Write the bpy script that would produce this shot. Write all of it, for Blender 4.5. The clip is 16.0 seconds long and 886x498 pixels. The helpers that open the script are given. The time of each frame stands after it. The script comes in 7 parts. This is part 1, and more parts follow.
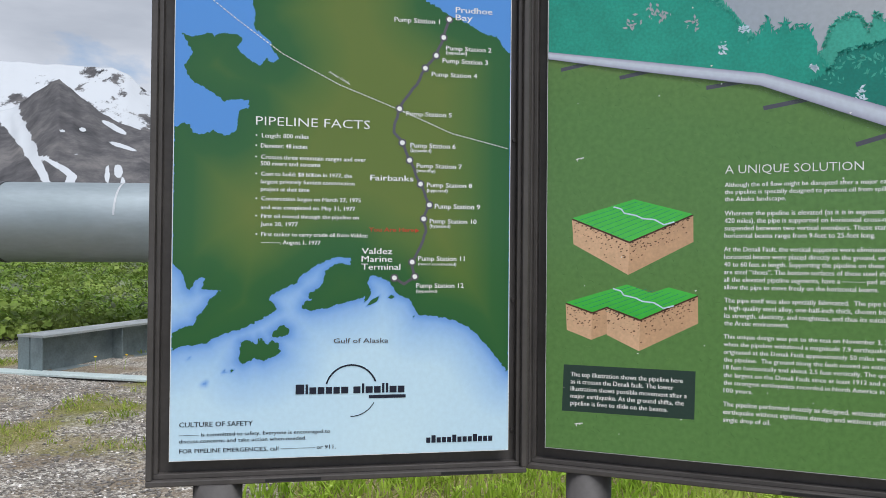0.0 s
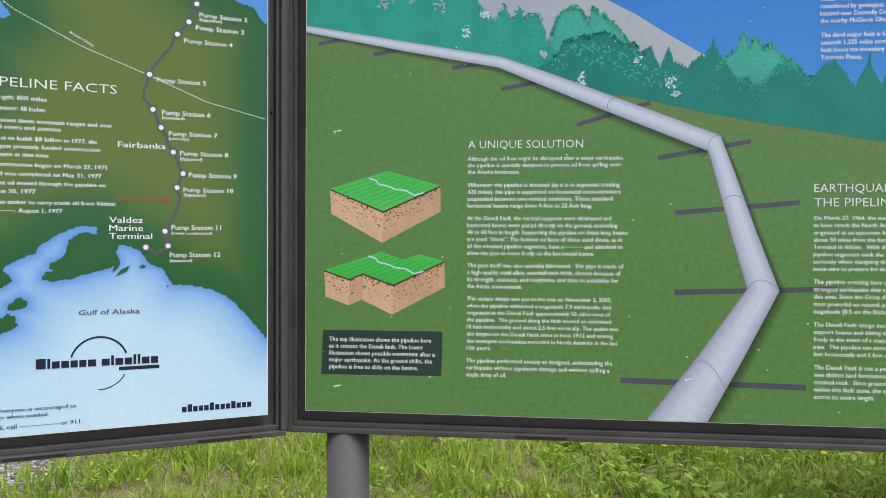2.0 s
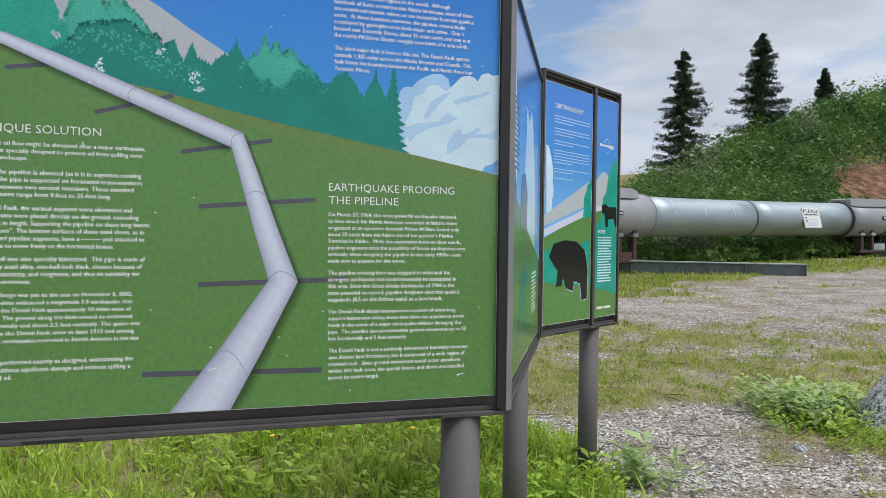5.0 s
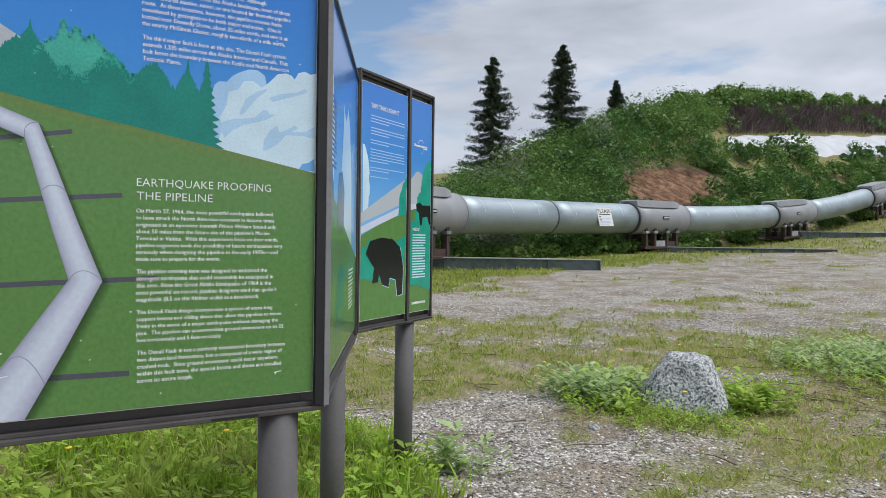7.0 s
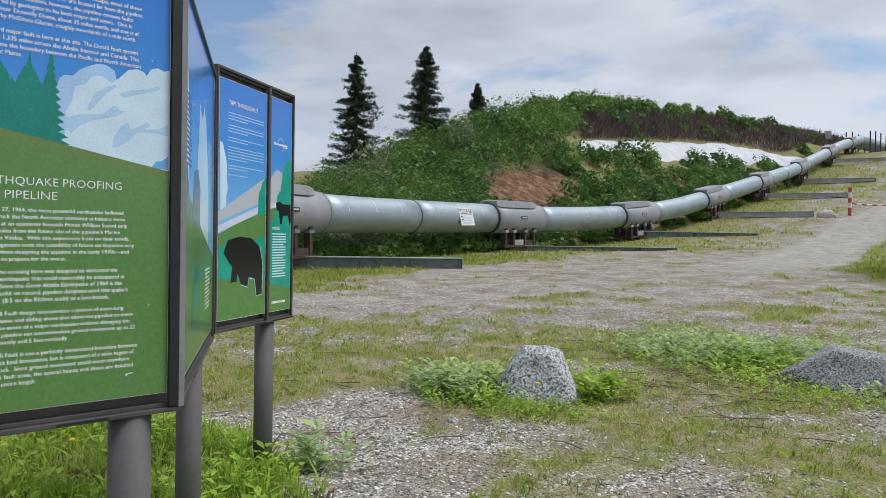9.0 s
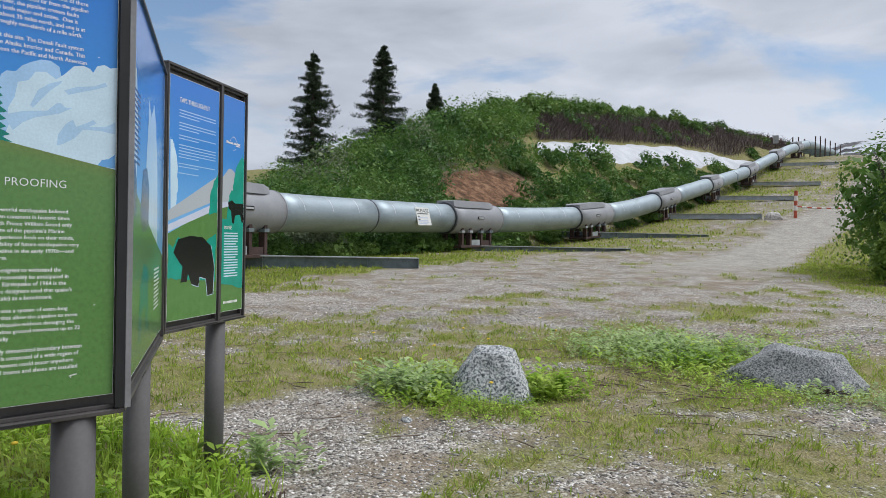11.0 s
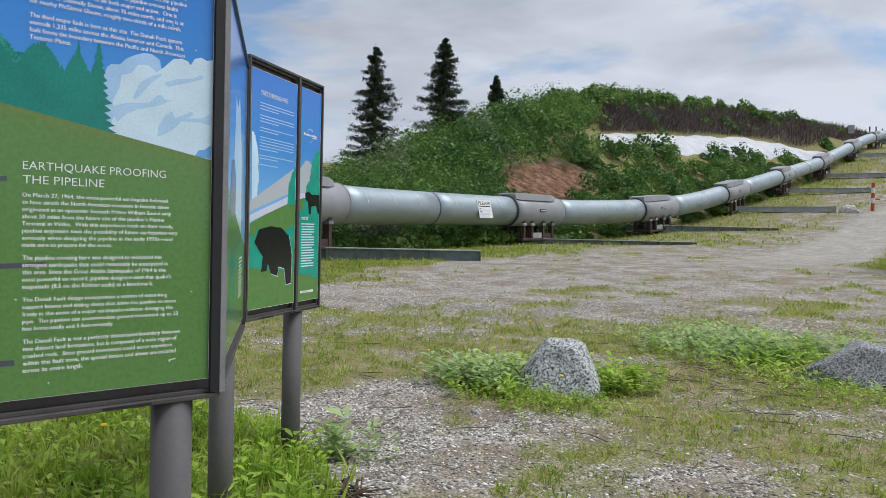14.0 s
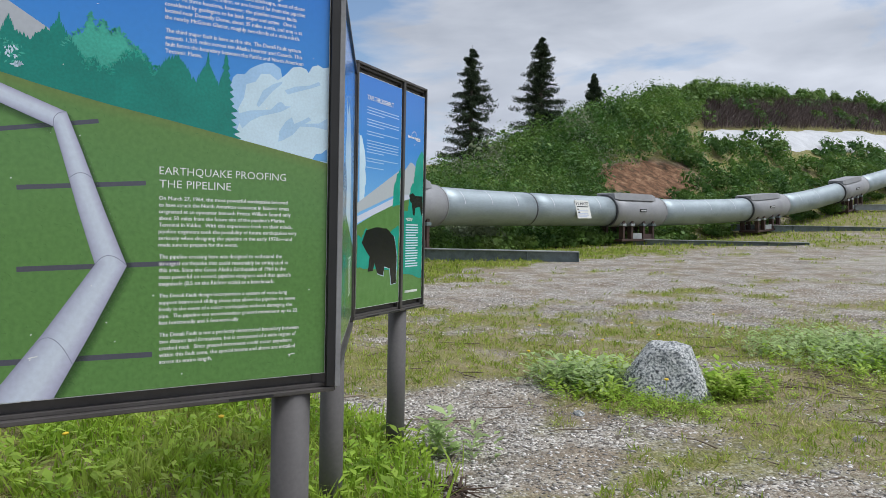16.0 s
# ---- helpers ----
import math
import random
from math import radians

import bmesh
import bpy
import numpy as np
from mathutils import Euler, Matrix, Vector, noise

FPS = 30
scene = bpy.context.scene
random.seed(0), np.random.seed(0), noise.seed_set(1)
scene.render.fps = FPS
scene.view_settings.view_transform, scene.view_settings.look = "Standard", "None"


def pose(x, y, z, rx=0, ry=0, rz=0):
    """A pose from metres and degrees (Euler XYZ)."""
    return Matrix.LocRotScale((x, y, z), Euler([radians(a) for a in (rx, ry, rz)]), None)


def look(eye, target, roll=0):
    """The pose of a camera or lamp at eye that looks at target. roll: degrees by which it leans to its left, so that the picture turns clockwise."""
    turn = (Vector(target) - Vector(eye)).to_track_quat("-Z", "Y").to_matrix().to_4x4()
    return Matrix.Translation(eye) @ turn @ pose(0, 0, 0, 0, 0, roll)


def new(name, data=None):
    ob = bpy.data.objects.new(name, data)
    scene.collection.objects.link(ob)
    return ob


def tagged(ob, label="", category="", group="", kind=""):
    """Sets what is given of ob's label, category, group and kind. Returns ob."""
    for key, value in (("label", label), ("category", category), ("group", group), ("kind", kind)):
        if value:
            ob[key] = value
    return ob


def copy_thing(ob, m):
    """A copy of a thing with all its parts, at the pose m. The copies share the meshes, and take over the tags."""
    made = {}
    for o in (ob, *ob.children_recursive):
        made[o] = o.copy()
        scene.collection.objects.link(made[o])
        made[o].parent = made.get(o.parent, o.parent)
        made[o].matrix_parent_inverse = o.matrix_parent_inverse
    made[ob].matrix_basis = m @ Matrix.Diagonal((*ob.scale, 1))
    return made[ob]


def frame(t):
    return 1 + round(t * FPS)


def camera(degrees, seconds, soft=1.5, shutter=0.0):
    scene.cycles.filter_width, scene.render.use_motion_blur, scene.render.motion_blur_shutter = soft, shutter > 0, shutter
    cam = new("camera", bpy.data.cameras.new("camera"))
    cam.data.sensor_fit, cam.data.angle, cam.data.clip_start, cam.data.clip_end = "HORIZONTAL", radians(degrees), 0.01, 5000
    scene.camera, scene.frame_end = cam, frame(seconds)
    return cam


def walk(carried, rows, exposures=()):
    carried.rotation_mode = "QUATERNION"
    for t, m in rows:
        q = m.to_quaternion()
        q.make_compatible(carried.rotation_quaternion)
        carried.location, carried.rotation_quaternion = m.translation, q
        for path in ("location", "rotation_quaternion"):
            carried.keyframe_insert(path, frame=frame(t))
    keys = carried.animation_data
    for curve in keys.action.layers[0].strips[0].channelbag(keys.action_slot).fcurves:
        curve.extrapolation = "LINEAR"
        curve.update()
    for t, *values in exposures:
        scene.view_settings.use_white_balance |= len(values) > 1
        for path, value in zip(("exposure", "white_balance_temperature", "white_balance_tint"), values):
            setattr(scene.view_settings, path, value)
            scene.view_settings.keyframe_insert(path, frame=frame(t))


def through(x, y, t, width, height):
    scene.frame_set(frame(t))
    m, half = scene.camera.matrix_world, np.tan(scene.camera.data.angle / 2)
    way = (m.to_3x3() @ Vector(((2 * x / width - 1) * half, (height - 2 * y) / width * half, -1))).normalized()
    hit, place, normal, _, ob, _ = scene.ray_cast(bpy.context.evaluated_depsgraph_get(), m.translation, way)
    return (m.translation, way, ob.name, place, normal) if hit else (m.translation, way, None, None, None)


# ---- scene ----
cam = camera(61.2, 16.0, soft=0.75)
METRES, EYE, TILT, LEAN, TURN = 1.08, 1.56, 0.0, 0.0, 0.0
ROWS = [
    (0.0, 0.0, 0.0, 0.0, -0.01, 0.78, -0.51),
    (0.5, 0.0071, -0.0209, 0.0006, -2.18, 0.4, -0.37),
    (1.0, 0.0386, -0.0384, -0.0058, -5.43, -0.09, -0.21),
    (1.5, 0.088, -0.0506, -0.0148, -9.29, -0.48, -0.15),
    (2.0, 0.1695, -0.0896, -0.0261, -13.42, -0.75, -0.23),
    (2.5, 0.3054, -0.153, -0.0197, -17.53, -0.76, -0.38),
    (3.0, 0.4229, -0.2229, -0.0229, -21.52, -0.75, -0.56),
    (3.5, 0.4943, -0.2671, -0.0271, -25.5, -0.69, -0.68),
    (4.0, 0.535, -0.2814, -0.0322, -29.61, -0.71, -0.75),
    (4.5, 0.5321, -0.2905, -0.031, -33.78, -0.77, -0.75),
    (5.0, 0.5087, -0.2994, -0.0302, -37.91, -0.84, -0.75),
    (7.5, 0.4645, -0.344, -0.0277, -54.75, -0.88, -0.88),
    (8.0, 0.4521, -0.3556, -0.0266, -57.4, -0.9, -0.94),
    (8.5, 0.4335, -0.3726, -0.0263, -59.91, -0.88, -0.96),
    (9.0, 0.4153, -0.3996, -0.0269, -62.22, -0.8, -0.89),
    (9.5, 0.4098, -0.4318, -0.0229, -64.08, -0.69, -0.81),
    (12.0, 0.3943, -0.4084, -0.0244, -65.6, -0.76, -1.22),
    (12.5, 0.3865, -0.3899, -0.0279, -64.7, -0.93, -1.34),
    (13.0, 0.3838, -0.3693, -0.0307, -63.61, -1.14, -1.4),
    (13.5, 0.38, -0.354, -0.0322, -62.37, -1.32, -1.4),
    (14.0, 0.3745, -0.3421, -0.0349, -60.96, -1.41, -1.38),
    (14.5, 0.3702, -0.338, -0.0321, -59.35, -1.45, -1.34),
    (15.0, 0.3517, -0.3393, -0.0298, -57.51, -1.46, -1.28),
    (15.5, 0.3388, -0.3313, -0.0353, -55.51, -1.47, -1.21),
    (16.0, 0.3297, -0.3209, -0.0405, -53.65, -1.48, -1.15),
]
walk(cam, [(t, pose(0, 0, EYE, TILT, LEAN, TURN) @ pose(METRES * x, METRES * y, METRES * z, 90 + pitch, roll, yaw)) for t, x, y, z, yaw, pitch, roll in ROWS],
     exposures=[(0.0, -0.04, 6220, 10), (1.0, -0.02, 6220, 10), (2.0, 0.1, 6220, 10), (3.0, 0.2, 6220, 10), (4.0, 0.12, 6220, 10), (5.0, 0.05, 6220, 10), (8.0, -0.06, 6180, 10), (12.5, -0.1, 6180, 10), (16.0, -0.05, 6180, 10)])

# ---- sky and sun: bright broken overcast ----
SUN_AZ, SUN_EL = radians(150.0), radians(60.0)
world = bpy.data.worlds.new("sky")
scene.world = world
world.use_nodes = True
wt = world.node_tree
wt.nodes.clear()


def wnode(kind, **inputs):
    n = wt.nodes.new(kind)
    for k, v in inputs.items():
        n.inputs[k.replace("_", " ")].default_value = v
    return n


w_out = wnode("ShaderNodeOutputWorld")
w_bg = wnode("ShaderNodeBackground", Strength=1.0)
w_sky = wnode("ShaderNodeTexSky")
w_sky.sky_type, w_sky.sun_disc = "NISHITA", False
w_sky.sun_elevation, w_sky.sun_rotation = SUN_EL, SUN_AZ
w_gain = wnode("ShaderNodeVectorMath")
w_gain.operation = "SCALE"
w_gain.inputs["Scale"].default_value = 0.13
wt.links.new(w_sky.outputs[0], w_gain.inputs[0])
w_co = wnode("ShaderNodeTexCoord")
w_map = wnode("ShaderNodeMapping")
w_map.inputs["Scale"].default_value = (1.0, 1.0, 3.2)
wt.links.new(w_co.outputs["Generated"], w_map.inputs[0])
w_n1 = wnode("ShaderNodeTexNoise", Scale=2.3, Detail=7.0, Roughness=0.55, Distortion=0.35)
w_n2 = wnode("ShaderNodeTexNoise", Scale=3.4, Detail=6.0, Roughness=0.5, Distortion=0.3)
wt.links.new(w_map.outputs[0], w_n1.inputs["Vector"])
wt.links.new(w_map.outputs[0], w_n2.inputs["Vector"])
w_cover = wnode("ShaderNodeMapRange", From_Min=0.34, From_Max=0.44)
wt.links.new(w_n1.outputs["Fac"], w_cover.inputs["Value"])
w_shade = wnode("ShaderNodeValToRGB")
w_shade.color_ramp.elements[0].position, w_shade.color_ramp.elements[0].color = 0.36, (0.455, 0.485, 0.545, 1)
w_shade.color_ramp.elements[1].position, w_shade.color_ramp.elements[1].color = 0.62, (0.685, 0.71, 0.765, 1)
wt.links.new(w_n2.outputs["Fac"], w_shade.inputs["Fac"])
w_sep = wnode("ShaderNodeSeparateXYZ")
wt.links.new(w_co.outputs["Generated"], w_sep.inputs[0])
w_low = wnode("ShaderNodeMapRange", From_Min=0.08, From_Max=0.42, To_Min=1.12, To_Max=0.95)
wt.links.new(w_sep.outputs[2], w_low.inputs["Value"])
w_pale = wnode("ShaderNodeVectorMath")
w_pale.operation = "SCALE"
wt.links.new(w_shade.outputs[0], w_pale.inputs[0])
wt.links.new(w_low.outputs[0], w_pale.inputs["Scale"])
w_mix = wnode("ShaderNodeMix")
w_mix.data_type = "RGBA"
wt.links.new(w_cover.outputs[0], w_mix.inputs["Factor"])
wt.links.new(w_gain.outputs[0], w_mix.inputs["A"])
wt.links.new(w_pale.outputs[0], w_mix.inputs["B"])
wt.links.new(w_mix.outputs["Result"], w_bg.inputs["Color"])
wt.links.new(w_bg.outputs[0], w_out.inputs[0])

sun_data = bpy.data.lights.new("sun", "SUN")
sun_data.energy, sun_data.angle, sun_data.color = 2.95, radians(32), (1.0, 0.98, 0.95)
sun = new("sun", sun_data)
sun.matrix_world = look((60 * math.sin(SUN_AZ) * math.cos(SUN_EL), 60 * math.cos(SUN_AZ) * math.cos(SUN_EL), 60 * math.sin(SUN_EL)), (0, 0, 0))


# ---- materials ----
def material(name, colors, scale=6.0, rough=0.6, metal=0.0, bump=0.0, bump_scale=None, detail=5.0, stretch=(1, 1, 1), island=0.0, each=0.0, spec=0.5, low=0.3, high=0.7, fine=0.0, dist=0.02):
    """Colours blended by two scales of noise in object space; island / each: brightness change per loose piece / per object."""
    m = bpy.data.materials.new(name)
    m.use_nodes = True
    t = m.node_tree
    b = t.nodes["Principled BSDF"]
    b.inputs["Metallic"].default_value, b.inputs["Specular IOR Level"].default_value = metal, spec
    co = t.nodes.new("ShaderNodeTexCoord")
    mp = t.nodes.new("ShaderNodeMapping")
    mp.inputs["Scale"].default_value = stretch
    t.links.new(co.outputs["Object"], mp.inputs[0])
    n = t.nodes.new("ShaderNodeTexNoise")
    n.inputs["Scale"].default_value, n.inputs["Detail"].default_value = scale, detail
    t.links.new(mp.outputs[0], n.inputs["Vector"])
    r = t.nodes.new("ShaderNodeValToRGB")
    r.color_ramp.elements[0].position, r.color_ramp.elements[1].position = low, high
    r.color_ramp.elements[0].color, r.color_ramp.elements[1].color = (*colors[0], 1), (*colors[-1], 1)
    for i, c in enumerate(colors[1:-1], 1):
        r.color_ramp.elements.new(low + (high - low) * i / (len(colors) - 1)).color = (*c, 1)
    t.links.new(n.outputs["Fac"], r.inputs["Fac"])
    last = r.outputs[0]

    def scaled(last, source, amount, lo=0.0):
        mr = t.nodes.new("ShaderNodeMapRange")
        mr.inputs["To Min"].default_value, mr.inputs["To Max"].default_value = 1 - amount, 1 + amount
        mr.inputs["From Min"].default_value, mr.inputs["From Max"].default_value = lo, 1 - lo
        t.links.new(source, mr.inputs["Value"])
        vm = t.nodes.new("ShaderNodeVectorMath")
        vm.operation = "SCALE"
        t.links.new(last, vm.inputs[0])
        t.links.new(mr.outputs[0], vm.inputs["Scale"])
        return vm.outputs[0]

    if island:
        g = t.nodes.new("ShaderNodeNewGeometry")
        last = scaled(last, g.outputs["Random Per Island"], island)
    if each:
        o = t.nodes.new("ShaderNodeObjectInfo")
        last = scaled(last, o.outputs["Random"], each)
    if fine:
        n3 = t.nodes.new("ShaderNodeTexNoise")
        n3.inputs["Scale"].default_value, n3.inputs["Detail"].default_value = scale * 14, 3
        t.links.new(mp.outputs[0], n3.inputs["Vector"])
        last = scaled(last, n3.outputs["Fac"], fine, 0.3)
    t.links.new(last, b.inputs["Base Color"])
    b.inputs["Roughness"].default_value = rough
    n2 = t.nodes.new("ShaderNodeTexNoise")
    n2.inputs["Scale"].default_value, n2.inputs["Detail"].default_value = bump_scale or scale * 5, 4
    t.links.new(mp.outputs[0], n2.inputs["Vector"])
    rr = t.nodes.new("ShaderNodeMapRange")
    rr.inputs["To Min"].default_value, rr.inputs["To Max"].default_value = max(rough - 0.08, 0.05), min(rough + 0.08, 1)
    t.links.new(n2.outputs["Fac"], rr.inputs["Value"])
    t.links.new(rr.outputs[0], b.inputs["Roughness"])
    if bump:
        bp = t.nodes.new("ShaderNodeBump")
        bp.inputs["Strength"].default_value, bp.inputs["Distance"].default_value = bump, dist
        t.links.new(n2.outputs["Fac"], bp.inputs["Height"])
        t.links.new(bp.outputs[0], b.inputs["Normal"])
    return m


def ink(name, color, vary=0.05, rough=0.17):
    """Printed panel colour, slightly uneven and glossy."""
    c = [tuple(max(0, v * (1 + k * vary)) for v in color) for k in (-1, 1)]
    return material(name, c, scale=9, rough=rough, bump=0.06, bump_scale=240, dist=0.001, fine=vary)


FRAME_M = material("bronze_painted_steel", [(0.058, 0.052, 0.05), (0.085, 0.077, 0.073)], scale=5, rough=0.42, bump=0.05, bump_scale=90, dist=0.002, fine=0.08)
POST_M = material("painted_post", [(0.085, 0.078, 0.077), (0.115, 0.107, 0.105)], scale=4, rough=0.68, bump=0.08, bump_scale=120, dist=0.002, fine=0.08)
DARK_M = material("black_and_gap_shade", [(0.008, 0.008, 0.009), (0.016, 0.016, 0.017)], rough=0.6)
PIPE_M = material("galvanised_jacket", [(0.29, 0.34, 0.365), (0.38, 0.435, 0.465), (0.33, 0.385, 0.41)], scale=0.8, rough=0.56, metal=0.7, bump=0.05, bump_scale=9, stretch=(0.5, 1.6, 1.6), fine=0.06)
SLEEVE_M = material("sleeve_jacket", [(0.29, 0.295, 0.31), (0.36, 0.36, 0.375)], scale=0.9, rough=0.55, metal=0.25, bump=0.04, bump_scale=9, fine=0.05)
BAND_M = material("joint_band", [(0.06, 0.065, 0.07), (0.1, 0.1, 0.11)], rough=0.5, metal=0.3)
STRAP_M = material("bright_strap", [(0.62, 0.64, 0.66), (0.74, 0.75, 0.77)], rough=0.35, metal=0.6)
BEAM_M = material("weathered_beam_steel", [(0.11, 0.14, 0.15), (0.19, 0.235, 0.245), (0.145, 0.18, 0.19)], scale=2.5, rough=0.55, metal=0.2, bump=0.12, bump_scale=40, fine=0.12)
FLANGE_M = material("pale_beam_grey", [(0.33, 0.36, 0.37), (0.47, 0.49, 0.5)], scale=2.5, rough=0.5, metal=0.35, bump=0.08, bump_scale=30, fine=0.1)
SHEET_M = material("pale_sheet_metal", [(0.42, 0.5, 0.5), (0.56, 0.63, 0.62)], scale=3, rough=0.6, metal=0.1, bump=0.06, bump_scale=30, fine=0.12)
RUST_M = material("rusty_shoe_steel", [(0.035, 0.02, 0.017), (0.075, 0.04, 0.032)], scale=4, rough=0.75, fine=0.2)


# ---- mesh helpers ----
def link_mesh(name, verts, faces, mat, parent=None, smooth=False):
    me = bpy.data.meshes.new(name)
    me.from_pydata(verts, [], faces)
    if mat:
        me.materials.append(mat)
    if smooth:
        me.polygons.foreach_set("use_smooth", [True] * len(me.polygons))
    me.update()
    ob = new(name, me)
    if parent:
        ob.parent = parent
    return ob


def part(name, bm, mat, parent=None, label="", smooth=False):
    me = bpy.data.meshes.new(name)
    bm.to_mesh(me)
    bm.free()
    if mat:
        me.materials.append(mat)
    if smooth:
        me.polygons.foreach_set("use_smooth", [True] * len(me.polygons))
    ob = new(name, me)
    if parent:
        ob.parent = parent
    if label:
        ob["label"] = label
    return ob


def box(bm, lo, hi, m=None, bevel=0.0):
    r = bmesh.ops.create_cube(bm, size=1.0)["verts"]
    bmesh.ops.scale(bm, vec=[b - a for a, b in zip(lo, hi)], verts=r)
    bmesh.ops.translate(bm, vec=[(a + b) / 2 for a, b in zip(lo, hi)], verts=r)
    if bevel:
        es = list({e for v in r for e in v.link_edges})
        out = bmesh.ops.bevel(bm, geom=es, offset=bevel, segments=2, affect="EDGES", profile=0.5)
        r = list({v for f in out["faces"] for v in f.verts} | {v for v in r if v.is_valid})
    if m is not None:
        bmesh.ops.transform(bm, matrix=m, verts=r)
    return r


def tube(bm, rings, n=16, cap=True):
    """Rings: (centre, axis, radius). One skin over all of them."""
    loops = []
    for c, a, rad in rings:
        a = Vector(a).normalized()
        u = a.cross(Vector((0, 0, 1)) if abs(a.z) < 0.9 else Vector((1, 0, 0))).normalized()
        w = u.cross(a)
        loops.append([bm.verts.new(Vector(c) + rad * (math.cos(k * math.tau / n) * u + math.sin(k * math.tau / n) * w)) for k in range(n)])
    for p, q in zip(loops, loops[1:]):
        for k in range(n):
            bm.faces.new((p[k], p[(k + 1) % n], q[(k + 1) % n], q[k]))
    if cap:
        bm.faces.new(loops[0][::-1])
        bm.faces.new(loops[-1])
    bmesh.ops.recalc_face_normals(bm, faces=bm.faces[:])
    return loops


def thing(name, m, label, category, group="", kind=""):
    e = new(name)
    e.empty_display_size = 0.2
    e.matrix_world = m
    return tagged(e, label, category, group, kind)


# ---- the lie of the land: bearing (degrees clockwise from ahead) and distance ----
PIPE_PTS = [(-60, 10.0, 2.0), (-30, 12.0, 2.05), (-7.0, 13.2, 2.15), (23.5, 16.2, 2.38), (28.5, 15.75, 2.46), (33.3, 15.1, 2.55), (41.8, 13.7, 2.72), (49.0, 12.1, 3.12), (56.5, 10.3, 3.9), (71.0, 7.4, 6.3), (97.0, 4.2, 10.2), (123.5, -0.6, 15.9), (141.5, -3.6, 18.9), (185, -10, 22.0), (260, -22, 24.0)]
PX = [p[0] for p in PIPE_PTS]
PY = [p[1] for p in PIPE_PTS]
PZ = [p[2] for p in PIPE_PTS]
BASE_X = [-200, -7, 5, 12, 23, 33, 42, 49, 56, 71, 97, 123, 141, 170, 300]
BASE_Z = [0.0, 0.0, 0.0, 0.12, 0.5, 0.8, 1.05, 1.5, 2.2, 4.5, 8.2, 14.1, 16.6, 18.0, 19.0]
RIDGE_AZ = [35, 44, 51, 56, 60, 65, 68, 73, 77, 80.5, 84, 87, 89, 92, 97, 110, 125]
RIDGE_R = [60, 55, 48, 52, 60, 66, 74, 90, 112, 135, 155, 175, 195, 210, 220, 230, 240]
RIDGE_Z = [0.3, 0.9, 2.1, 4.5, 6.6, 10.2, 12.0, 15.4, 18.5, 20.8, 21.8, 22.6, 23.6, 24, 23, 14, 4]


def smooth01(v):
    v = np.clip(v, 0, 1)
    return v * v * (3 - 2 * v)


def land(x, y):
    """Ground height, for arrays or numbers."""
    x, y = np.asarray(x, float), np.asarray(y, float)
    r = np.hypot(x, y) + 1e-6
    az = np.degrees(np.arctan2(x, y))
    base = np.interp(x, BASE_X, BASE_Z)
    base = base * (0.25 + 0.75 * smooth01((y + 60) / 50))
    py = np.interp(x, PX, PY)
    # distance along the bearing at which the pipe is crossed
    xs = np.linspace(-5, 200, 2000)
    ba = np.degrees(np.arctan2(xs, np.interp(xs, PX, PY)))
    rp = np.interp(az, ba, np.hypot(xs, np.interp(xs, PX, PY)), left=30, right=205)
    rr, rz = np.interp(az, RIDGE_AZ, RIDGE_R), np.interp(az, RIDGE_AZ, RIDGE_Z, left=0.0, right=0.0)
    rr = np.maximum(rr, rp + 12)
    k = smooth01((r - rp - 2.0) / (rr - rp - 2.0)) * 0.55 + 0.45 * np.clip((r - rp - 2.0) / (rr - rp - 2.0), 0, 1)
    hill = np.maximum(rz - base, 0) * k * np.where(r > rr, np.exp(-((r - rr) / 260.0) ** 2), 1.0)
    hill = hill * smooth01((az - 30) / 18) * smooth01((128 - az) / 20) * (y > -60)
    bumps = 0.025 * np.sin(1.9 * x + 0.7 * y) * np.sin(1.3 * y - 0.4 * x) + 0.1 * np.clip((r - 25) / 30, 0, 4) * np.sin(0.31 * x + 0.2) * np.sin(0.27 * y + 1)
    return base + hill + bumps * np.clip(r / 6, 0, 1) - 0.012 * np.clip(r - 400, 0, None) * 0


def land_at(x, y):
    return float(land(x, y))


# ---- ground cover: how grassy, how worn, how bare ----
def wobble(x, y, s, seed=0.0):
    """Cheap smooth noise in 0..1 for arrays."""
    v = 0
    for k, (a, b, c) in enumerate(((1.0, 0.6, 0.2), (-0.7, 1.1, 1.7), (1.9, -1.3, 2.9), (0.8, 2.3, 4.1), (-2.9, 1.7, 0.7), (3.7, 2.6, 5.3))):
        v = v + np.sin((a * x + b * y) / s + c + seed * (k + 1)) * np.cos((b * x - a * y) / (s * 1.31) + 2 * c - seed) / (1 + 0.35 * k)
    return np.clip(0.5 + v / 4.2, 0, 1)


ROAD = [(14, 2.6, 3.6), (22, 2.0, 3.4), (28, 1.9, 2.5), (35, 1.2, 2.1), (46, 0.3, 1.9), (58, -1.5, 2.2), (63, -2.7, 2.1), (78, -6.8, 1.9), (110, -12, 2.0), (150, -18, 2.0)]
ROCKS = ((7.2, 2.1), (9.1, -0.62))


BANK_AZ = [64.4, 65.4, 66.6, 69.5, 71.2, 72.6]
BANK_LO = [3.7, 3.0, 2.6, 2.3, 2.5, 3.6]
BANK_HI = [3.9, 4.7, 5.3, 5.4, 4.9, 3.9]


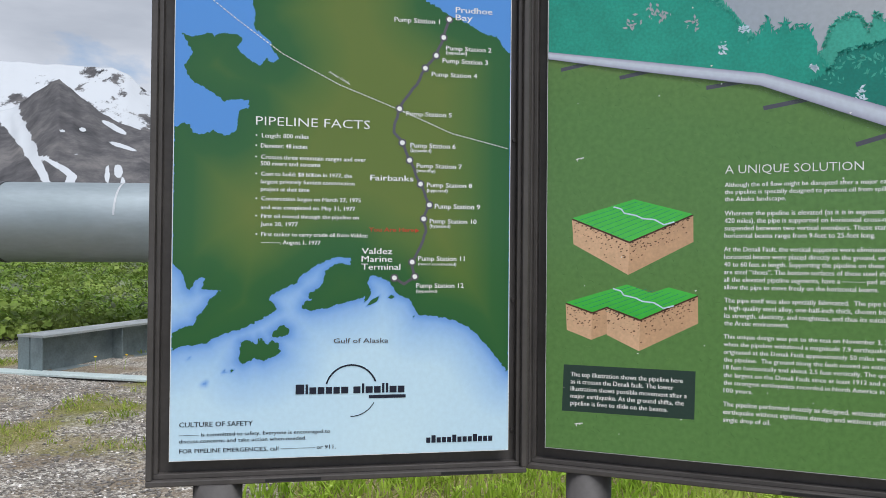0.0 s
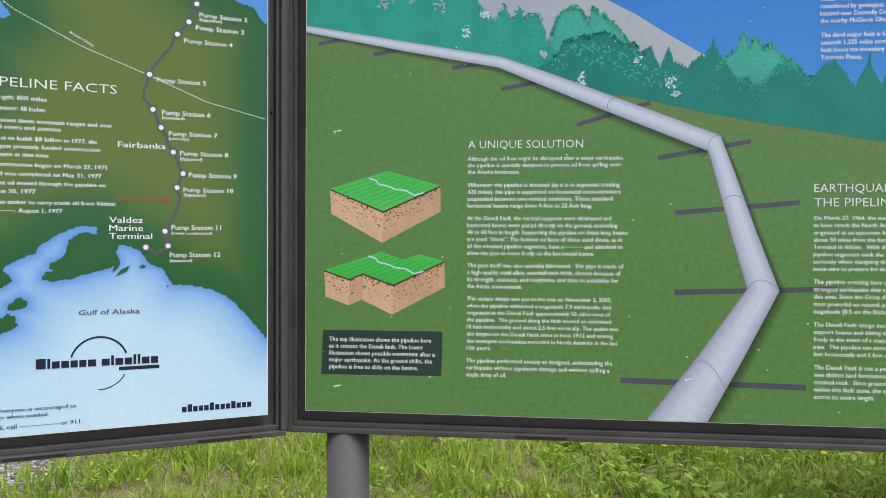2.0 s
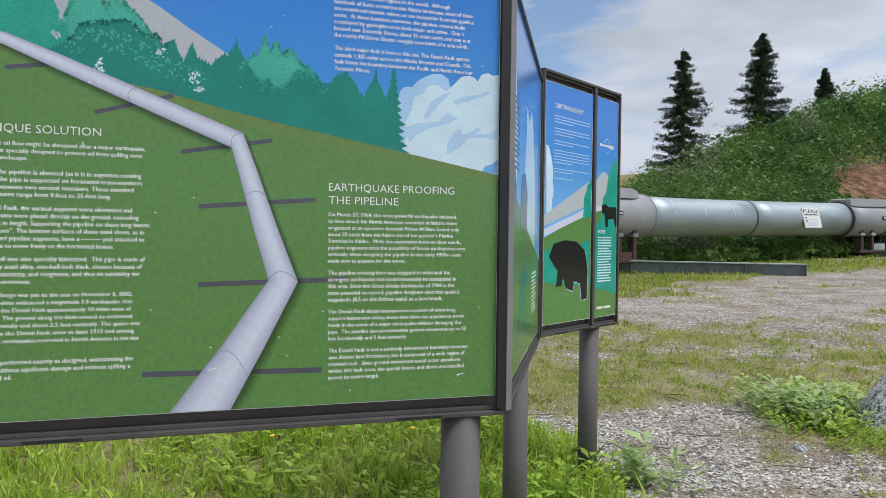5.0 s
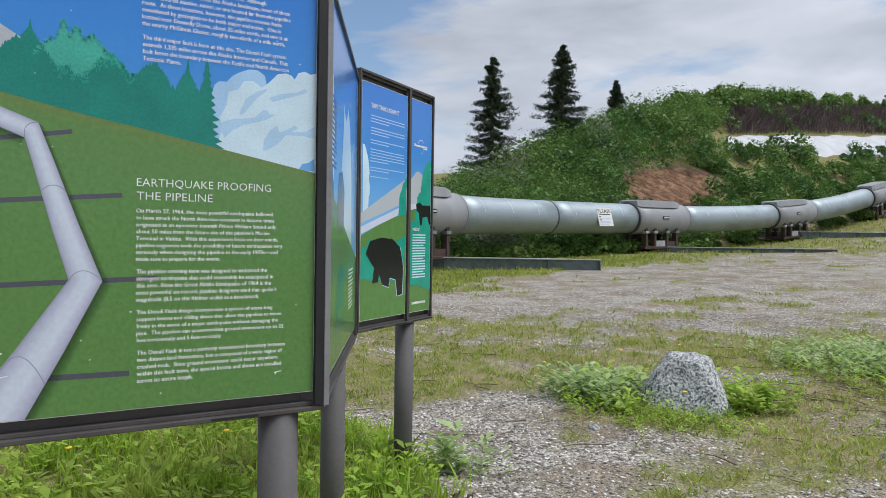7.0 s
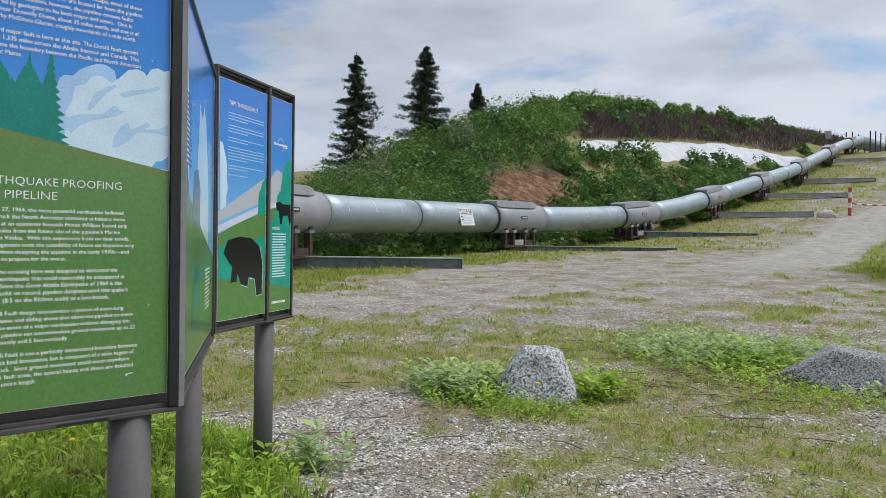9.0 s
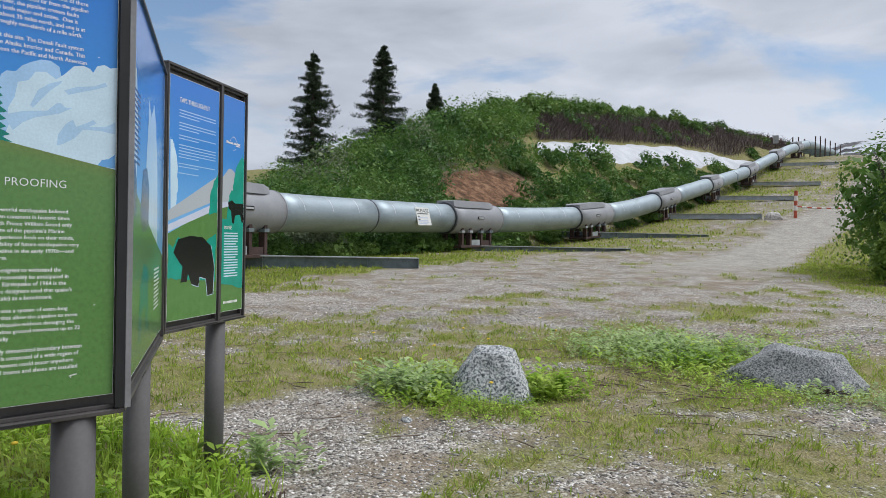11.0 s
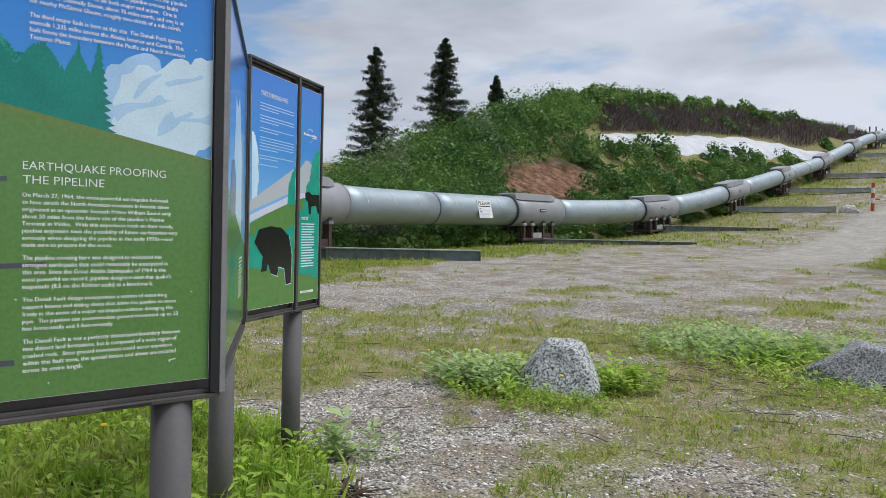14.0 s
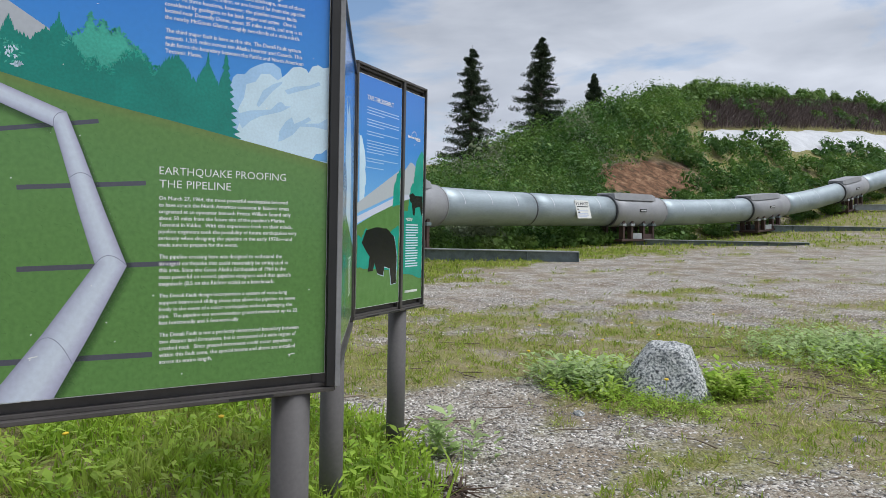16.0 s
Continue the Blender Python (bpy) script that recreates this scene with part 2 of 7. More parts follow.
def bare_bank(x, y, n):
    """The slipped red earth on the hillside, 0..1, by its bearing and rise from the lay-by."""
    az = np.degrees(np.arctan2(x - 0.4, y + 0.4))
    el = np.degrees(np.arctan2(land(x, y) - 1.53, np.hypot(x - 0.4, y + 0.4)))
    lo, hi = np.interp(az, BANK_AZ, BANK_LO), np.interp(az, BANK_AZ, BANK_HI)
    j = (n - 0.5) * 1.1
    return smooth01((el - lo + j) / 0.4 + 0.5) * smooth01((hi - el + j) / 0.4 + 0.5) * (az > 64.2) * (az < 72.8) * (np.hypot(x, y) < 95)


def cover(x, y):
    """Grass, compact road gravel and bare red earth, each 0..1."""
    x, y = np.asarray(x, float), np.asarray(y, float)
    r = np.hypot(x, y)
    n = wobble(x, y, 1.1) * 0.4 + wobble(x, y, 0.37, 1.3) * 0.35 + wobble(x, y, 3.1, 2.1) * 0.25
    lush = 1 - smooth01((np.hypot((x - 2.1) / np.where(x > 2.1, 2.6, 3.4), (y - 4.2) / np.where(y > 4.2, 3.0, 2.6)) - 0.9) / 0.16 + (n - 0.5) * 1.2)
    stripe = np.exp(-((y - 3.4 + 0.55 * (x - 6.4)) / 0.8) ** 2) * (x < 9)
    mid = smooth01((r - 6.3) / 1.6) * (1 - smooth01((r - 10.8) / 5.0)) * smooth01((x - 1.0) / 4) * (1 - 0.8 * stripe)
    far = smooth01((r - 13) / 8)
    py = np.interp(x, PX, PY)
    verge = smooth01((y - py + 5.5) / 2.5) * (x > 8) * (x < 300)
    left = (x < 2) * smooth01((y - 13.5) / 2.0)
    up = smooth01((x - 36) / 8) * smooth01((y - np.interp(x, [p[0] for p in ROAD], [p[1] for p in ROAD]) - 2.5) / 2)
    bank = 1.3 * smooth01((x - 19) / 4) * smooth01((np.interp(x, [p[0] for p in ROAD], [p[1] - p[2] for p in ROAD]) - y) / 1.0)
    az = np.degrees(np.arctan2(x, y))
    litter = smooth01((az - 66) / 16) * smooth01((135 - az) / 25) * smooth01((7.6 - r) / 1.0)
    g = 0.29 + 0.46 * mid - 0.06 * far + 0.27 * litter * (1 - stripe)
    g = g + 0.7 * np.maximum.reduce([verge, left, 0.5 * up, bank])
    for cx, cy in ROCKS + ((10.9, 0.9), (9.9, 0.3)):
        g = g + 0.6 * np.exp(-((x - cx) ** 2 + (y - cy) ** 2) / 0.7)
    hillside = smooth01((y - py - 1.0) / 2) * (x > 0) + (r > 260)
    grass = np.clip(smooth01((g + (n - 0.5) * 2.0 - 0.24) / 0.6), 0, 1)
    grass = np.maximum(np.maximum(grass, lush), np.clip(hillside, 0, 1))
    ry, rw = np.interp(x, [p[0] for p in ROAD], [p[1] for p in ROAD]), np.interp(x, [p[0] for p in ROAD], [p[2] for p in ROAD])
    road = (1 - smooth01((np.abs(y - ry) - rw + 0.6) / 1.2 + (n - 0.5) * 0.8)) * smooth01((x - 22) / 12) * (x < 170)
    earth = bare_bank(x, y, n)
    grass = grass * (1 - road) * (1 - earth)
    return grass, road, earth, lush


azs = np.radians(np.concatenate([np.arange(-180, -42, 3.0), np.arange(-42, 104, 0.35), np.arange(104, 180, 3.0)]))
rs = np.concatenate([np.linspace(0.4, 13, 130), np.geomspace(13.2, 300, 170), np.geomspace(320, 4600, 16)])
AZ, RR = np.meshgrid(azs, rs)
GX, GY = RR * np.sin(AZ), RR * np.cos(AZ)
GZ = land(GX, GY)
na, nr = len(azs), len(rs)
gv = np.stack([GX.ravel(), GY.ravel(), GZ.ravel()], 1).tolist()
gf = [(j * na + i, (j + 1) * na + i, (j + 1) * na + (i + 1) % na, j * na + (i + 1) % na) for j in range(nr - 1) for i in range(na)]
gf.append(tuple(range(na)))


def ground_material():
    m = bpy.data.materials.new("gravel_and_turf")
    m.use_nodes = True
    t = m.node_tree
    b = t.nodes["Principled BSDF"]

    def nd(kind, **kw):
        n = t.nodes.new(kind)
        for k, v in kw.items():
            n.inputs[k.replace("_", " ")].default_value = v
        return n

    def ramp(src, stops):
        r = nd("ShaderNodeValToRGB")
        e = r.color_ramp.elements
        e[0].position, e[0].color = stops[0][0], (*stops[0][1], 1)
        e[1].position, e[1].color = stops[-1][0], (*stops[-1][1], 1)
        for p, c in stops[1:-1]:
            e.new(p).color = (*c, 1)
        t.links.new(src, r.inputs[0])
        return r.outputs[0]

    def mix(f, a, c):
        x = nd("ShaderNodeMix")
        x.data_type = "RGBA"
        t.links.new(f, x.inputs["Factor"])
        t.links.new(a, x.inputs["A"])
        t.links.new(c, x.inputs["B"])
        return x.outputs["Result"]

    co = nd("ShaderNodeTexCoord")
    at = nd("ShaderNodeAttribute")
    at.attribute_name = "cover"
    sp = nd("ShaderNodeSeparateXYZ")
    t.links.new(at.outputs["Vector"], sp.inputs[0])
    v = nd("ShaderNodeTexVoronoi", Scale=46.0)
    v2 = nd("ShaderNodeTexVoronoi", Scale=120.0)
    n1 = nd("ShaderNodeTexNoise", Scale=1.4, Detail=6.0)
    n2 = nd("ShaderNodeTexNoise", Scale=9.0, Detail=6.0, Roughness=0.7)
    n3 = nd("ShaderNodeTexNoise", Scale=60.0, Detail=4.0, Roughness=0.7)
    n5 = nd("ShaderNodeTexNoise", Scale=1.3, Detail=9.0, Roughness=0.78)
    for q in (v, v2, n1, n2, n3, n5):
        t.links.new(co.outputs["Object"], q.inputs["Vector"])
    vs = nd("ShaderNodeSeparateXYZ")
    t.links.new(v.outputs["Color"], vs.inputs[0])
    stones = ramp(vs.outputs[0], [(0.0, (0.042, 0.032, 0.023)), (0.35, (0.13, 0.108, 0.088)), (0.62, (0.37, 0.338, 0.295)), (0.84, (0.67, 0.635, 0.58)), (1.0, (0.82, 0.79, 0.735))])
    vs2 = nd("ShaderNodeSeparateXYZ")
    t.links.new(v2.outputs["Color"], vs2.inputs[0])
    grit = ramp(vs2.outputs[1], [(0.0, (0.085, 0.068, 0.053)), (0.5, (0.28, 0.252, 0.21)), (1.0, (0.61, 0.57, 0.5))])
    gravel = mix(ramp(n2.outputs["Fac"], [(0.38, (0.1,) * 3), (0.6, (0.75,) * 3)]), stones, grit)
    dirt = ramp(n3.outputs["Fac"], [(0.3, (0.1, 0.07, 0.043)), (0.5, (0.21, 0.162, 0.11)), (0.7, (0.4, 0.335, 0.25))])
    gravel = mix(ramp(n1.outputs["Fac"], [(0.45, (0.0,) * 3), (0.62, (0.8,) * 3)]), gravel, dirt)
    turf = ramp(n3.outputs["Fac"], [(0.3, (0.075, 0.085, 0.018)), (0.5, (0.2, 0.205, 0.045)), (0.68, (0.35, 0.33, 0.12))])
    turf = mix(ramp(n5.outputs["Fac"], [(0.44, (0.0,) * 3), (0.57, (0.65,) * 3)]), turf, dirt)
    road = mix(ramp(n2.outputs["Fac"], [(0.3, (0.2,) * 3), (0.7, (0.9,) * 3)]), ramp(n3.outputs["Fac"], [(0.3, (0.28, 0.262, 0.226)), (0.7, (0.52, 0.495, 0.44))]), grit)
    soil = ramp(n5.outputs["Fac"], [(0.36, (0.05, 0.035, 0.018)), (0.47, (0.14, 0.075, 0.042)), (0.56, (0.22, 0.12, 0.068)), (0.66, (0.27, 0.19, 0.12))])
    c = mix(sp.outputs[1], gravel, road)
    gm = nd("ShaderNodeMath")
    gm.operation = "MULTIPLY_ADD"
    t.links.new(n2.outputs["Fac"], gm.inputs[0])
    gm.inputs[1].default_value = 1.6
    gm.inputs[2].default_value = -0.8
    ga = nd("ShaderNodeMath")
    ga.operation, ga.use_clamp = "ADD", True
    t.links.new(gm.outputs[0], ga.inputs[0])
    t.links.new(sp.outputs[0], ga.inputs[1])
    ge = nd("ShaderNodeMath")
    ge.operation = "MULTIPLY"
    t.links.new(ga.outputs[0], ge.inputs[0])
    gs = nd("ShaderNodeMapRange", From_Min=0.02, From_Max=0.3)
    t.links.new(sp.outputs[0], gs.inputs["Value"])
    t.links.new(gs.outputs[0], ge.inputs[1])
    c = mix(ge.outputs[0], c, turf)
    c = mix(sp.outputs[2], c, soil)
    n6 = nd("ShaderNodeTexNoise", Scale=6.5, Detail=8.0, Roughness=0.85)
    t.links.new(co.outputs["Object"], n6.inputs["Vector"])
    av = nd("ShaderNodeMath")
    av.operation = "ADD"
    t.links.new(n5.outputs["Fac"], av.inputs[0])
    t.links.new(n6.outputs["Fac"], av.inputs[1])
    k5 = nd("ShaderNodeMapRange", From_Min=0.74, From_Max=1.26, To_Min=0.62, To_Max=1.42)
    t.links.new(av.outputs[0], k5.inputs["Value"])
    sc = nd("ShaderNodeVectorMath")
    sc.operation = "SCALE"
    t.links.new(c, sc.inputs[0])
    t.links.new(k5.outputs[0], sc.inputs["Scale"])
    c = sc.outputs[0]
    t.links.new(c, b.inputs["Base Color"])
    b.inputs["Roughness"].default_value = 0.92
    b.inputs["Specular IOR Level"].default_value = 0.25
    bp = nd("ShaderNodeBump", Strength=0.9, Distance=0.014)
    t.links.new(v.outputs["Distance"], bp.inputs["Height"])
    bp.invert = True
    t.links.new(bp.outputs[0], b.inputs["Normal"])
    return m


ground = link_mesh("ground", gv, gf, ground_material(), smooth=True)
tagged(ground, "pale gravel ground with grass patches below a green hillside", "ground", kind="structure")
g_, r_, e_, l_ = cover(GX.ravel(), GY.ravel())
attr = ground.data.attributes.new("cover", "FLOAT_VECTOR", "POINT")
attr.data.foreach_set("vector", np.stack([g_, r_, e_], 1).astype(np.float32).ravel())


# ---- printed artwork, in centimetres from the lower left corner of its plate ----
COAST_WEST = [(20.2, 125.6), (21.0, 121.0), (20.7, 117.8), (23.2, 116.1), (25.3, 114.4), (25.0, 113.1), (27.6, 109.8), (26.0, 108.5), (24.1, 109.6), (22.3, 107.6), (19.9, 108.9), (16.9, 111.1), (16.3, 112.6), (17.7, 114.5), (15.9, 116.0), (11.1, 116.0), (10.3, 114.7), (9.7, 115.9), (4.7, 114.6), (1.7, 115.6), (4.6, 110.4), (2.6, 106.8), (2.9, 104.5), (5.3, 102.1), (9.0, 100.2), (11.5, 98.4), (12.9, 97.2), (15.5, 98.1), (19.4, 97.9), (19.5, 96.0), (17.1, 95.0), (16.8, 92.5), (16.2, 89.3), (13.9, 88.0), (12.1, 88.4), (10.3, 89.3), (7.6, 88.1), (4.8, 88.5), (4.4, 90.4), (2.6, 91.1), (-0.9, 89.6), (-0.7, 53.1), (0.6, 52.5), (3.0, 50.1), (3.8, 46.4), (4.8, 45.7), (6.1, 48.6)]
COAST_SOUTH = [(8.4, 49.5), (7.9, 46.1), (12.9, 45.7), (9.7, 43.4), (9.0, 41.1), (6.5, 38.8), (6.0, 36.5), (2.8, 35.8), (-0.6, 34.0), (-0.6, 29.6), (1.8, 30.5), (5.4, 30.9), (9.5, 31.5), (10.7, 32.7), (14.2, 34.2), (18.1, 35.2), (21.7, 36.9), (24.8, 38.7), (27.8, 40.6), (26.9, 42.3), (25.1, 43.4), (26.3, 44.6), (29.1, 46.2), (33.2, 48.0), (33.8, 49.6), (36.0, 51.2), (38.3, 52.8), (41.4, 54.4), (44.5, 55.2), (47.9, 54.7), (47.3, 52.8), (44.8, 53.8), (42.9, 52.8), (40.8, 51.2), (40.3, 48.1), (39.1, 46.5), (36.0, 44.9), (36.5, 43.4), (38.1, 43.7), (35.0, 42.6)]
COAST_EAST = [(34.4, 41.0), (36.9, 40.2), (41.5, 41.0), (46.2, 42.4), (50.9, 43.7), (53.2, 45.7), (52.4, 48.1), (53.3, 50.2), (56.5, 49.4), (58.8, 48.1), (60.7, 45.0), (64.4, 43.4), (66.2, 40.2), (67.2, 38.9), (72.6, 38.5), (77.5, 37.2), (81.6, 35.3), (84.3, 32.8), (86.7, 30.3), (90.0, 26.1), (92.9, 22.1), (93.5, 114.8), (91.0, 116.4), (89.3, 119.4), (85.1, 120.1), (82.6, 121.6), (78.4, 123.8), (75.1, 124.7), (70.9, 127.4), (66.8, 128.7)]
ISLAND_BIG = [(18.0, 31.8), (20.2, 32.3), (22.5, 31.0), (23.2, 32.9), (25.5, 30.7), (26.3, 32.2), (28.3, 31.0), (28.7, 28.6), (26.3, 27.6), (24.1, 26.4), (21.8, 27.2), (18.8, 25.7), (17.6, 26.5), (18.0, 28.8)]
ISLAND_SMALL = [(26.2, 34.1), (29.3, 36.4), (31.1, 35.3), (31.1, 33.7), (28.5, 33.0), (26.7, 33.0)]
ROUTE = [(75.1, 123.6), (73.5, 118.3), (71.4, 113.0), (68.3, 109.2), (65.9, 104.4), (63.1, 100.8), (61.0, 97.3), (59.9, 93.7), (59.5, 90.5), (61.9, 87.7), (64.0, 82.8), (67.2, 76.1), (69.8, 70.2), (68.2, 66.2), (68.9, 62.6), (67.8, 59.4), (65.9, 55.4), (65.0, 53.9), (65.8, 49.8), (62.8, 47.7), (60.0, 49.4)]
STATIONS = [(75.1, 123.6), (73.5, 118.3), (71.4, 113.0), (68.3, 109.2), (61.0, 97.3), (61.9, 87.7), (64.0, 82.8), (67.2, 76.1), (69.8, 70.2), (68.2, 66.2), (65.0, 53.9), (65.8, 49.8), (60.0, 49.4)]
CIRCLE_LINE = [(9.7, 124.9), (16.2, 119.9), (28.4, 111.2), (43.9, 103.4), (61.0, 97.0), (76.2, 90.8), (92.9, 87.0)]
MAP_WORDS = [('PIPELINE FACTS', 21.5, 91.2, 31.2, 0.0, 2.6), ('•  Length: 800 miles', 21.4, 87.8, 14.3, 0.0, 1.3), ('•  Diameter: 48 inches', 21.4, 85.0, 14.0, 0.0, 1.3), ('•  Crosses three mountain ranges and over\n    500 rivers and streams', 21.4, 81.9, 30.2, 1.8, 1.3), ('•  Cost to build: $8 billion in 1977, the\n    largest privately funded construction\n    project at that time', 21.5, 77.3, 27.0, 2.1, 1.2), ('•  Construction began on March 27, 1975\n    and was completed on May 31, 1977', 21.6, 70.5, 28.7, 2.4, 1.2), ('•  First oil moved through the pipeline on\n    June 20, 1977', 21.6, 65.7, 28.2, 2.2, 1.2), ('•  First tanker to carry crude oil from Valdez:\n    ———, August 1, 1977', 21.7, 60.7, 30.6, 2.2, 1.2), ('Pump Station 1', 59.3, 122.0, 13.0, 0.0, 1.5), ('Pump Station 2', 74.2, 114.7, 13.3, 0.0, 1.4), ('(bypassed)', 74.2, 113.6, 6.1, 0.0, 1.0), ('Pump Station 3', 73.2, 111.0, 13.3, 0.0, 1.5), ('Pump Station 4', 70.1, 107.0, 13.2, 0.0, 1.4), ('Pump Station 5', 62.9, 95.4, 13.1, 0.0, 1.4), ('Pump Station 6', 64.2, 86.4, 13.0, 0.0, 1.5), ('(bypassed)', 64.2, 85.2, 6.0, 0.0, 1.0), ('Pump Station 7', 66.0, 80.7, 13.1, 0.0, 1.4), ('(standby)', 66.0, 79.5, 5.4, 0.0, 0.9), ('Pump Station 8', 69.0, 75.3, 13.1, 0.0, 1.4), ('(bypassed)', 69.0, 73.9, 6.0, 0.0, 1.0), ('Pump Station 9', 71.3, 69.2, 13.2, 0.0, 1.5), ('Pump Station 10', 69.9, 65.0, 13.6, 0.0, 1.4), ('(bypassed)', 69.9, 63.8, 6.0, 0.0, 1.0), ('Pump Station 11', 66.7, 54.3, 13.4, 0.0, 1.5), ('(never constructed)', 66.7, 53.0, 11.0, 0.0, 0.9), ('Pump Station 12', 66.2, 46.6, 13.7, 0.0, 1.5), ('(bypassed)', 66.2, 45.3, 6.0, 0.0, 0.9), ('Fairbanks', 52.9, 76.8, 12.2, 0.0, 1.7), ('Valdez\nMarine\nTerminal', 50.7, 56.1, 10.9, 2.2, 1.8), ('Prudhoe\nBay', 76.9, 125.7, 10.8, 2.2, 1.8)]
SEA_WORDS = [('Gulf of Alaska', 43.2, 31.2, 15.2, 0.0, 1.4), ('CULTURE OF SAFETY', 2.4, 9.0, 19.2, 0.0, 1.4), ('——— is committed to safety. Everyone is encouraged to\ndiscuss concerns and take action when needed.', 2.4, 6.4, 40.1, 1.7, 1.1), ('FOR PIPELINE EMERGENCIES, call ————— or 911.', 2.5, 2.0, 41.6, 0.0, 1.2)]
YOU_ARE = [('You Are Here', 52.7, 62.4, 12.8, 0.0, 1.3)]
PANEL_WORDS = [('A UNIQUE SOLUTION', 49.2, 79.0, 33.5, 0.0, 2.5), ('Although the oil flow might be disrupted after a major earthquake,\nthe pipeline is specially designed to prevent oil from spilling onto\nthe Alaska landscape.', 49.1, 75.4, 45.1, 1.95, 1.3), ('Wherever the pipeline is elevated (as it is in segments totaling\n420 miles), the pipe is supported on horizontal cross-members\nsuspended between two vertical members. These standard\nhorizontal beams range from 9-feet to 25-feet long.', 49.1, 67.6, 44.4, 2.03, 1.4), ('At the Denali Fault, the vertical supports were eliminated and\nhorizontal beams were placed directly on the ground, extending\n40 to 60 feet in length. Supporting the pipeline on these long beams\nare steel “shoes”. The bottom surfaces of these steel shoes, as in\nall the elevated pipeline segments, have a ——— pad attached to\nallow the pipe to move freely on the horizontal beams.', 49.0, 57.8, 46.5, 2.06, 1.4), ('The pipe itself was also specially fabricated.  The pipe is made of\na high-quality steel alloy, one-half-inch thick, chosen because of\nits strength, elasticity, and toughness, and thus its suitability for\nthe Arctic environment.', 49.1, 43.9, 45.3, 2.07, 1.4), ('This unique design was put to the test on November 3, 2002,\nwhen the pipeline withstood a magnitude 7.9 earthquake that\noriginated at the Denali Fault approximately 50 miles west of\nthe pipeline.  The ground along the fault moved an estimated\n18 feet horizontally and about 2.5 feet vertically. The quake was\nthe largest on the Denali Fault since at least 1912 and among\nthe strongest earthquakes recorded in North America in the last\n100 years.', 49.0, 34.1, 44.1, 2.09, 1.3), ('The pipeline performed exactly as designed, withstanding the\nearthquake without significant damage and without spilling a\nsingle drop of oil.', 48.9, 15.7, 42.5, 2.1, 1.4), ('EARTHQUAKE PROOFING\nTHE PIPELINE', 146.8, 65.8, 40.7, 4.0, 2.6), ('On March 27, 1964, the most powerful earthquake believed\nto have struck the North American continent in historic times\noriginated at an epicenter beneath Prince William Sound only\nabout 50 miles from the future site of the pipeline’s Marine\nTerminal in Valdez.  With this experience fresh on their minds,\npipeline engineers took the possibility of future earthquakes very\nseriously when designing the pipeline in the early 1970s—and\nmade sure to prepare for the worst.', 146.7, 58.0, 44.8, 2.04, 1.3), ('The pipeline crossing here was designed to withstand the\nstrongest earthquake that could reasonably be anticipated in\nthis area. Since the Great Alaska Earthquake of 1964 is the\nmost powerful on record, pipeline designers used that quake’s\nmagnitude (8.5 on the Richter scale) as a benchmark.', 146.9, 40.0, 42.7, 2.08, 1.4), ('The Denali Fault design incorporates a system of extra-long\nsupport beams and sliding shoes that allow the pipeline to move\nfreely in the event of a major earthquake without damaging the\npipe.  The pipeline can accommodate ground movement up to 22\nfeet horizontally and 5 feet vertically', 147.0, 28.0, 45.1, 2.08, 1.3), ('The Denali Fault is not a perfectly demarcated boundary between\ntwo distinct land formations, but is composed of a wide region of\ncrushed rock.  Since ground movement could occur anywhere\nwithin this fault zone, the special beams and shoes are installed\nacross its entire length.', 147.2, 15.9, 45.5, 2.08, 1.4), ('The top illustration shows the pipeline here\nas it crosses the Denali fault. The lower\nillustration shows possible movement after a\nmajor earthquake. As the ground shifts, the\npipeline is free to slide on the beams.', 7.3, 21.3, 32.2, 2.08, 1.4), ('most seismically active regions in the world.  Although\nhundreds of faults crisscross the Alaska landscape, most of these\nare considered inactive, minor, or are located far from the pipeline\nroute.  At three locations, however, the pipeline crosses faults\nconsidered by geologists to be both major and active.  One is\nlocated near Donnelly Dome, about 35 miles north, and one is at\nthe nearby McGinnis Glacier, roughly two-thirds of a mile north.', 147.9, 125.3, 45.5, 2.03, 1.4), ('The third major fault is here at this site. The Denali Fault system\nextends 1,335 miles across the Alaska Interior and Canada. This\nfault forms the boundary between the Pacific and North American\nTectonic Plates.', 148.1, 109.1, 44.9, 2.07, 1.4)]
HILL_LINE = [(-0.4, 115.5), (30.0, 109.7), (59.0, 104.2), (76.0, 98.2), (86.0, 94.9), (97.8, 93.1), (114.8, 89.0), (132.0, 85.5), (149.1, 82.6), (166.4, 79.4), (175.1, 77.8), (202.0, 72.7)]
BLOCK_TOP = [(7.4, 67.3), (25.1, 72.5), (41.0, 68.1), (23.8, 60.5)]
BLOCK_L = [(7.4, 67.3), (23.8, 60.5), (23.5, 51.0), (7.9, 59.7)]
BLOCK_R = [(23.8, 60.5), (41.0, 68.1), (41.1, 60.4), (23.5, 51.0)]
BLOCK2_TOP = [(5.7, 42.7), (23.2, 48.3), (30.0, 46.0), (34.5, 47.7), (42.3, 45.7), (26.9, 38.5), (17.6, 41.8), (13.4, 40.1)]
BLOCK2_L = [(5.7, 42.7), (13.4, 40.1), (13.2, 32.1), (6.1, 34.7)]
BLOCK2_M = [(13.4, 40.1), (17.6, 41.8), (17.6, 34.0), (13.2, 32.1)]
BLOCK2_F = [(17.6, 41.8), (26.9, 38.5), (26.6, 29.5), (17.6, 33.7)]
BLOCK2_R = [(26.9, 38.5), (42.3, 45.7), (42.4, 37.9), (26.6, 29.5)]
CAPTION_BOX = [(5.3, 24.6), (41.8, 24.7), (41.5, 11.4), (4.8, 11.1)]
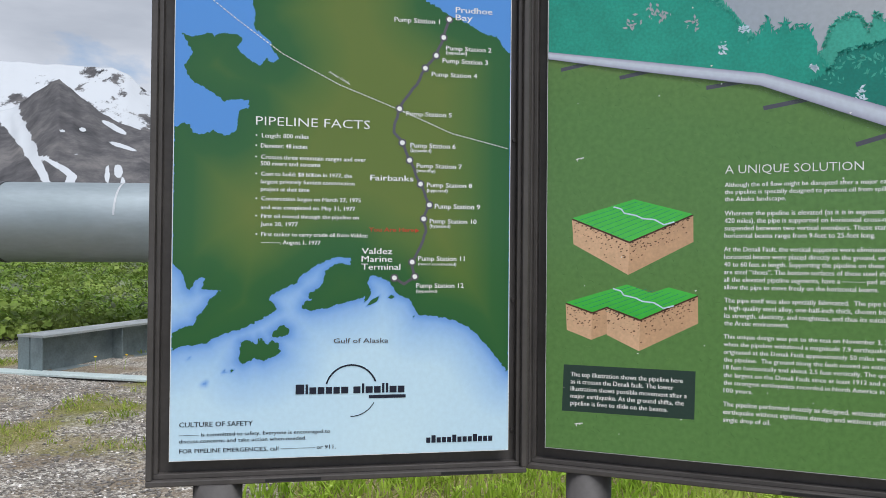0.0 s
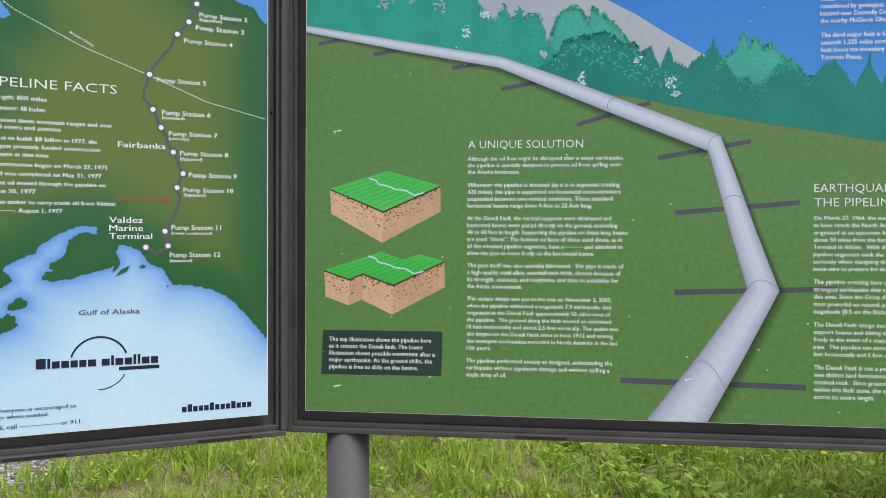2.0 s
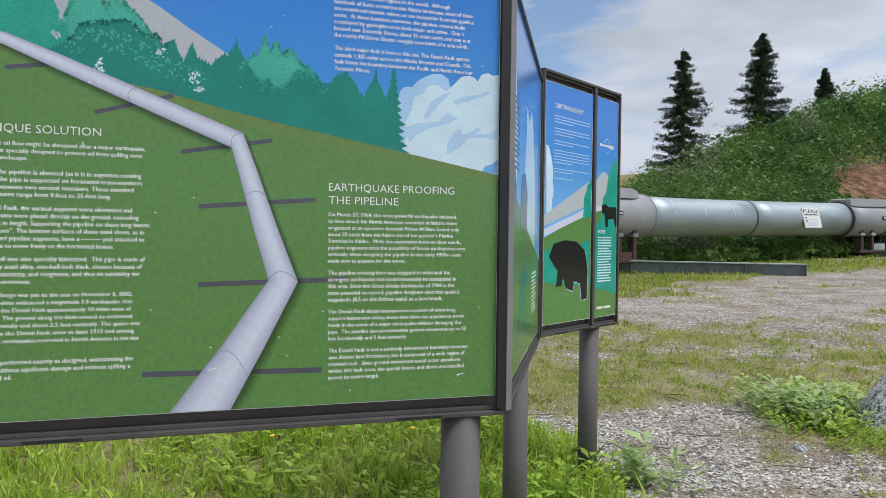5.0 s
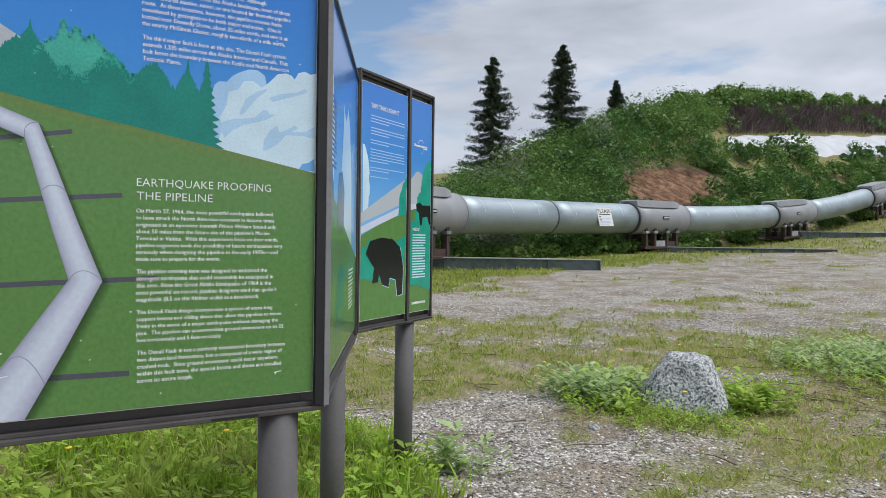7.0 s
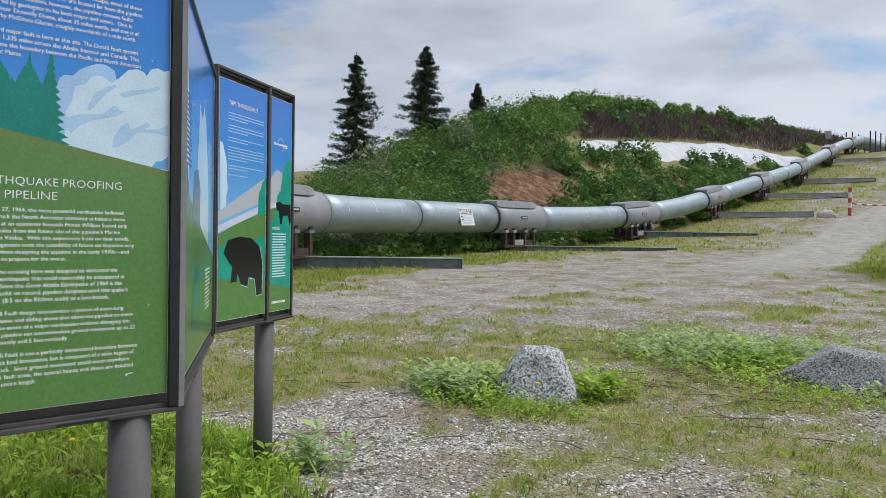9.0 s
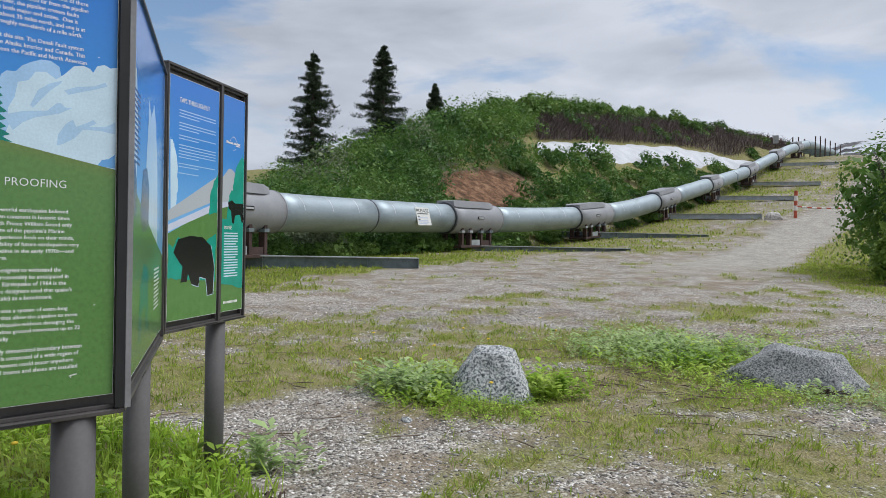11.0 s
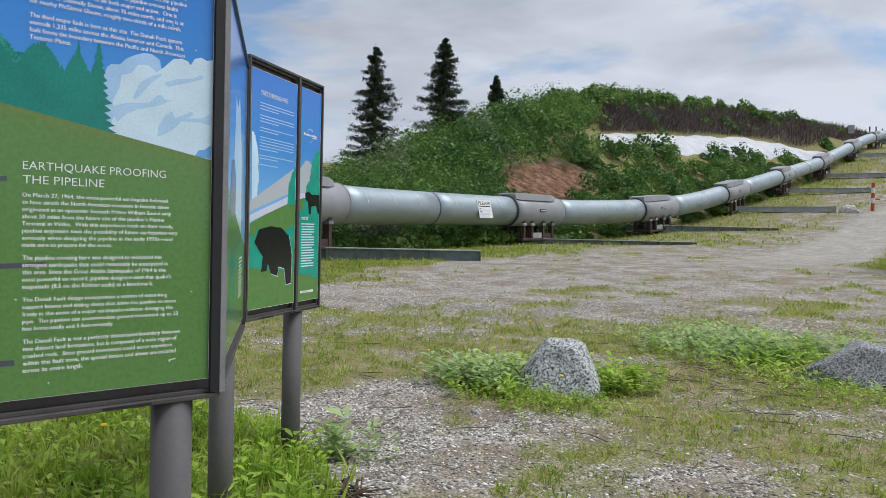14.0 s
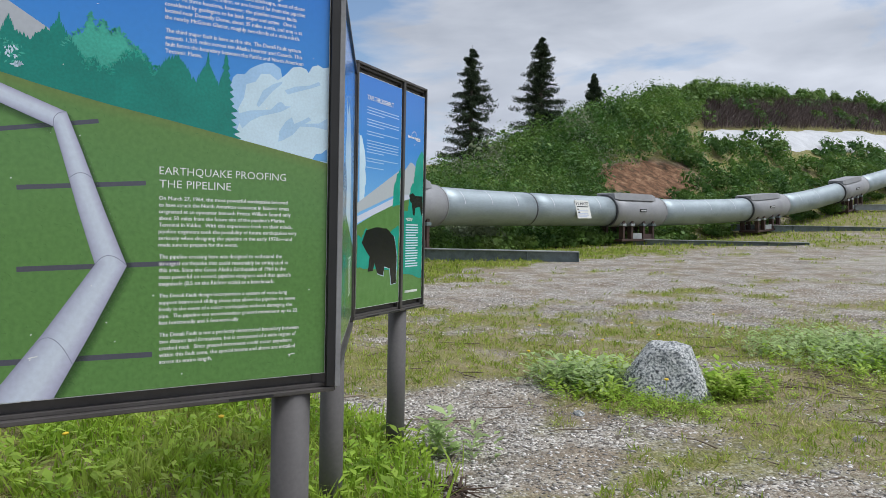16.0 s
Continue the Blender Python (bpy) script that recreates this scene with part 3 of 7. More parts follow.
DARK_BODY = [(9.0, 44.2), (13.9, 51.8), (26.5, 53.8), (40.4, 53.2), (51.1, 48.0), (55.4, 35.5), (54.7, 17.5), (47.7, 17.1), (45.5, 27.6), (38.1, 28.8), (37.1, 23.1), (29.2, 25.0), (24.9, 31.4), (23.8, 26.8), (16.9, 26.4), (18.9, 35.7)]
DARK_BODY_B = [(72.3, 76.2), (77.7, 77.7), (81.9, 75.8), (93.1, 76.2), (94.9, 64.2), (92.2, 62.4), (89.1, 68.5), (82.2, 67.7), (81.0, 62.2), (78.2, 62.8), (76.6, 70.6), (73.1, 72.2)]
SIGN4_TREES = [(2.3, 30.0), (3.9, 48.8), (8.4, 47.2), (13.8, 53.1), (20.8, 48.7), (31.3, 51.9), (40.5, 48.7), (57.3, 55.2), (57.0, 25.6), (14.6, 28.6)]
SIGN4_CLOUD = [(5.6, 67.1), (4.3, 109.6), (8.3, 106.3), (11.3, 97.9), (12.9, 82.7), (11.0, 70.3)]


# ---- the folded information board ----
def ink_ramp(name, stops, axis=2, ball=None, noise_amount=0.06, rough=0.17):
    """Printed colour that grades along one axis of the plate (metres), or outward from a middle."""
    m = bpy.data.materials.new(name)
    m.use_nodes = True
    t = m.node_tree
    b = t.nodes["Principled BSDF"]
    co = t.nodes.new("ShaderNodeTexCoord")
    if ball:
        d = t.nodes.new("ShaderNodeVectorMath")
        d.operation = "DISTANCE"
        d.inputs[1].default_value = ball
        t.links.new(co.outputs["Object"], d.inputs[0])
        src = d.outputs["Value"]
    else:
        s = t.nodes.new("ShaderNodeSeparateXYZ")
        t.links.new(co.outputs["Object"], s.inputs[0])
        src = s.outputs[axis]
    n = t.nodes.new("ShaderNodeTexNoise")
    n.inputs["Scale"].default_value, n.inputs["Detail"].default_value = 60, 4
    mr = t.nodes.new("ShaderNodeMapRange")
    mr.inputs["To Min"].default_value, mr.inputs["To Max"].default_value = 1 - noise_amount, 1 + noise_amount
    t.links.new(co.outputs["Object"], n.inputs["Vector"])
    t.links.new(n.outputs["Fac"], mr.inputs["Value"])
    r = t.nodes.new("ShaderNodeValToRGB")
    lo, hi = stops[0][0], stops[-1][0]
    k = t.nodes.new("ShaderNodeMapRange")
    k.inputs["From Min"].default_value, k.inputs["From Max"].default_value = lo, hi
    t.links.new(src, k.inputs["Value"])
    t.links.new(k.outputs[0], r.inputs["Fac"])
    e = r.color_ramp.elements
    e[0].color, e[1].color = (*stops[0][1], 1), (*stops[-1][1], 1)
    for p, c in stops[1:-1]:
        e.new((p - lo) / (hi - lo)).color = (*c, 1)
    v = t.nodes.new("ShaderNodeVectorMath")
    v.operation = "SCALE"
    t.links.new(r.outputs[0], v.inputs[0])
    t.links.new(mr.outputs[0], v.inputs["Scale"])
    t.links.new(v.outputs[0], b.inputs["Base Color"])
    b.inputs["Roughness"].default_value = rough
    return m


INK_WHITE = ink("white_ink", (0.86, 0.88, 0.86))
INK_NAVY = ink("navy_ink", (0.012, 0.016, 0.035))
INK_GREY = ink("grey_ink", (0.10, 0.10, 0.115))
INK_RED = ink("faded_red_ink", (0.5, 0.06, 0.02))
INK_HILL = material("printed_grass", [(0.105, 0.235, 0.062), (0.13, 0.275, 0.08)], scale=22, rough=0.2, fine=0.25, bump=0.05, bump_scale=200, dist=0.001, detail=8)
INK_SKY = ink_ramp("printed_sky", [(0.6, (0.22, 0.5, 0.85)), (1.0, (0.06, 0.28, 0.72)), (1.4, (0.04, 0.2, 0.66))])
INK_PEAK = ink_ramp("printed_mountain", [(0.8, (0.5, 0.54, 0.57)), (1.3, (0.4, 0.44, 0.5))])
INK_TREE_A = ink("light_teal_ink", (0.06, 0.41, 0.31), 0.12)
INK_TREE_B = ink("mid_teal_ink", (0.022, 0.345, 0.255), 0.12)
INK_TREE_C = ink("deep_teal_ink", (0.009, 0.225, 0.175), 0.12)
INK_CLOUD = ink("cloud_ink", (0.62, 0.79, 0.9), 0.05)
INK_CLOUD_S = ink("cloud_shade_ink", (0.4, 0.62, 0.88), 0.05)
INK_CLOUD_M = ink("cloud_fold_ink", (0.44, 0.65, 0.86), 0.06)
INK_BEAM = ink("drawn_beam_ink", (0.085, 0.088, 0.115))
INK_PIPE = ink("notice_grey_ink", (0.5, 0.55, 0.68))
INK_PIPE_L = ink("drawn_pipe_light_ink", (0.64, 0.68, 0.8))
INK_PIPE_D = ink("drawn_pipe_dark_ink", (0.26, 0.28, 0.37))
INK_TURF = ink_ramp("printed_turf", [(0.38, (0.05, 0.5, 0.05)), (0.55, (0.1, 0.62, 0.09)), (0.73, (0.07, 0.55, 0.07))], noise_amount=0.12)
INK_TAN = ink("earth_light_ink", (0.72, 0.46, 0.28), 0.08)
INK_TAN_D = ink("earth_dark_ink", (0.62, 0.38, 0.22), 0.08)
INK_SOIL = ink("soil_ink", (0.075, 0.035, 0.02), 0.2)
INK_CAPTION = ink("caption_ink", (0.022, 0.052, 0.042))
INK_SEA = ink_ramp("printed_sea", [(0.0, (0.54, 0.75, 0.88)), (0.28, (0.42, 0.64, 0.88)), (0.6, (0.22, 0.43, 0.80)), (1.0, (0.09, 0.28, 0.70)), (1.35, (0.07, 0.25, 0.68))])
INK_BLACK = ink("black_ink", (0.012, 0.013, 0.015))

BOARD_AT = Vector((0.28, 2.2, 0.0))
board = thing("information_board", Matrix.Translation(BOARD_AT), "folded interpretive board with printed panels, bronze steel frames and posts", "sign")


def plate_pose(a, b, z0):
    d = (Vector(b) - Vector(a)).normalized()
    return Matrix.Translation((a[0], a[1], z0)) @ Matrix(((d.x, -d.y, 0, 0), (d.y, d.x, 0, 0), (0, 0, 1, 0), (0, 0, 0, 1)))


def child_at(ob, m):
    ob.matrix_basis = Matrix.Translation(-BOARD_AT) @ m
    return ob


def art(name, plate, pts, mat, layer, label=""):
    """A printed shape: a flat polygon (centimetres) lying on the plate."""
    bm = bmesh.new()
    bm.faces.new([bm.verts.new((x / 100, -0.00025 * layer, z / 100)) for x, z in pts])
    return part(name, bm, mat, plate, label)


def art_many(name, plate, polys, mat, layer, label=""):
    bm = bmesh.new()
    for pts in polys:
        bm.faces.new([bm.verts.new((x / 100, -0.00025 * layer, z / 100)) for x, z in pts])
    return tagged(part(name, bm, mat, plate, label), kind="stuff" if len(polys) > 12 else "")


def stroke(pts, w):
    """Outline of a line of even width through the points."""
    left, right = [], []
    for i, p in enumerate(pts):
        a, b = Vector(pts[max(i - 1, 0)][:2]), Vector(pts[min(i + 1, len(pts) - 1)][:2])
        d = (b - a).normalized()
        n = Vector((-d.y, d.x)) * (w if not isinstance(w, list) else w[i])
        left.append((p[0] + n.x, p[1] + n.y))
        right.append((p[0] - n.x, p[1] - n.y))
    return left + right[::-1]


def disc(x, z, r, n=16):
    return [(x + r * math.cos(k * math.tau / n), z + r * math.sin(k * math.tau / n)) for k in range(n)]


def ragged(pts, amount, steps, rng):
    out = []
    for p, q in zip(pts, pts[1:] + pts[:1]):
        long = math.dist(p, q)
        k = max(1, min(steps, int(long / 0.9))) if long < 30 else 1
        for i in range(k):
            f = i / k
            j = amount if i else 0
            out.append((p[0] + (q[0] - p[0]) * f + rng.uniform(-j, j), p[1] + (q[1] - p[1]) * f + rng.uniform(-j, j)))
    return out


# relative advance of letters in a plain grotesque, thousandths of the type size
ADVANCE = {c: w for w, cs in ((222, "ijl'’"), (278, " .,:;!/ftI"), (333, "r-()“”"), (355, "•"), (500, "cksvxyzJ"), (556, "abdeghnopqu0123456789L$?"), (611, "FTZ"), (667, "ABEKPSVXY&"), (722, "CDHNRUw"), (778, "GOQ"), (833, "mM"), (944, "W"), (1000, "—")) for c in cs}
HANG = ADVANCE["•"] + 2 * ADVANCE[" "]


def run_length(line):
    return sum(ADVANCE.get(c, 556) for c in line)


def words(name, plate, text, x, z, width, pitch, cap, mat, layer=7, shear=0.0, turn=0.0, bold=0.035):
    """Lettering in the built-in font, each line fitted to its length, cap height and line pitch (centimetres)."""
    cu = bpy.data.curves.new(name, "FONT")
    cu.body, cu.resolution_u, cu.shear, cu.offset, cu.space_line = text, 2, shear, min(bold, 0.0), 2.0
    tmp = bpy.data.objects.new(name, cu)
    me = bpy.data.meshes.new_from_object(tmp)
    bpy.data.objects.remove(tmp)
    co = np.empty(len(me.vertices) * 3)
    me.vertices.foreach_get("co", co)
    co = co.reshape(-1, 3)
    ncap = 0.745
    rows = text.split("\n")
    spans = [(HANG if r.startswith("    ") else 0, (HANG if r.startswith("    ") else 0) + run_length(r.strip())) for r in rows]
    widest = max(b for a, b in spans)
    row = np.clip((-co[:, 1] + 1.2) // 2.0, 0, len(rows) - 1)
    xx = np.zeros(len(co))
    for k, (a, b) in enumerate(spans):
        on = row == k
        if on.any():
            lo, hi = co[on, 0].min(), co[on, 0].max()
            xx[on] = (a + (co[on, 0] - lo) / max(hi - lo, 1e-6) * (b - a)) / widest * width / 100
    zz = (co[:, 1] + row * 2.0) * cap / 100 / ncap - row * pitch / 100
    c, s = math.cos(turn), math.sin(turn)
    co = np.stack([x / 100 + xx * c - zz * s, np.full(len(co), -0.00025 * layer), z / 100 + xx * s + zz * c], 1)
    faces = [tuple(p.vertices) for p in me.polygons]
    verts = co.tolist()
    if bold > 0:
        # a second strike of the same type, a hair to the side, gives the weight
        faces += [tuple(v + len(co) for v in f) for f in faces]
        verts += (co + np.array([bold * cap / 100 * c, -0.00003, bold * cap / 100 * s])).tolist()
    bpy.data.meshes.remove(me)
    return link_mesh(name, verts, faces, mat, plate)


def banded(name, plate, rows, mat, layer, label=""):
    """A printed sheet from rows of points (centimetres, and a value from which its ink grades)."""
    n = len(rows[0])
    verts = [(x / 100, -0.00025 * layer, z / 100) for r in rows for x, z, v in r]
    faces = [(j * n + i, j * n + i + 1, (j + 1) * n + i + 1, (j + 1) * n + i) for j in range(len(rows) - 1) for i in range(n - 1)]
    ob = link_mesh(name, verts, faces, mat, plate)
    at = ob.data.attributes.new("tone", "FLOAT", "POINT")
    at.data.foreach_set("value", [float(v) for r in rows for x, z, v in r])
    if label:
        ob["label"] = label
    return ob


def tone_ink(name, stops, rough=0.17, fade=False, grain=0.05):
    """Printed colour that follows the sheet's tone value; fade: the ink thins out to nothing instead."""
    m = bpy.data.materials.new(name)
    m.use_nodes = True
    t = m.node_tree
    b = t.nodes["Principled BSDF"]
    b.inputs["Roughness"].default_value = rough
    at = t.nodes.new("ShaderNodeAttribute")
    at.attribute_name = "tone"
    lo, hi = stops[0][0], stops[-1][0]
    k = t.nodes.new("ShaderNodeMapRange")
    k.inputs["From Min"].default_value, k.inputs["From Max"].default_value = lo, hi
    t.links.new(at.outputs["Fac"], k.inputs["Value"])
    r = t.nodes.new("ShaderNodeValToRGB")
    t.links.new(k.outputs[0], r.inputs["Fac"])
    e = r.color_ramp.elements
    e[0].color, e[1].color = (*stops[0][1], 1), (*stops[-1][1], 1)
    for p, c in stops[1:-1]:
        e.new((p - lo) / (hi - lo)).color = (*c, 1)
    co = t.nodes.new("ShaderNodeTexCoord")
    n = t.nodes.new("ShaderNodeTexNoise")
    n.inputs["Scale"].default_value, n.inputs["Detail"].default_value = 70, 5
    t.links.new(co.outputs["Object"], n.inputs["Vector"])
    g = t.nodes.new("ShaderNodeMapRange")
    g.inputs["From Min"].default_value, g.inputs["From Max"].default_value = 0.3, 0.7
    g.inputs["To Min"].default_value, g.inputs["To Max"].default_value = 1 - grain, 1 + grain
    t.links.new(n.outputs["Fac"], g.inputs["Value"])
    v = t.nodes.new("ShaderNodeVectorMath")
    v.operation = "SCALE"
    t.links.new(r.outputs[0], v.inputs[0])
    t.links.new(g.outputs[0], v.inputs["Scale"])
    t.links.new(v.outputs[0], b.inputs["Base Color"])
    if fade:
        tr = t.nodes.new("ShaderNodeBsdfTransparent")
        mx = t.nodes.new("ShaderNodeMixShader")
        t.links.new(at.outputs["Fac"], mx.inputs[0])
        t.links.new(tr.outputs[0], mx.inputs[1])
        t.links.new(b.outputs[0], mx.inputs[2])
        t.links.new(mx.outputs[0], t.nodes["Material Output"].inputs["Surface"])
    return m


def plate_and_frame(a, b, z0, h, name, mat, sides=(0.055, 0.055), top=0.06, low=0.062, label=""):
    """A printed plate on stand-offs in a steel tray frame; local x along it, y away from the reader."""
    m = plate_pose(a, b, z0)
    w = (Vector(b) - Vector(a)).length
    bm = bmesh.new()
    box(bm, (0, 0.0, 0), (w, 0.006, h))
    plate = child_at(part(name, bm, mat, board, label), m)
    bm = bmesh.new()
    e = 0.0016
    for lo, hi in (((-e, -0.0004, -e), (w + e, 0.005, 0)), ((-e, -0.0004, h), (w + e, 0.005, h + e)), ((-e, -0.0004, 0), (0, 0.005, h)), ((w, -0.0004, 0), (w + e, 0.005, h))):
        box(bm, lo, hi)
    edge = part("plate_edge", bm, INK_WHITE, plate, "thin white cut edge")
    l, r = sides
    bm = bmesh.new()
    box(bm, (-l, 0.032, -low), (w + r, 0.07, h + top))
    tray = child_at(part("tray", bm, FRAME_M, board), m)
    bars = (((-l - 0.004, -0.012, -low - 0.004), (w + r + 0.004, 0.074, -low + 0.012)), ((-l - 0.004, -0.012, h + top - 0.012), (w + r + 0.004, 0.074, h + top + 0.004)),
            ((-l - 0.004, -0.0118, -low + 0.012), (-l + 0.012, 0.0738, h + top - 0.012)), ((w + r - 0.012, -0.0118, -low + 0.012), (w + r + 0.004, 0.0738, h + top - 0.012)))
    for lo, hi in bars:
        bm = bmesh.new()
        box(bm, lo, hi, bevel=0.003)
        rail = child_at(part("frame_rail", bm, FRAME_M, board), m)
    # inner steps of the rail, and a drip lip under the lower one
    for lo, hi in (((-l + 0.012, 0.006, -low + 0.012), (w + r - 0.012, 0.032, -low + 0.026)), ((-l + 0.012, 0.006, h + top - 0.026), (w + r - 0.012, 0.032, h + top - 0.012)), ((-l + 0.012, 0.006, -low + 0.026), (-l + 0.024, 0.032, h + top - 0.026)), ((w + r - 0.024, 0.006, -low + 0.026), (w + r - 0.012, 0.032, h + top - 0.026))):
        bm = bmesh.new()
        box(bm, lo, hi, bevel=0.002)
        child_at(part("rail_step", bm, FRAME_M, board), m)
    # stand-off blocks behind the plate
    for x in (0.08, w - 0.08):
        for z in (0.1, h / 2, h - 0.1):
            bm = bmesh.new()
            box(bm, (x - 0.02, 0.0062, z - 0.02), (x + 0.02, 0.0318, z + 0.02))
            child_at(part("stand_off", bm, DARK_M, board), m)
    # weep slots in the lower rail
    for x in (0.35 * w, 0.87 * w):
        bm = bmesh.new()
        box(bm, (x - 0.075, -0.0128, -low + 0.0005), (x + 0.075, -0.0121, -low + 0.0075), bevel=0.0003)
        child_at(part("weep_slot", bm, DARK_M, board), m)
    # bolts on the right-hand rail
    for z in (0.05, 0.43, 0.9):
        bm = bmesh.new()
        bmesh.ops.create_cone(bm, cap_ends=True, segments=12, radius1=0.007, radius2=0.005, depth=0.008, matrix=pose(w + r - 0.03, 0.0295, z, 90, 0, 0))
        child_at(part("bolt", bm, FRAME_M, board), m)
    return plate


PLATE_H = 1.40
rng = random.Random(7)
A1, B1 = (-0.728, 2.015), (0.192, 2.172)
A2, B2 = (0.307, 2.213), (2.212, 1.5215)
A3, B3 = (2.262, 1.530), (3.555, 2.66)
A4, B4 = (3.631, 2.697), (4.174, 2.82)
A5, B5 = (4.232, 2.833), (4.516, 2.897)

# the map plate
map_plate = plate_and_frame(A1, B1, 1.012, PLATE_H, "map_plate", INK_SEA, (0.055, 0.05), label="printed route map in green and blue")
coast = [(min(max(x, 0), 93.3), z) for x, z in COAST_WEST + COAST_SOUTH + COAST_EAST]
coast = [(x if x < 92.8 else 93.3, z) for x, z in coast] + [(69.0, 128.0), (58.0, 134.0), (24.0, 131.0)]
ISLETS = [[(52.1, 41.2), (53.6, 43.2), (56.0, 44.4), (55.1, 42.7)], [(51.3, 42.2), (52.3, 44.8), (53.6, 46.3), (52.9, 43.7)], [(58.0, 44.1), (59.2, 44.6), (60.5, 44.2), (59.2, 43.4)], [(65.3, 38.4), (66.3, 39.0), (65.6, 38.0)], [(15.2, 23.8), (16.0, 24.5), (16.5, 23.9), (15.6, 23.4)], [(13.4, 23.4), (14.4, 23.6), (13.9, 24.2)], [(8.3, 20.4), (9.3, 21.0), (9.0, 20.3)], [(4.0, 27.3), (5.0, 27.7), (4.6, 27.2)]]


def shore_distance(shapes, px, pz):
    """Signed distance to the outlines: positive on land."""
    far, inside = np.full(px.shape, 1e9), np.zeros(px.shape, bool)
    for poly in shapes:
        odd = np.zeros(px.shape, bool)
        for (ax, az_), (bx_, bz_) in zip(poly, poly[1:] + poly[:1]):
            dx, dz = bx_ - ax, bz_ - az_
            if not (az_ > 126 and bz_ > 126):
                k = np.clip(((px - ax) * dx + (pz - az_) * dz) / (dx * dx + dz * dz + 1e-9), 0, 1)
                far = np.minimum(far, np.hypot(px - ax - k * dx, pz - az_ - k * dz))
            if dz:
                odd ^= ((az_ > pz) != (bz_ > pz)) & (px < ax + (pz - az_) / dz * dx)
        inside |= odd
    return np.where(inside, far, -far)


def map_ink():
    """Sea and land colours by the distance from the shore, with a fretted edge between them."""
    m = tone_ink("printed_map", [(-40, (0.62, 0.82, 0.92)), (-14, (0.56, 0.77, 0.92)), (-6, (0.4, 0.62, 0.88)), (-2.2, (0.28, 0.49, 0.84)), (-0.6, (0.18, 0.37, 0.77)), (0, (0.15, 0.33, 0.74))], grain=0.03)
    t = m.node_tree
    b = t.nodes["Principled BSDF"]
    sea = b.inputs["Base Color"].links[0].from_socket
    at = next(n for n in t.nodes if n.bl_idname == "ShaderNodeAttribute")
    co = next(n for n in t.nodes if n.bl_idname == "ShaderNodeTexCoord")
    sep = t.nodes.new("ShaderNodeSeparateXYZ")
    t.links.new(co.outputs["Object"], sep.inputs[0])
    north = t.nodes.new("ShaderNodeMapRange")
    north.inputs["From Min"].default_value, north.inputs["From Max"].default_value = 0.42, 0.85
    t.links.new(sep.outputs[2], north.inputs["Value"])
    deep = t.nodes.new("ShaderNodeMix")
    deep.data_type, deep.blend_type = "RGBA", "MIX"
    deep.inputs["B"].default_value = (0.1, 0.3, 0.73, 1)
    t.links.new(north.outputs[0], deep.inputs["Factor"])
    t.links.new(sea, deep.inputs["A"])
    fret = t.nodes.new("ShaderNodeTexNoise")
    fret.inputs["Scale"].default_value, fret.inputs["Detail"].default_value = 85, 3
    t.links.new(co.outputs["Object"], fret.inputs["Vector"])
    add = t.nodes.new("ShaderNodeMath")
    add.operation = "MULTIPLY_ADD"
    add.inputs[1].default_value = 1.6
    t.links.new(fret.outputs["Fac"], add.inputs[0])
    t.links.new(at.outputs["Fac"], add.inputs[2])
    edge = t.nodes.new("ShaderNodeMapRange")
    edge.inputs["From Min"].default_value, edge.inputs["From Max"].default_value = 0.74, 0.86
    t.links.new(add.outputs[0], edge.inputs["Value"])
    inner = t.nodes.new("ShaderNodeMapRange")
    inner.inputs["From Min"].default_value, inner.inputs["From Max"].default_value = 0.0, 20.0
    t.links.new(at.outputs["Fac"], inner.inputs["Value"])
    r = t.nodes.new("ShaderNodeValToRGB")
    r.color_ramp.elements[0].color, r.color_ramp.elements[1].color = (0.022, 0.115, 0.034, 1), (0.125, 0.185, 0.034, 1)
    r.color_ramp.elements.new(0.25).color = (0.03, 0.125, 0.034, 1)
    r.color_ramp.elements.new(0.6).color = (0.085, 0.165, 0.034, 1)
    t.links.new(inner.outputs[0], r.inputs["Fac"])
    mx = t.nodes.new("ShaderNodeMix")
    mx.data_type = "RGBA"
    t.links.new(edge.outputs[0], mx.inputs["Factor"])
    t.links.new(deep.outputs["Result"], mx.inputs["A"])
    t.links.new(r.outputs[0], mx.inputs["B"])
    t.links.new(mx.outputs["Result"], b.inputs["Base Color"])
    return m


mapx, mapz = np.meshgrid(np.linspace(0.1, 93.2, 156), np.linspace(0.1, 139.9, 234))
shore = shore_distance([coast, ISLAND_BIG, ISLAND_SMALL], mapx, mapz)
shore = np.maximum(shore, 8 * shore_distance(ISLETS, mapx, mapz))
banded("map_print", map_plate, [list(zip(a, b, c)) for a, b, c in zip(mapx.tolist(), mapz.tolist(), shore.tolist())], map_ink(), 2)
wiggle = []
for p, q in zip(ROUTE, ROUTE[1:]):
    for i in range(3):
        f = i / 3
        wiggle.append((p[0] + (q[0] - p[0]) * f + (rng.uniform(-0.25, 0.25) if i else 0), p[1] + (q[1] - p[1]) * f))
wiggle.append(ROUTE[-1])
art_many("route_line", map_plate, [stroke([p, q], 0.4) for p, q in zip(wiggle, wiggle[1:])], INK_GREY, 5)
art_many("route_line", map_plate, [disc(x, z, 0.4, 8) for x, z in wiggle], INK_GREY, 5.2)
for x, z in STATIONS:
    art("station_ring", map_plate, disc(x, z, 1.15), INK_GREY, 6)
    art("station_dot", map_plate, disc(x, z, 0.68), INK_WHITE, 7)
dashes = []
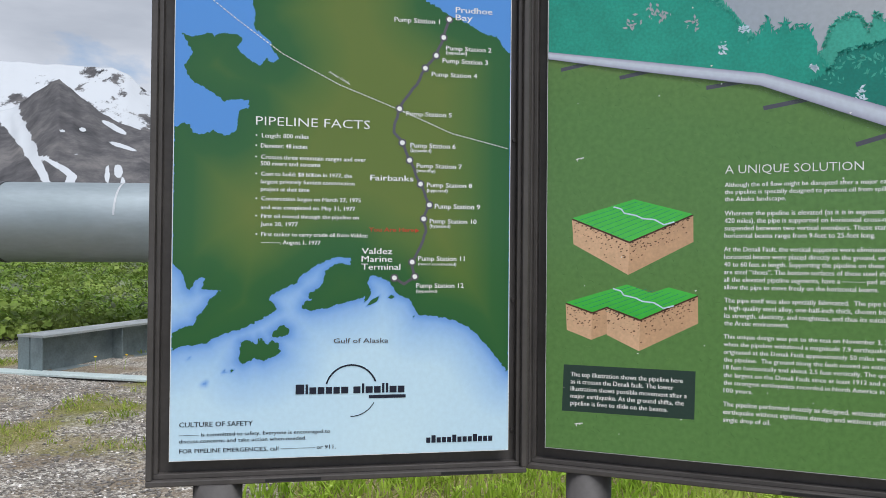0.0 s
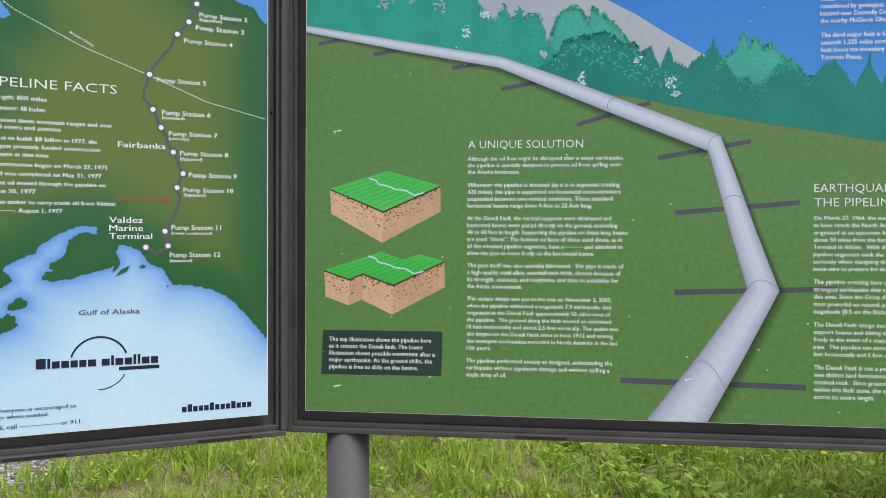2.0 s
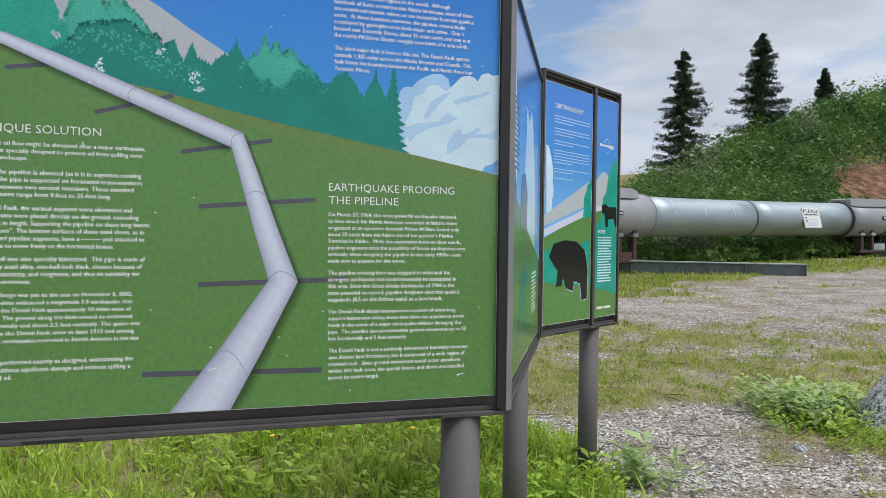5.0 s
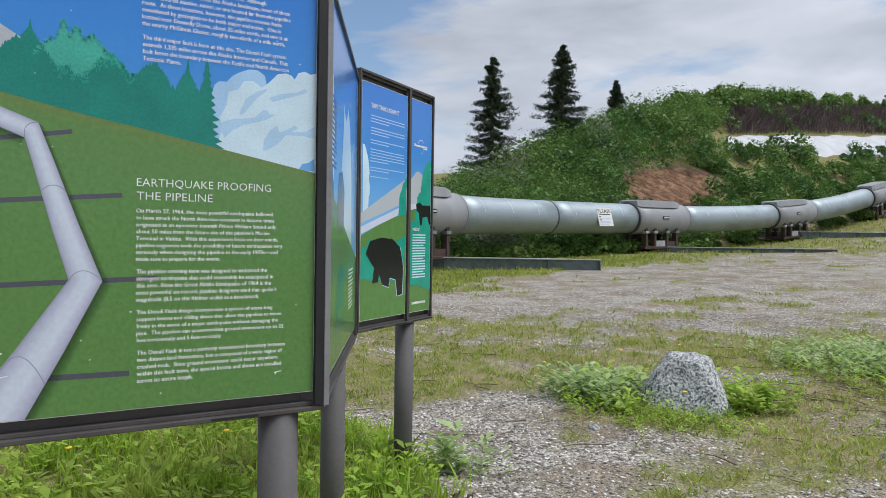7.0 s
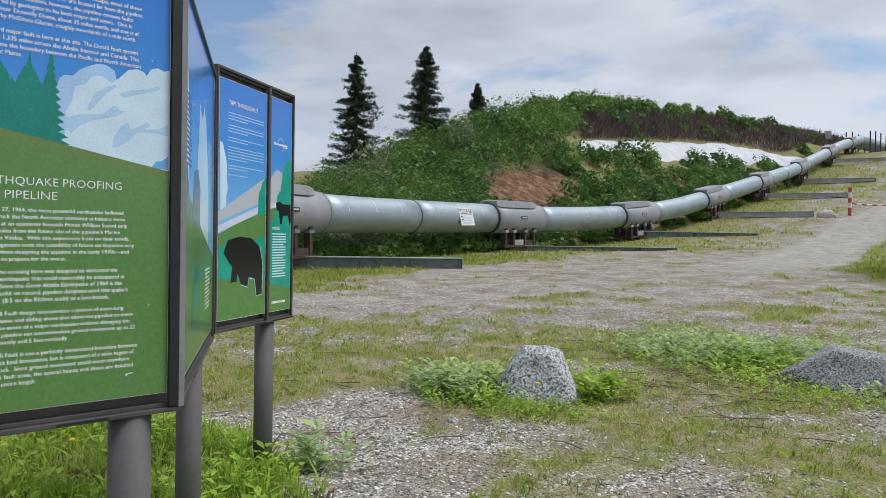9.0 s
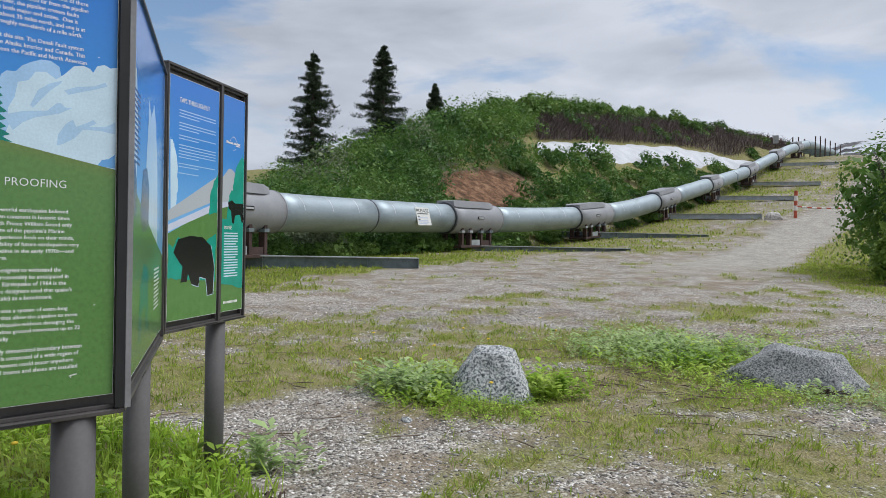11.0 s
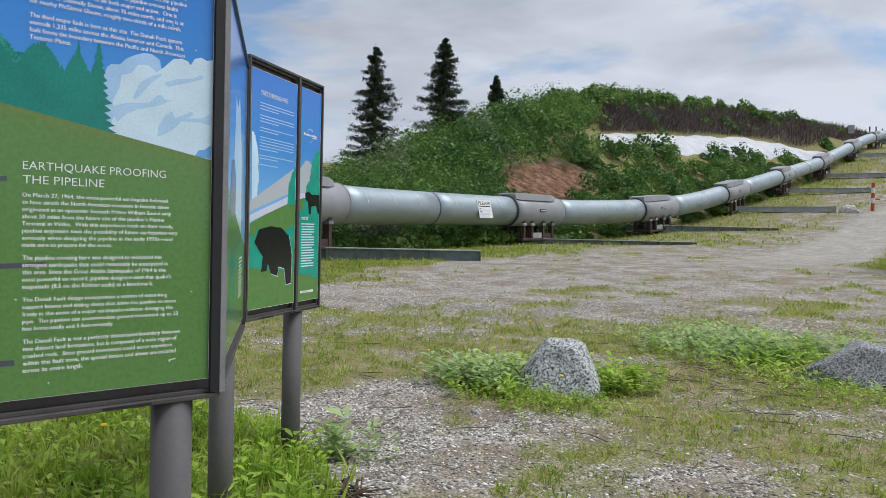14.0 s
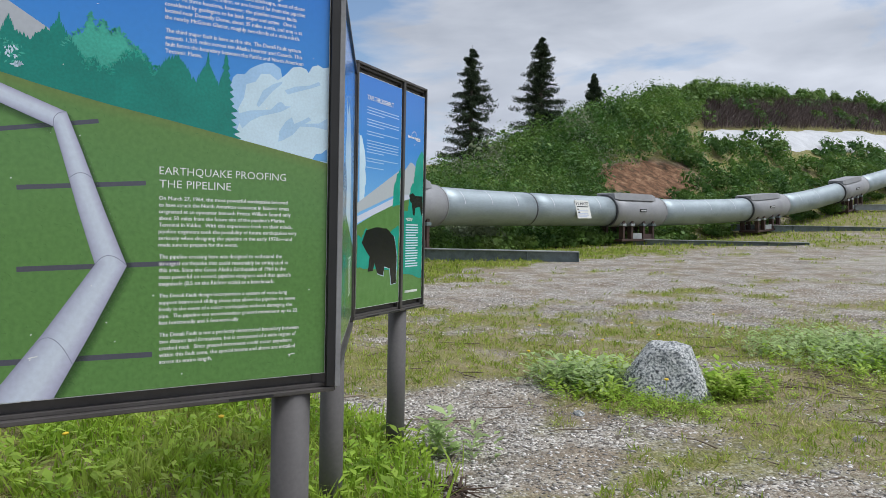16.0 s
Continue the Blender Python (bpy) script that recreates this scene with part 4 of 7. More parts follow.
for p, q in zip(CIRCLE_LINE, CIRCLE_LINE[1:]):
    n = max(2, int(math.dist(p, q) / 1.05))
    for i in range(n):
        f, g = i / n, (i + 0.6) / n
        dashes.append(stroke([(p[0] + (q[0] - p[0]) * f, p[1] + (q[1] - p[1]) * f), (p[0] + (q[0] - p[0]) * g, p[1] + (q[1] - p[1]) * g)], 0.13))
art_many("dashed_line", map_plate, dashes, INK_WHITE, 5)
words("caption", map_plate, "Arctic Circle", 41.0, 106.6, 6.6, 0, 0.75, INK_WHITE, turn=-0.5)
for row in MAP_WORDS:
    words("heading" if row[0].isupper() else "caption", map_plate, *row, INK_WHITE, bold=-0.006 if row[0].isupper() else 0.04)
for row in SEA_WORDS:
    words("caption", map_plate, *row, INK_GREY if row[0].startswith("Gulf") else INK_NAVY)
for row in YOU_ARE:
    words("caption", map_plate, *row, INK_RED)
art("red_arrow", map_plate, [(65.8, 63.4), (67.0, 62.8), (65.8, 62.2)], INK_RED, 7)


def company_mark(plate, x, z, s, mat):
    """A plain wordmark: bars for the name, an open ring round it."""
    bars = []
    cx = x
    for wd in (2.0, 0.6, 1.6, 1.6, 1.5, 1.5, 1.7, -0.9, 1.7, 0.6, 1.7, 1.6, 0.6, 0.6, 1.7, 1.6):
        if wd < 0:
            cx += -wd * s
            continue
        up = 2.3 if wd in (2.0, 0.6) else 1.6
        bars.append([(cx, z), (cx + wd * s, z), (cx + wd * s, z + up * s), (cx, z + up * s)])
        cx += (wd + 0.32) * s
    art_many("wordmark", plate, bars, mat, 7)
    mid = (x + (cx - x) * 0.5, z + 0.6 * s)
    rad = (cx - x) * 0.235
    arc = [(mid[0] + rad * math.cos(radians(k)), mid[1] + rad * math.sin(radians(k))) for k in range(20, 172, 8)]
    art_many("ring_arc", plate, [stroke([p, q], 0.2 * s) for p, q in zip(arc, arc[1:])], mat, 6)
    arc = [(mid[0] + rad * math.cos(radians(k)), mid[1] + rad * math.sin(radians(k))) for k in range(-92, -20, 8)]
    art_many("ring_arc", plate, [stroke([p, q], 0.11 * s) for p, q in zip(arc, arc[1:])], mat, 6)
    art("small_bar", plate, [(x + (cx - x) * 0.66, z - 1.3 * s), (cx, z - 1.3 * s), (cx, z - 0.5 * s), (x + (cx - x) * 0.66, z - 0.5 * s)], mat, 6)


company_mark(map_plate, 33.0, 17.2, 1.16, INK_NAVY)
art_many("address_line", map_plate, [[(69.5 + k * 1.5, 2.7), (70.7 + k * 1.5, 2.7), (70.7 + k * 1.5, 4.2 + 0.6 * (k % 4 == 1)), (69.5 + k * 1.5, 4.2 + 0.6 * (k % 4 == 1))] for k in range(13)], INK_NAVY, 6)

# the wide plate with the drawn pipeline
main_plate = plate_and_frame(A2, B2, 1.010, PLATE_H, "main_plate", INK_HILL, (0.055, 0.03), label="wide printed panel with green hill, drawn pipeline and white text")
W2 = 202.6
# black strip standing for the shade in the gap before the folding panel
bm = bmesh.new()
box(bm, (2.0285, -0.0165, -0.045), (2.059, -0.0125, PLATE_H + 0.05))
child_at(part("gasket", bm, DARK_M, board), plate_pose(A2, B2, 1.010))
line = [(max(x, 0.05), z) for x, z in HILL_LINE]
line[-1] = (W2, line[-1][1])
art("sky", main_plate, line + [(W2, 139.9), (0.05, 139.9)], INK_SKY, 1)
banded("mountain", main_plate, [[(0.05, 139.9, 0.25), (56, 139.9, 0.5), (84.8, 124.0, 1), (97.6, 117.0, 1), (106.1, 111.4, 1), (118.0, 104.2, 1)], [(0.05, 112.0, 0), (20, 109, 0), (45, 104, 0), (70, 98.5, 0.2), (88, 95.0, 0.5), (118.0, 88.5, 1)]], tone_ink("printed_mountain_shade", [(0, (0.36, 0.42, 0.5)), (1, (0.47, 0.5, 0.54))]), 2)


def drawn_spruce(x, base, height, half, rng):
    out_l, out_r = [], []
    n = max(6, int(height / 2.2))
    for i in range(n):
        f = i / n
        w = half * (1 - f) ** 0.8 * rng.uniform(0.75, 1.1)
        z = base + height * f
        out_r += [(x + w, z - 0.25), (x + w * 0.45, z + height / n * 0.55)]
        out_l += [(x - w * rng.uniform(0.85, 1.1), z - 0.25), (x - w * 0.45, z + height / n * 0.55)]
    return out_r + [(x + 0.12, base + height), (x - 0.12, base + height)] + out_l[::-1]


def along(chain, x):
    return float(np.interp(x, [p[0] for p in chain], [p[1] for p in chain]))


def canopy(name, tops, amount, step, mat, layer, rng):
    """A printed stand of trees: its tops frayed into needles and twigs, filled down to the slope's line."""
    top = []
    for p, q in zip(tops, tops[1:]):
        n = max(1, int(math.dist(p, q) / step))
        for i in range(n):
            f = i / n
            j = (rng.uniform(0.2, 1.4) if i % 2 else rng.uniform(-1.4, -0.2)) * amount
            top.append((p[0] + (q[0] - p[0]) * f + rng.uniform(-0.3, 0.3) * (q[0] - p[0]) / n, min(p[1] + (q[1] - p[1]) * f + j, 139.8)))
    top.append(tops[-1])
    top = sorted((min(max(x, 0.06), W2), z) for x, z in top)
    low = [(x, min(along(line, x) - 1.0, z - 0.1)) for x, z in top]
    banded(name, main_plate, [[(x, z, 0) for x, z in top], [(x, z, 0) for x, z in low]], mat, layer)


def fit_plate(poly):
    return [(min(max(x, 0.06), W2), min(max(z, 0.06), 139.85)) for x, z in poly]


rng = random.Random(23)
BACK_TOPS = [(0.1, 139.5), (30, 139.5), (46, 130), (60, 112), (66, 112), (72, 109), (73.5, 111.9), (75.0, 116.0), (77.0, 118.5), (80.8, 119.4), (83.0, 116.5), (84.0, 114.5), (85.1, 118.9), (87.5, 117.4), (89.5, 115.8), (92.3, 112.9), (95.2, 108.9), (98.0, 105.5), (104, 98), (118, 98), (121, 102), (123.2, 104.4), (125.5, 106.0), (127.4, 111.2), (128.8, 106.5), (130.8, 109.8), (132.3, 106.0), (135.1, 107.3), (137.7, 104.0), (140.5, 102.0), (143.0, 98.0), (148, 92)]
MID_TOPS = [(0.1, 139.5), (27, 139.5), (36, 132), (43, 128), (47.4, 125.7), (50, 123.5), (52.1, 120.5), (53.7, 117.2), (55.0, 114.6), (57.0, 116.5), (58.6, 118.0), (59.9, 121.0), (61.0, 117.0), (62.2, 116.4), (64.4, 120.6), (65.4, 116.6), (67.5, 117.6), (69.6, 117.4), (71.2, 114.4), (72.0, 110.4), (75, 106.5), (79.1, 107.5), (84, 108.0), (89, 107.5), (92, 106.0), (96, 104), (100, 101.5), (110, 98), (118, 97), (126, 96), (134, 94), (146, 88)]
FRONT_TOPS = [(66, 101), (70, 103), (74.9, 105.0), (77, 109.0), (79.1, 110.0), (84.1, 110.6), (89.2, 111.6), (92, 109.8), (94.5, 107.6), (96.8, 108.2), (99.5, 105.4), (101.9, 107.4), (103.2, 104.0), (104.5, 102.0), (106.7, 107.6), (108.2, 103.4), (110, 102.6), (112.2, 101.8), (114.5, 104.4), (116.7, 105.2), (119.1, 108.4), (121.5, 103.8), (124.1, 100.6), (126.2, 96.5), (128.4, 98.4), (131, 95.5), (133.5, 97.0), (137, 101.0), (140.3, 102.7), (142.2, 100.5), (143.8, 98.2), (145.6, 97.4), (148.9, 101.3), (152.0, 102.6), (154.9, 99.4), (156.2, 96.4), (157.6, 95.6), (159.7, 100.0), (161.2, 102.0), (163.2, 98.0), (164.5, 95.4), (165.6, 98.5), (166.9, 101.0), (167.8, 96.0), (168.4, 88.0), (168.6, 80.0)]
canopy("drawn_forest", BACK_TOPS, 0.6, 0.5, INK_TREE_A, 3, rng)
canopy("drawn_forest", MID_TOPS, 0.7, 0.5, INK_TREE_B, 4, rng)
canopy("drawn_forest", FRONT_TOPS, 0.6, 0.45, INK_TREE_C, 5, rng)
# single spires over the canopy
for n, (x, h, half, mat, layer) in enumerate(((119.1, 22.5, 3.2, INK_TREE_C, 5.1), (106.7, 17.0, 2.2, INK_TREE_C, 5.1), (161.2, 25.0, 3.4, INK_TREE_C, 5.1), (152.0, 22.0, 4.2, INK_TREE_C, 5.1), (166.9, 26.6, 5.4, INK_TREE_C, 5.2), (140.3, 19.5, 3.0, INK_TREE_C, 5.1), (127.4, 26.0, 3.6, INK_TREE_A, 3.3), (130.8, 25.0, 3.6, INK_TREE_A, 3.35), (59.9, 16.0, 2.6, INK_TREE_B, 4.1), (64.4, 16.5, 2.6, INK_TREE_B, 4.1), (101.9, 15.5, 2.4, INK_TREE_C, 5.1))):
    art("drawn_tree", main_plate, fit_plate(drawn_spruce(x, along(line, x) - 0.5, h, half, rng)), mat, layer + 0.01 * n)


def leaf_flecks(tops, x0, x1, count, depth, rng):
    """Small leaf-shaped flecks hanging about a stand's outline."""
    out = []
    for k in range(count):
        x = rng.uniform(x0, x1)
        z = along(tops, x) - depth * rng.random() ** 1.6 + 0.9
        if z < along(line, x) + 1.5:
            continue
        a, ln = rng.uniform(0, math.pi), rng.uniform(0.3, 1.0)
        dx, dz = ln * math.cos(a), ln * math.sin(a)
        out.append(fit_plate([(x - dx, z - dz), (x - dz * 0.35, z + dx * 0.35), (x + dx, z + dz), (x + dz * 0.35, z - dx * 0.35)]))
    return out


for layer, (tops, x0, x1, count, depth, mat) in enumerate(((BACK_TOPS, 73, 98, 240, 1.5, INK_TREE_A), (MID_TOPS, 72, 110, 160, 6, INK_TREE_A), (MID_TOPS, 30, 72, 110, 1.2, INK_TREE_B), (FRONT_TOPS, 74, 102, 170, 1.2, INK_TREE_C), (FRONT_TOPS, 124, 146, 120, 3.0, INK_TREE_B), (BACK_TOPS, 120, 142, 120, 1.4, INK_TREE_A))):
    art_many("leaf_texture", main_plate, leaf_flecks(tops, x0, x1, count, depth, rng), mat, 5.5 + 0.08 * layer)
# gaps of pale sky between the crowns
for n, (x, z, r) in enumerate(((24, 123, 2.4), (30, 126, 2.2), (32.5, 124, 1.8), (41, 121, 1.6), (49, 113.5, 1.6), (82, 99.0, 1.5), (107, 97.5, 1.6), (54, 118, 1.2), (71, 106.5, 1.0), (98, 104, 1.2), (109, 94, 0.9))):
    bits = []
    for k in range(16):
        a, px_, pz_ = rng.uniform(0, math.pi), x + rng.gauss(0, r * 0.55), z + rng.gauss(0, r * 0.5)
        ln = rng.uniform(0.25, 0.85)
        dx, dz = ln * math.cos(a), ln * math.sin(a)
        bits.append([(px_ - dx, pz_ - dz), (px_ - dz * 0.45, pz_ + dx * 0.45), (px_ + dx, pz_ + dz), (px_ + dz * 0.45, pz_ - dx * 0.45)])
    art_many("canopy_gap", main_plate, bits, INK_CLOUD if n > 3 else INK_PEAK, 6.1 + 0.02 * n)
# the grass slope again in front of the trees' feet, yellowing towards its brow
brow = [(x, along(line, x)) for x in np.linspace(0.05, W2, 60)]
SLOPE_INK = tone_ink("printed_slope", [(0, (0.112, 0.248, 0.066)), (0.55, (0.122, 0.248, 0.064)), (1, (0.155, 0.232, 0.06))], grain=0.1)
banded("grass_slope", main_plate, [[(x, z, 1) for x, z in brow], [(x, z - 4, 0.5) for x, z in brow], [(x, z - 16, 0) for x, z in brow], [(x, 0.06, 0) for x, z in brow]], SLOPE_INK, 6.4)
# short curled grass strokes over the slope
rng = random.Random(41)
curls, curls_b = [], []
for k in range(2600):
    x, z = rng.uniform(1.5, W2 - 1.5), rng.uniform(1.5, 110)
    if z > along(line, x) - 2:
        continue
    a, ln, bend = rng.uniform(0.2, 2.9), rng.uniform(0.5, 1.5), rng.uniform(-0.5, 0.5)
    p, q = (x - ln * math.cos(a), z - ln * math.sin(a) * 0.7), (x + ln * math.cos(a), z + ln * math.sin(a) * 0.7)
    mid = (x - bend * math.sin(a), z + bend * math.cos(a))
    (curls if k % 2 else curls_b).append([p, mid, q, (mid[0] + 0.13, mid[1] + 0.13)])
art_many("grass_texture", main_plate, curls, ink("dark_stroke_ink", (0.082, 0.19, 0.05)), 6.52)
art_many("grass_texture", main_plate, curls_b, ink("light_stroke_ink", (0.135, 0.27, 0.075)), 6.58)

# the cloud bank
CLOUD_BACK = [(169.0, 82.0), (167.9, 94.0), (169.2, 98.2), (170.5, 99.4), (173.0, 99.6), (174.7, 101.6), (177.0, 103.0), (179.9, 104.3), (182.6, 104.4), (185.1, 103.0), (185.7, 100.2), (187.0, 97.0), (188.0, 90.0), (184.0, 80.0)]
CLOUD_FRONT = [(169.5, 78.6), (171.5, 84.0), (171.0, 88.5), (172.8, 92.0), (173.6, 96.5), (176.6, 97.6), (178.4, 100.4), (181.4, 100.8), (184.2, 99.0), (186.6, 101.0), (189.4, 104.0), (192.2, 104.6), (194.2, 104.0), (195.1, 102.9), (196.4, 105.2), (198.6, 106.0), (200.6, 105.2), (W2, 105.8), (W2, 72.8)]
CLOUD_FOLDS = [[(177.0, 90.2), (179.1, 95.0), (182.6, 97.6), (186.0, 98.9), (185.5, 97.9), (182.6, 95.4), (180.0, 92.2), (177.8, 89.5)], [(186.6, 96.0), (190.4, 97.7), (195.6, 98.7), (199.0, 100.4), (199.5, 99.2), (195.6, 97.6), (190.4, 95.8), (187.8, 94.8)], [(169.8, 86.3), (174.9, 88.1), (181.8, 89.1), (184.4, 91.7), (185.6, 92.0), (187.0, 90.8), (189.1, 90.9), (185.3, 88.7), (178.4, 86.6), (175.0, 84.7), (172.4, 82.1)], [(184.6, 78.8), (185.0, 82.3), (187.1, 85.7), (189.3, 87.3), (190.2, 85.2), (193.1, 86.6), (195.4, 88.0), (196.4, 87.0), (194.0, 85.6), (199.2, 86.2), (202.2, 88.1), (202.2, 84.2), (197.5, 84.8), (192.3, 84.5), (189.7, 81.5), (186.3, 79.4)]]
art("cloud", main_plate, CLOUD_BACK, INK_CLOUD_S, 2.5)
art("cloud", main_plate, CLOUD_FRONT, INK_CLOUD, 2.7)
for n, fold in enumerate(CLOUD_FOLDS):
    art("cloud_shadow", main_plate, fold, INK_CLOUD_M, 2.9 + 0.02 * n)
art("cloud_gap", main_plate, [(196.8, 73.6), (198.2, 75.6), (200.3, 76.0), (202.3, 77.6), (202.4, 73.2)], INK_SKY, 2.95)
# beams and the drawn pipe with its soft shadow
DRAWN_BEAMS = [(3.9, 111.0, 12.1, 112.3), (20.8, 107.4, 28.8, 108.7), (44.3, 102.9, 54.7, 104.1), (58.8, 96.4, 70.7, 98.3), (80.9, 85.6, 101.6, 91.7), (103.9, 75.7, 129.6, 80.3), (108.8, 60.0, 142.9, 62.9), (108.9, 37.2, 153.1, 38.6), (93.8, 11.5, 145.2, 10.7)]
for a, b, c, d in DRAWN_BEAMS:
    art("drawn_beam", main_plate, stroke([(a, b), (c, d)], 0.55 + 0.3 * (1 - min(b, 110) / 110)), INK_BEAM, 7)
PIPE_UP = [(0.06, 116.6), (29.6, 111.2), (58.9, 105.8), (72.4, 101.0), (91.9, 93.4), (106.4, 87.8), (121.2, 82.1), (125.1, 71.8), (131.4, 54.3), (137.7, 37.9), (127.8, 18.0), (118.3, 0.07)]
PIPE_LOW = [(0.06, 114.5), (29.6, 108.2), (58.1, 102.6), (72.4, 96.5), (90.7, 88.8), (106.4, 82.3), (117.9, 77.6), (119.9, 70.5), (124.6, 53.0), (128.9, 38.4), (115.4, 18.8), (101.2, 0.07)]
DRAWN_PIPE_INK = tone_ink("drawn_pipe_ink", [(0, (0.3, 0.31, 0.42)), (0.1, (0.43, 0.45, 0.58)), (0.4, (0.6, 0.66, 0.77)), (0.65, (0.63, 0.69, 0.79)), (0.9, (0.47, 0.48, 0.62)), (1, (0.36, 0.36, 0.5))])
SHADE_INK = tone_ink("drawn_shade_ink", [(0, (0.02, 0.055, 0.022)), (1, (0.02, 0.05, 0.022))], fade=True)


def between(a, b, f):
    return (a[0] + (b[0] - a[0]) * f, a[1] + (b[1] - a[1]) * f)


steps = [between(a, b, k / 4) for a, b in zip(PIPE_UP, PIPE_UP[1:]) for k in range(4)] + [PIPE_UP[-1]]
steps_low = [between(a, b, k / 4) for a, b in zip(PIPE_LOW, PIPE_LOW[1:]) for k in range(4)] + [PIPE_LOW[-1]]
banded("drawn_pipe", main_plate, [[(*between(p, q, f), f) for p, q in zip(steps_low, steps)] for f in np.linspace(0, 1, 9)], DRAWN_PIPE_INK, 8.0)
low_side = [(*p, 0.62) for p in steps_low[:25]]
banded("drawn_shade", main_plate, [[(x, z + 0.3, v) for x, z, v in low_side], [(x - 0.35 - 0.006 * x, z - 1.0 - 0.012 * x, 0.0) for x, z, v in low_side]], SHADE_INK, 7.5)
right_side = [(*p, 0.62) for p in steps[24:]]
banded("drawn_shade", main_plate, [[(x - 0.3, z, v) for x, z, v in right_side], [(x + 1.9 + 0.015 * (80 - z), max(z - 1.6, 0.06), 0.0) for x, z, v in right_side]], SHADE_INK, 7.5)
for a, m, b in (((90.7, 88.8), (89.6, 91.4), (91.9, 93.4)), ((117.9, 77.6), (118.4, 80.9), (121.2, 82.1)), ((121.9, 63.2), (125.0, 65.0), (128.1, 63.4)), ((128.9, 38.4), (132.8, 41.0), (137.7, 37.9)), ((112.4, 14.3), (117.6, 17.4), (123.2, 9.4))):
    arc = [between(between(a, (2 * m[0] - (a[0] + b[0]) / 2, 2 * m[1] - (a[1] + b[1]) / 2), f), between((2 * m[0] - (a[0] + b[0]) / 2, 2 * m[1] - (a[1] + b[1]) / 2), b, f), f) for f in np.linspace(0, 1, 10)]
    art("drawn_joint", main_plate, stroke(arc, 0.1), INK_PIPE_D, 8.8)
for pts in (BLOCK_TOP, BLOCK2_TOP):
    art("turf_face", main_plate, pts, INK_TURF, 7)
for pts in (BLOCK_L, BLOCK2_L, BLOCK2_F):
    art("soil_face", main_plate, pts, INK_TAN, 7)
for pts in (BLOCK_R, BLOCK2_R, BLOCK2_M):
    art("soil_face", main_plate, pts, INK_TAN_D, 7)
rng = random.Random(3)
specks = []
for pts in (BLOCK_L, BLOCK_R, BLOCK2_L, BLOCK2_M, BLOCK2_F, BLOCK2_R):
    p0, p1, p2, p3 = [Vector(p) for p in pts]
    specks.append([tuple(p0), tuple(p1), tuple(p1 + (p2 - p1) * 0.06), tuple(p0 + (p3 - p0) * 0.06)])
    for k in range(int(5 * (p1 - p0).length)):
        f, g = rng.uniform(0.02, 0.97), min(rng.random() ** 2.2 * 0.55 + 0.08, 0.9)
        if rng.random() < 0.06:
            g = rng.uniform(0.4, 0.9)
        c = (p0 * (1 - f) + p1 * f) * (1 - g) + (p3 * (1 - f) + p2 * f) * g
        s = rng.uniform(0.1, 0.34)
        specks.append([(c.x - s, c.y), (c.x, c.y - s * 0.7), (c.x + s, c.y + 0.1), (c.x + s * 0.2, c.y + s * 0.8)])
art_many("soil_texture", main_plate, specks, INK_SOIL, 7.6)
lines = []
for p0, p1, p2, p3 in ([Vector(p) for p in BLOCK_TOP], [Vector(p) for p in ((5.7, 42.7), (23.2, 48.3), (42.3, 45.7), (26.9, 38.5))]):
    for k in range(1, 9):
        f = k / 9
        a, b = p0 * (1 - f) + p3 * f, p1 * (1 - f) + p2 * f
        lines.append(stroke([tuple(a), tuple(b - (b - a) * 0.05)], 0.05))
art_many("turf_hatching", main_plate, lines, INK_TREE_C, 7.5)
for z in (0.0, -23.4):
    brook = [(19.3, 70.4 + z), (21.5, 69.8 + z), (22.3, 68.6 + z), (25.6, 67.9 + z), (27.4, 67.0 + z), (30.6, 66.7 + z), (33.2, 65.2 + z), (36.0, 66.0 + z)]
    art_many("drawn_brook", main_plate, [stroke([p, q], 0.2) for p, q in zip(brook, brook[1:])], INK_CLOUD, 7.9)
art("caption_box", main_plate, CAPTION_BOX, INK_CAPTION, 7)
for row in PANEL_WORDS:
    words("heading" if row[0].isupper() else "paragraph", main_plate, *row, INK_WHITE, layer=9.4, bold=-0.006 if row[0].isupper() else 0.04)
rng = random.Random(31)
chips = []
for x, z in ((10, 84.5), (10, 7.5), (38, 11.2), (97, 58), (96, 30), (60, 20), (71, 18), (113, 12.3), (190, 7.5), (154, 4), (30, 110), (78, 77), (100, 104), (133, 118)) + tuple((rng.uniform(3, 198), rng.uniform(3, 136)) for k in range(40)):
    s = rng.uniform(0.12, 0.3)
    chips.append(ragged([(x - s, z), (x, z - s), (x + s * 1.3, z + 0.1), (x, z + s * 0.6)], 0.08, 3, rng))
for x, z in ((9.6, 84.6), (9.8, 7.7), (190.3, 7.4), (113.0, 12.2)):
    chips.append(stroke([(x - 1.2, z - 0.2), (x - 0.3, z + 0.05), (x + 1.2, z + 0.25)], 0.14))
    chips.append(stroke([(x - 0.8, z - 0.8), (x - 0.5, z)], 0.1))
art_many("wear_marks", main_plate, chips, INK_WHITE, 9.2)

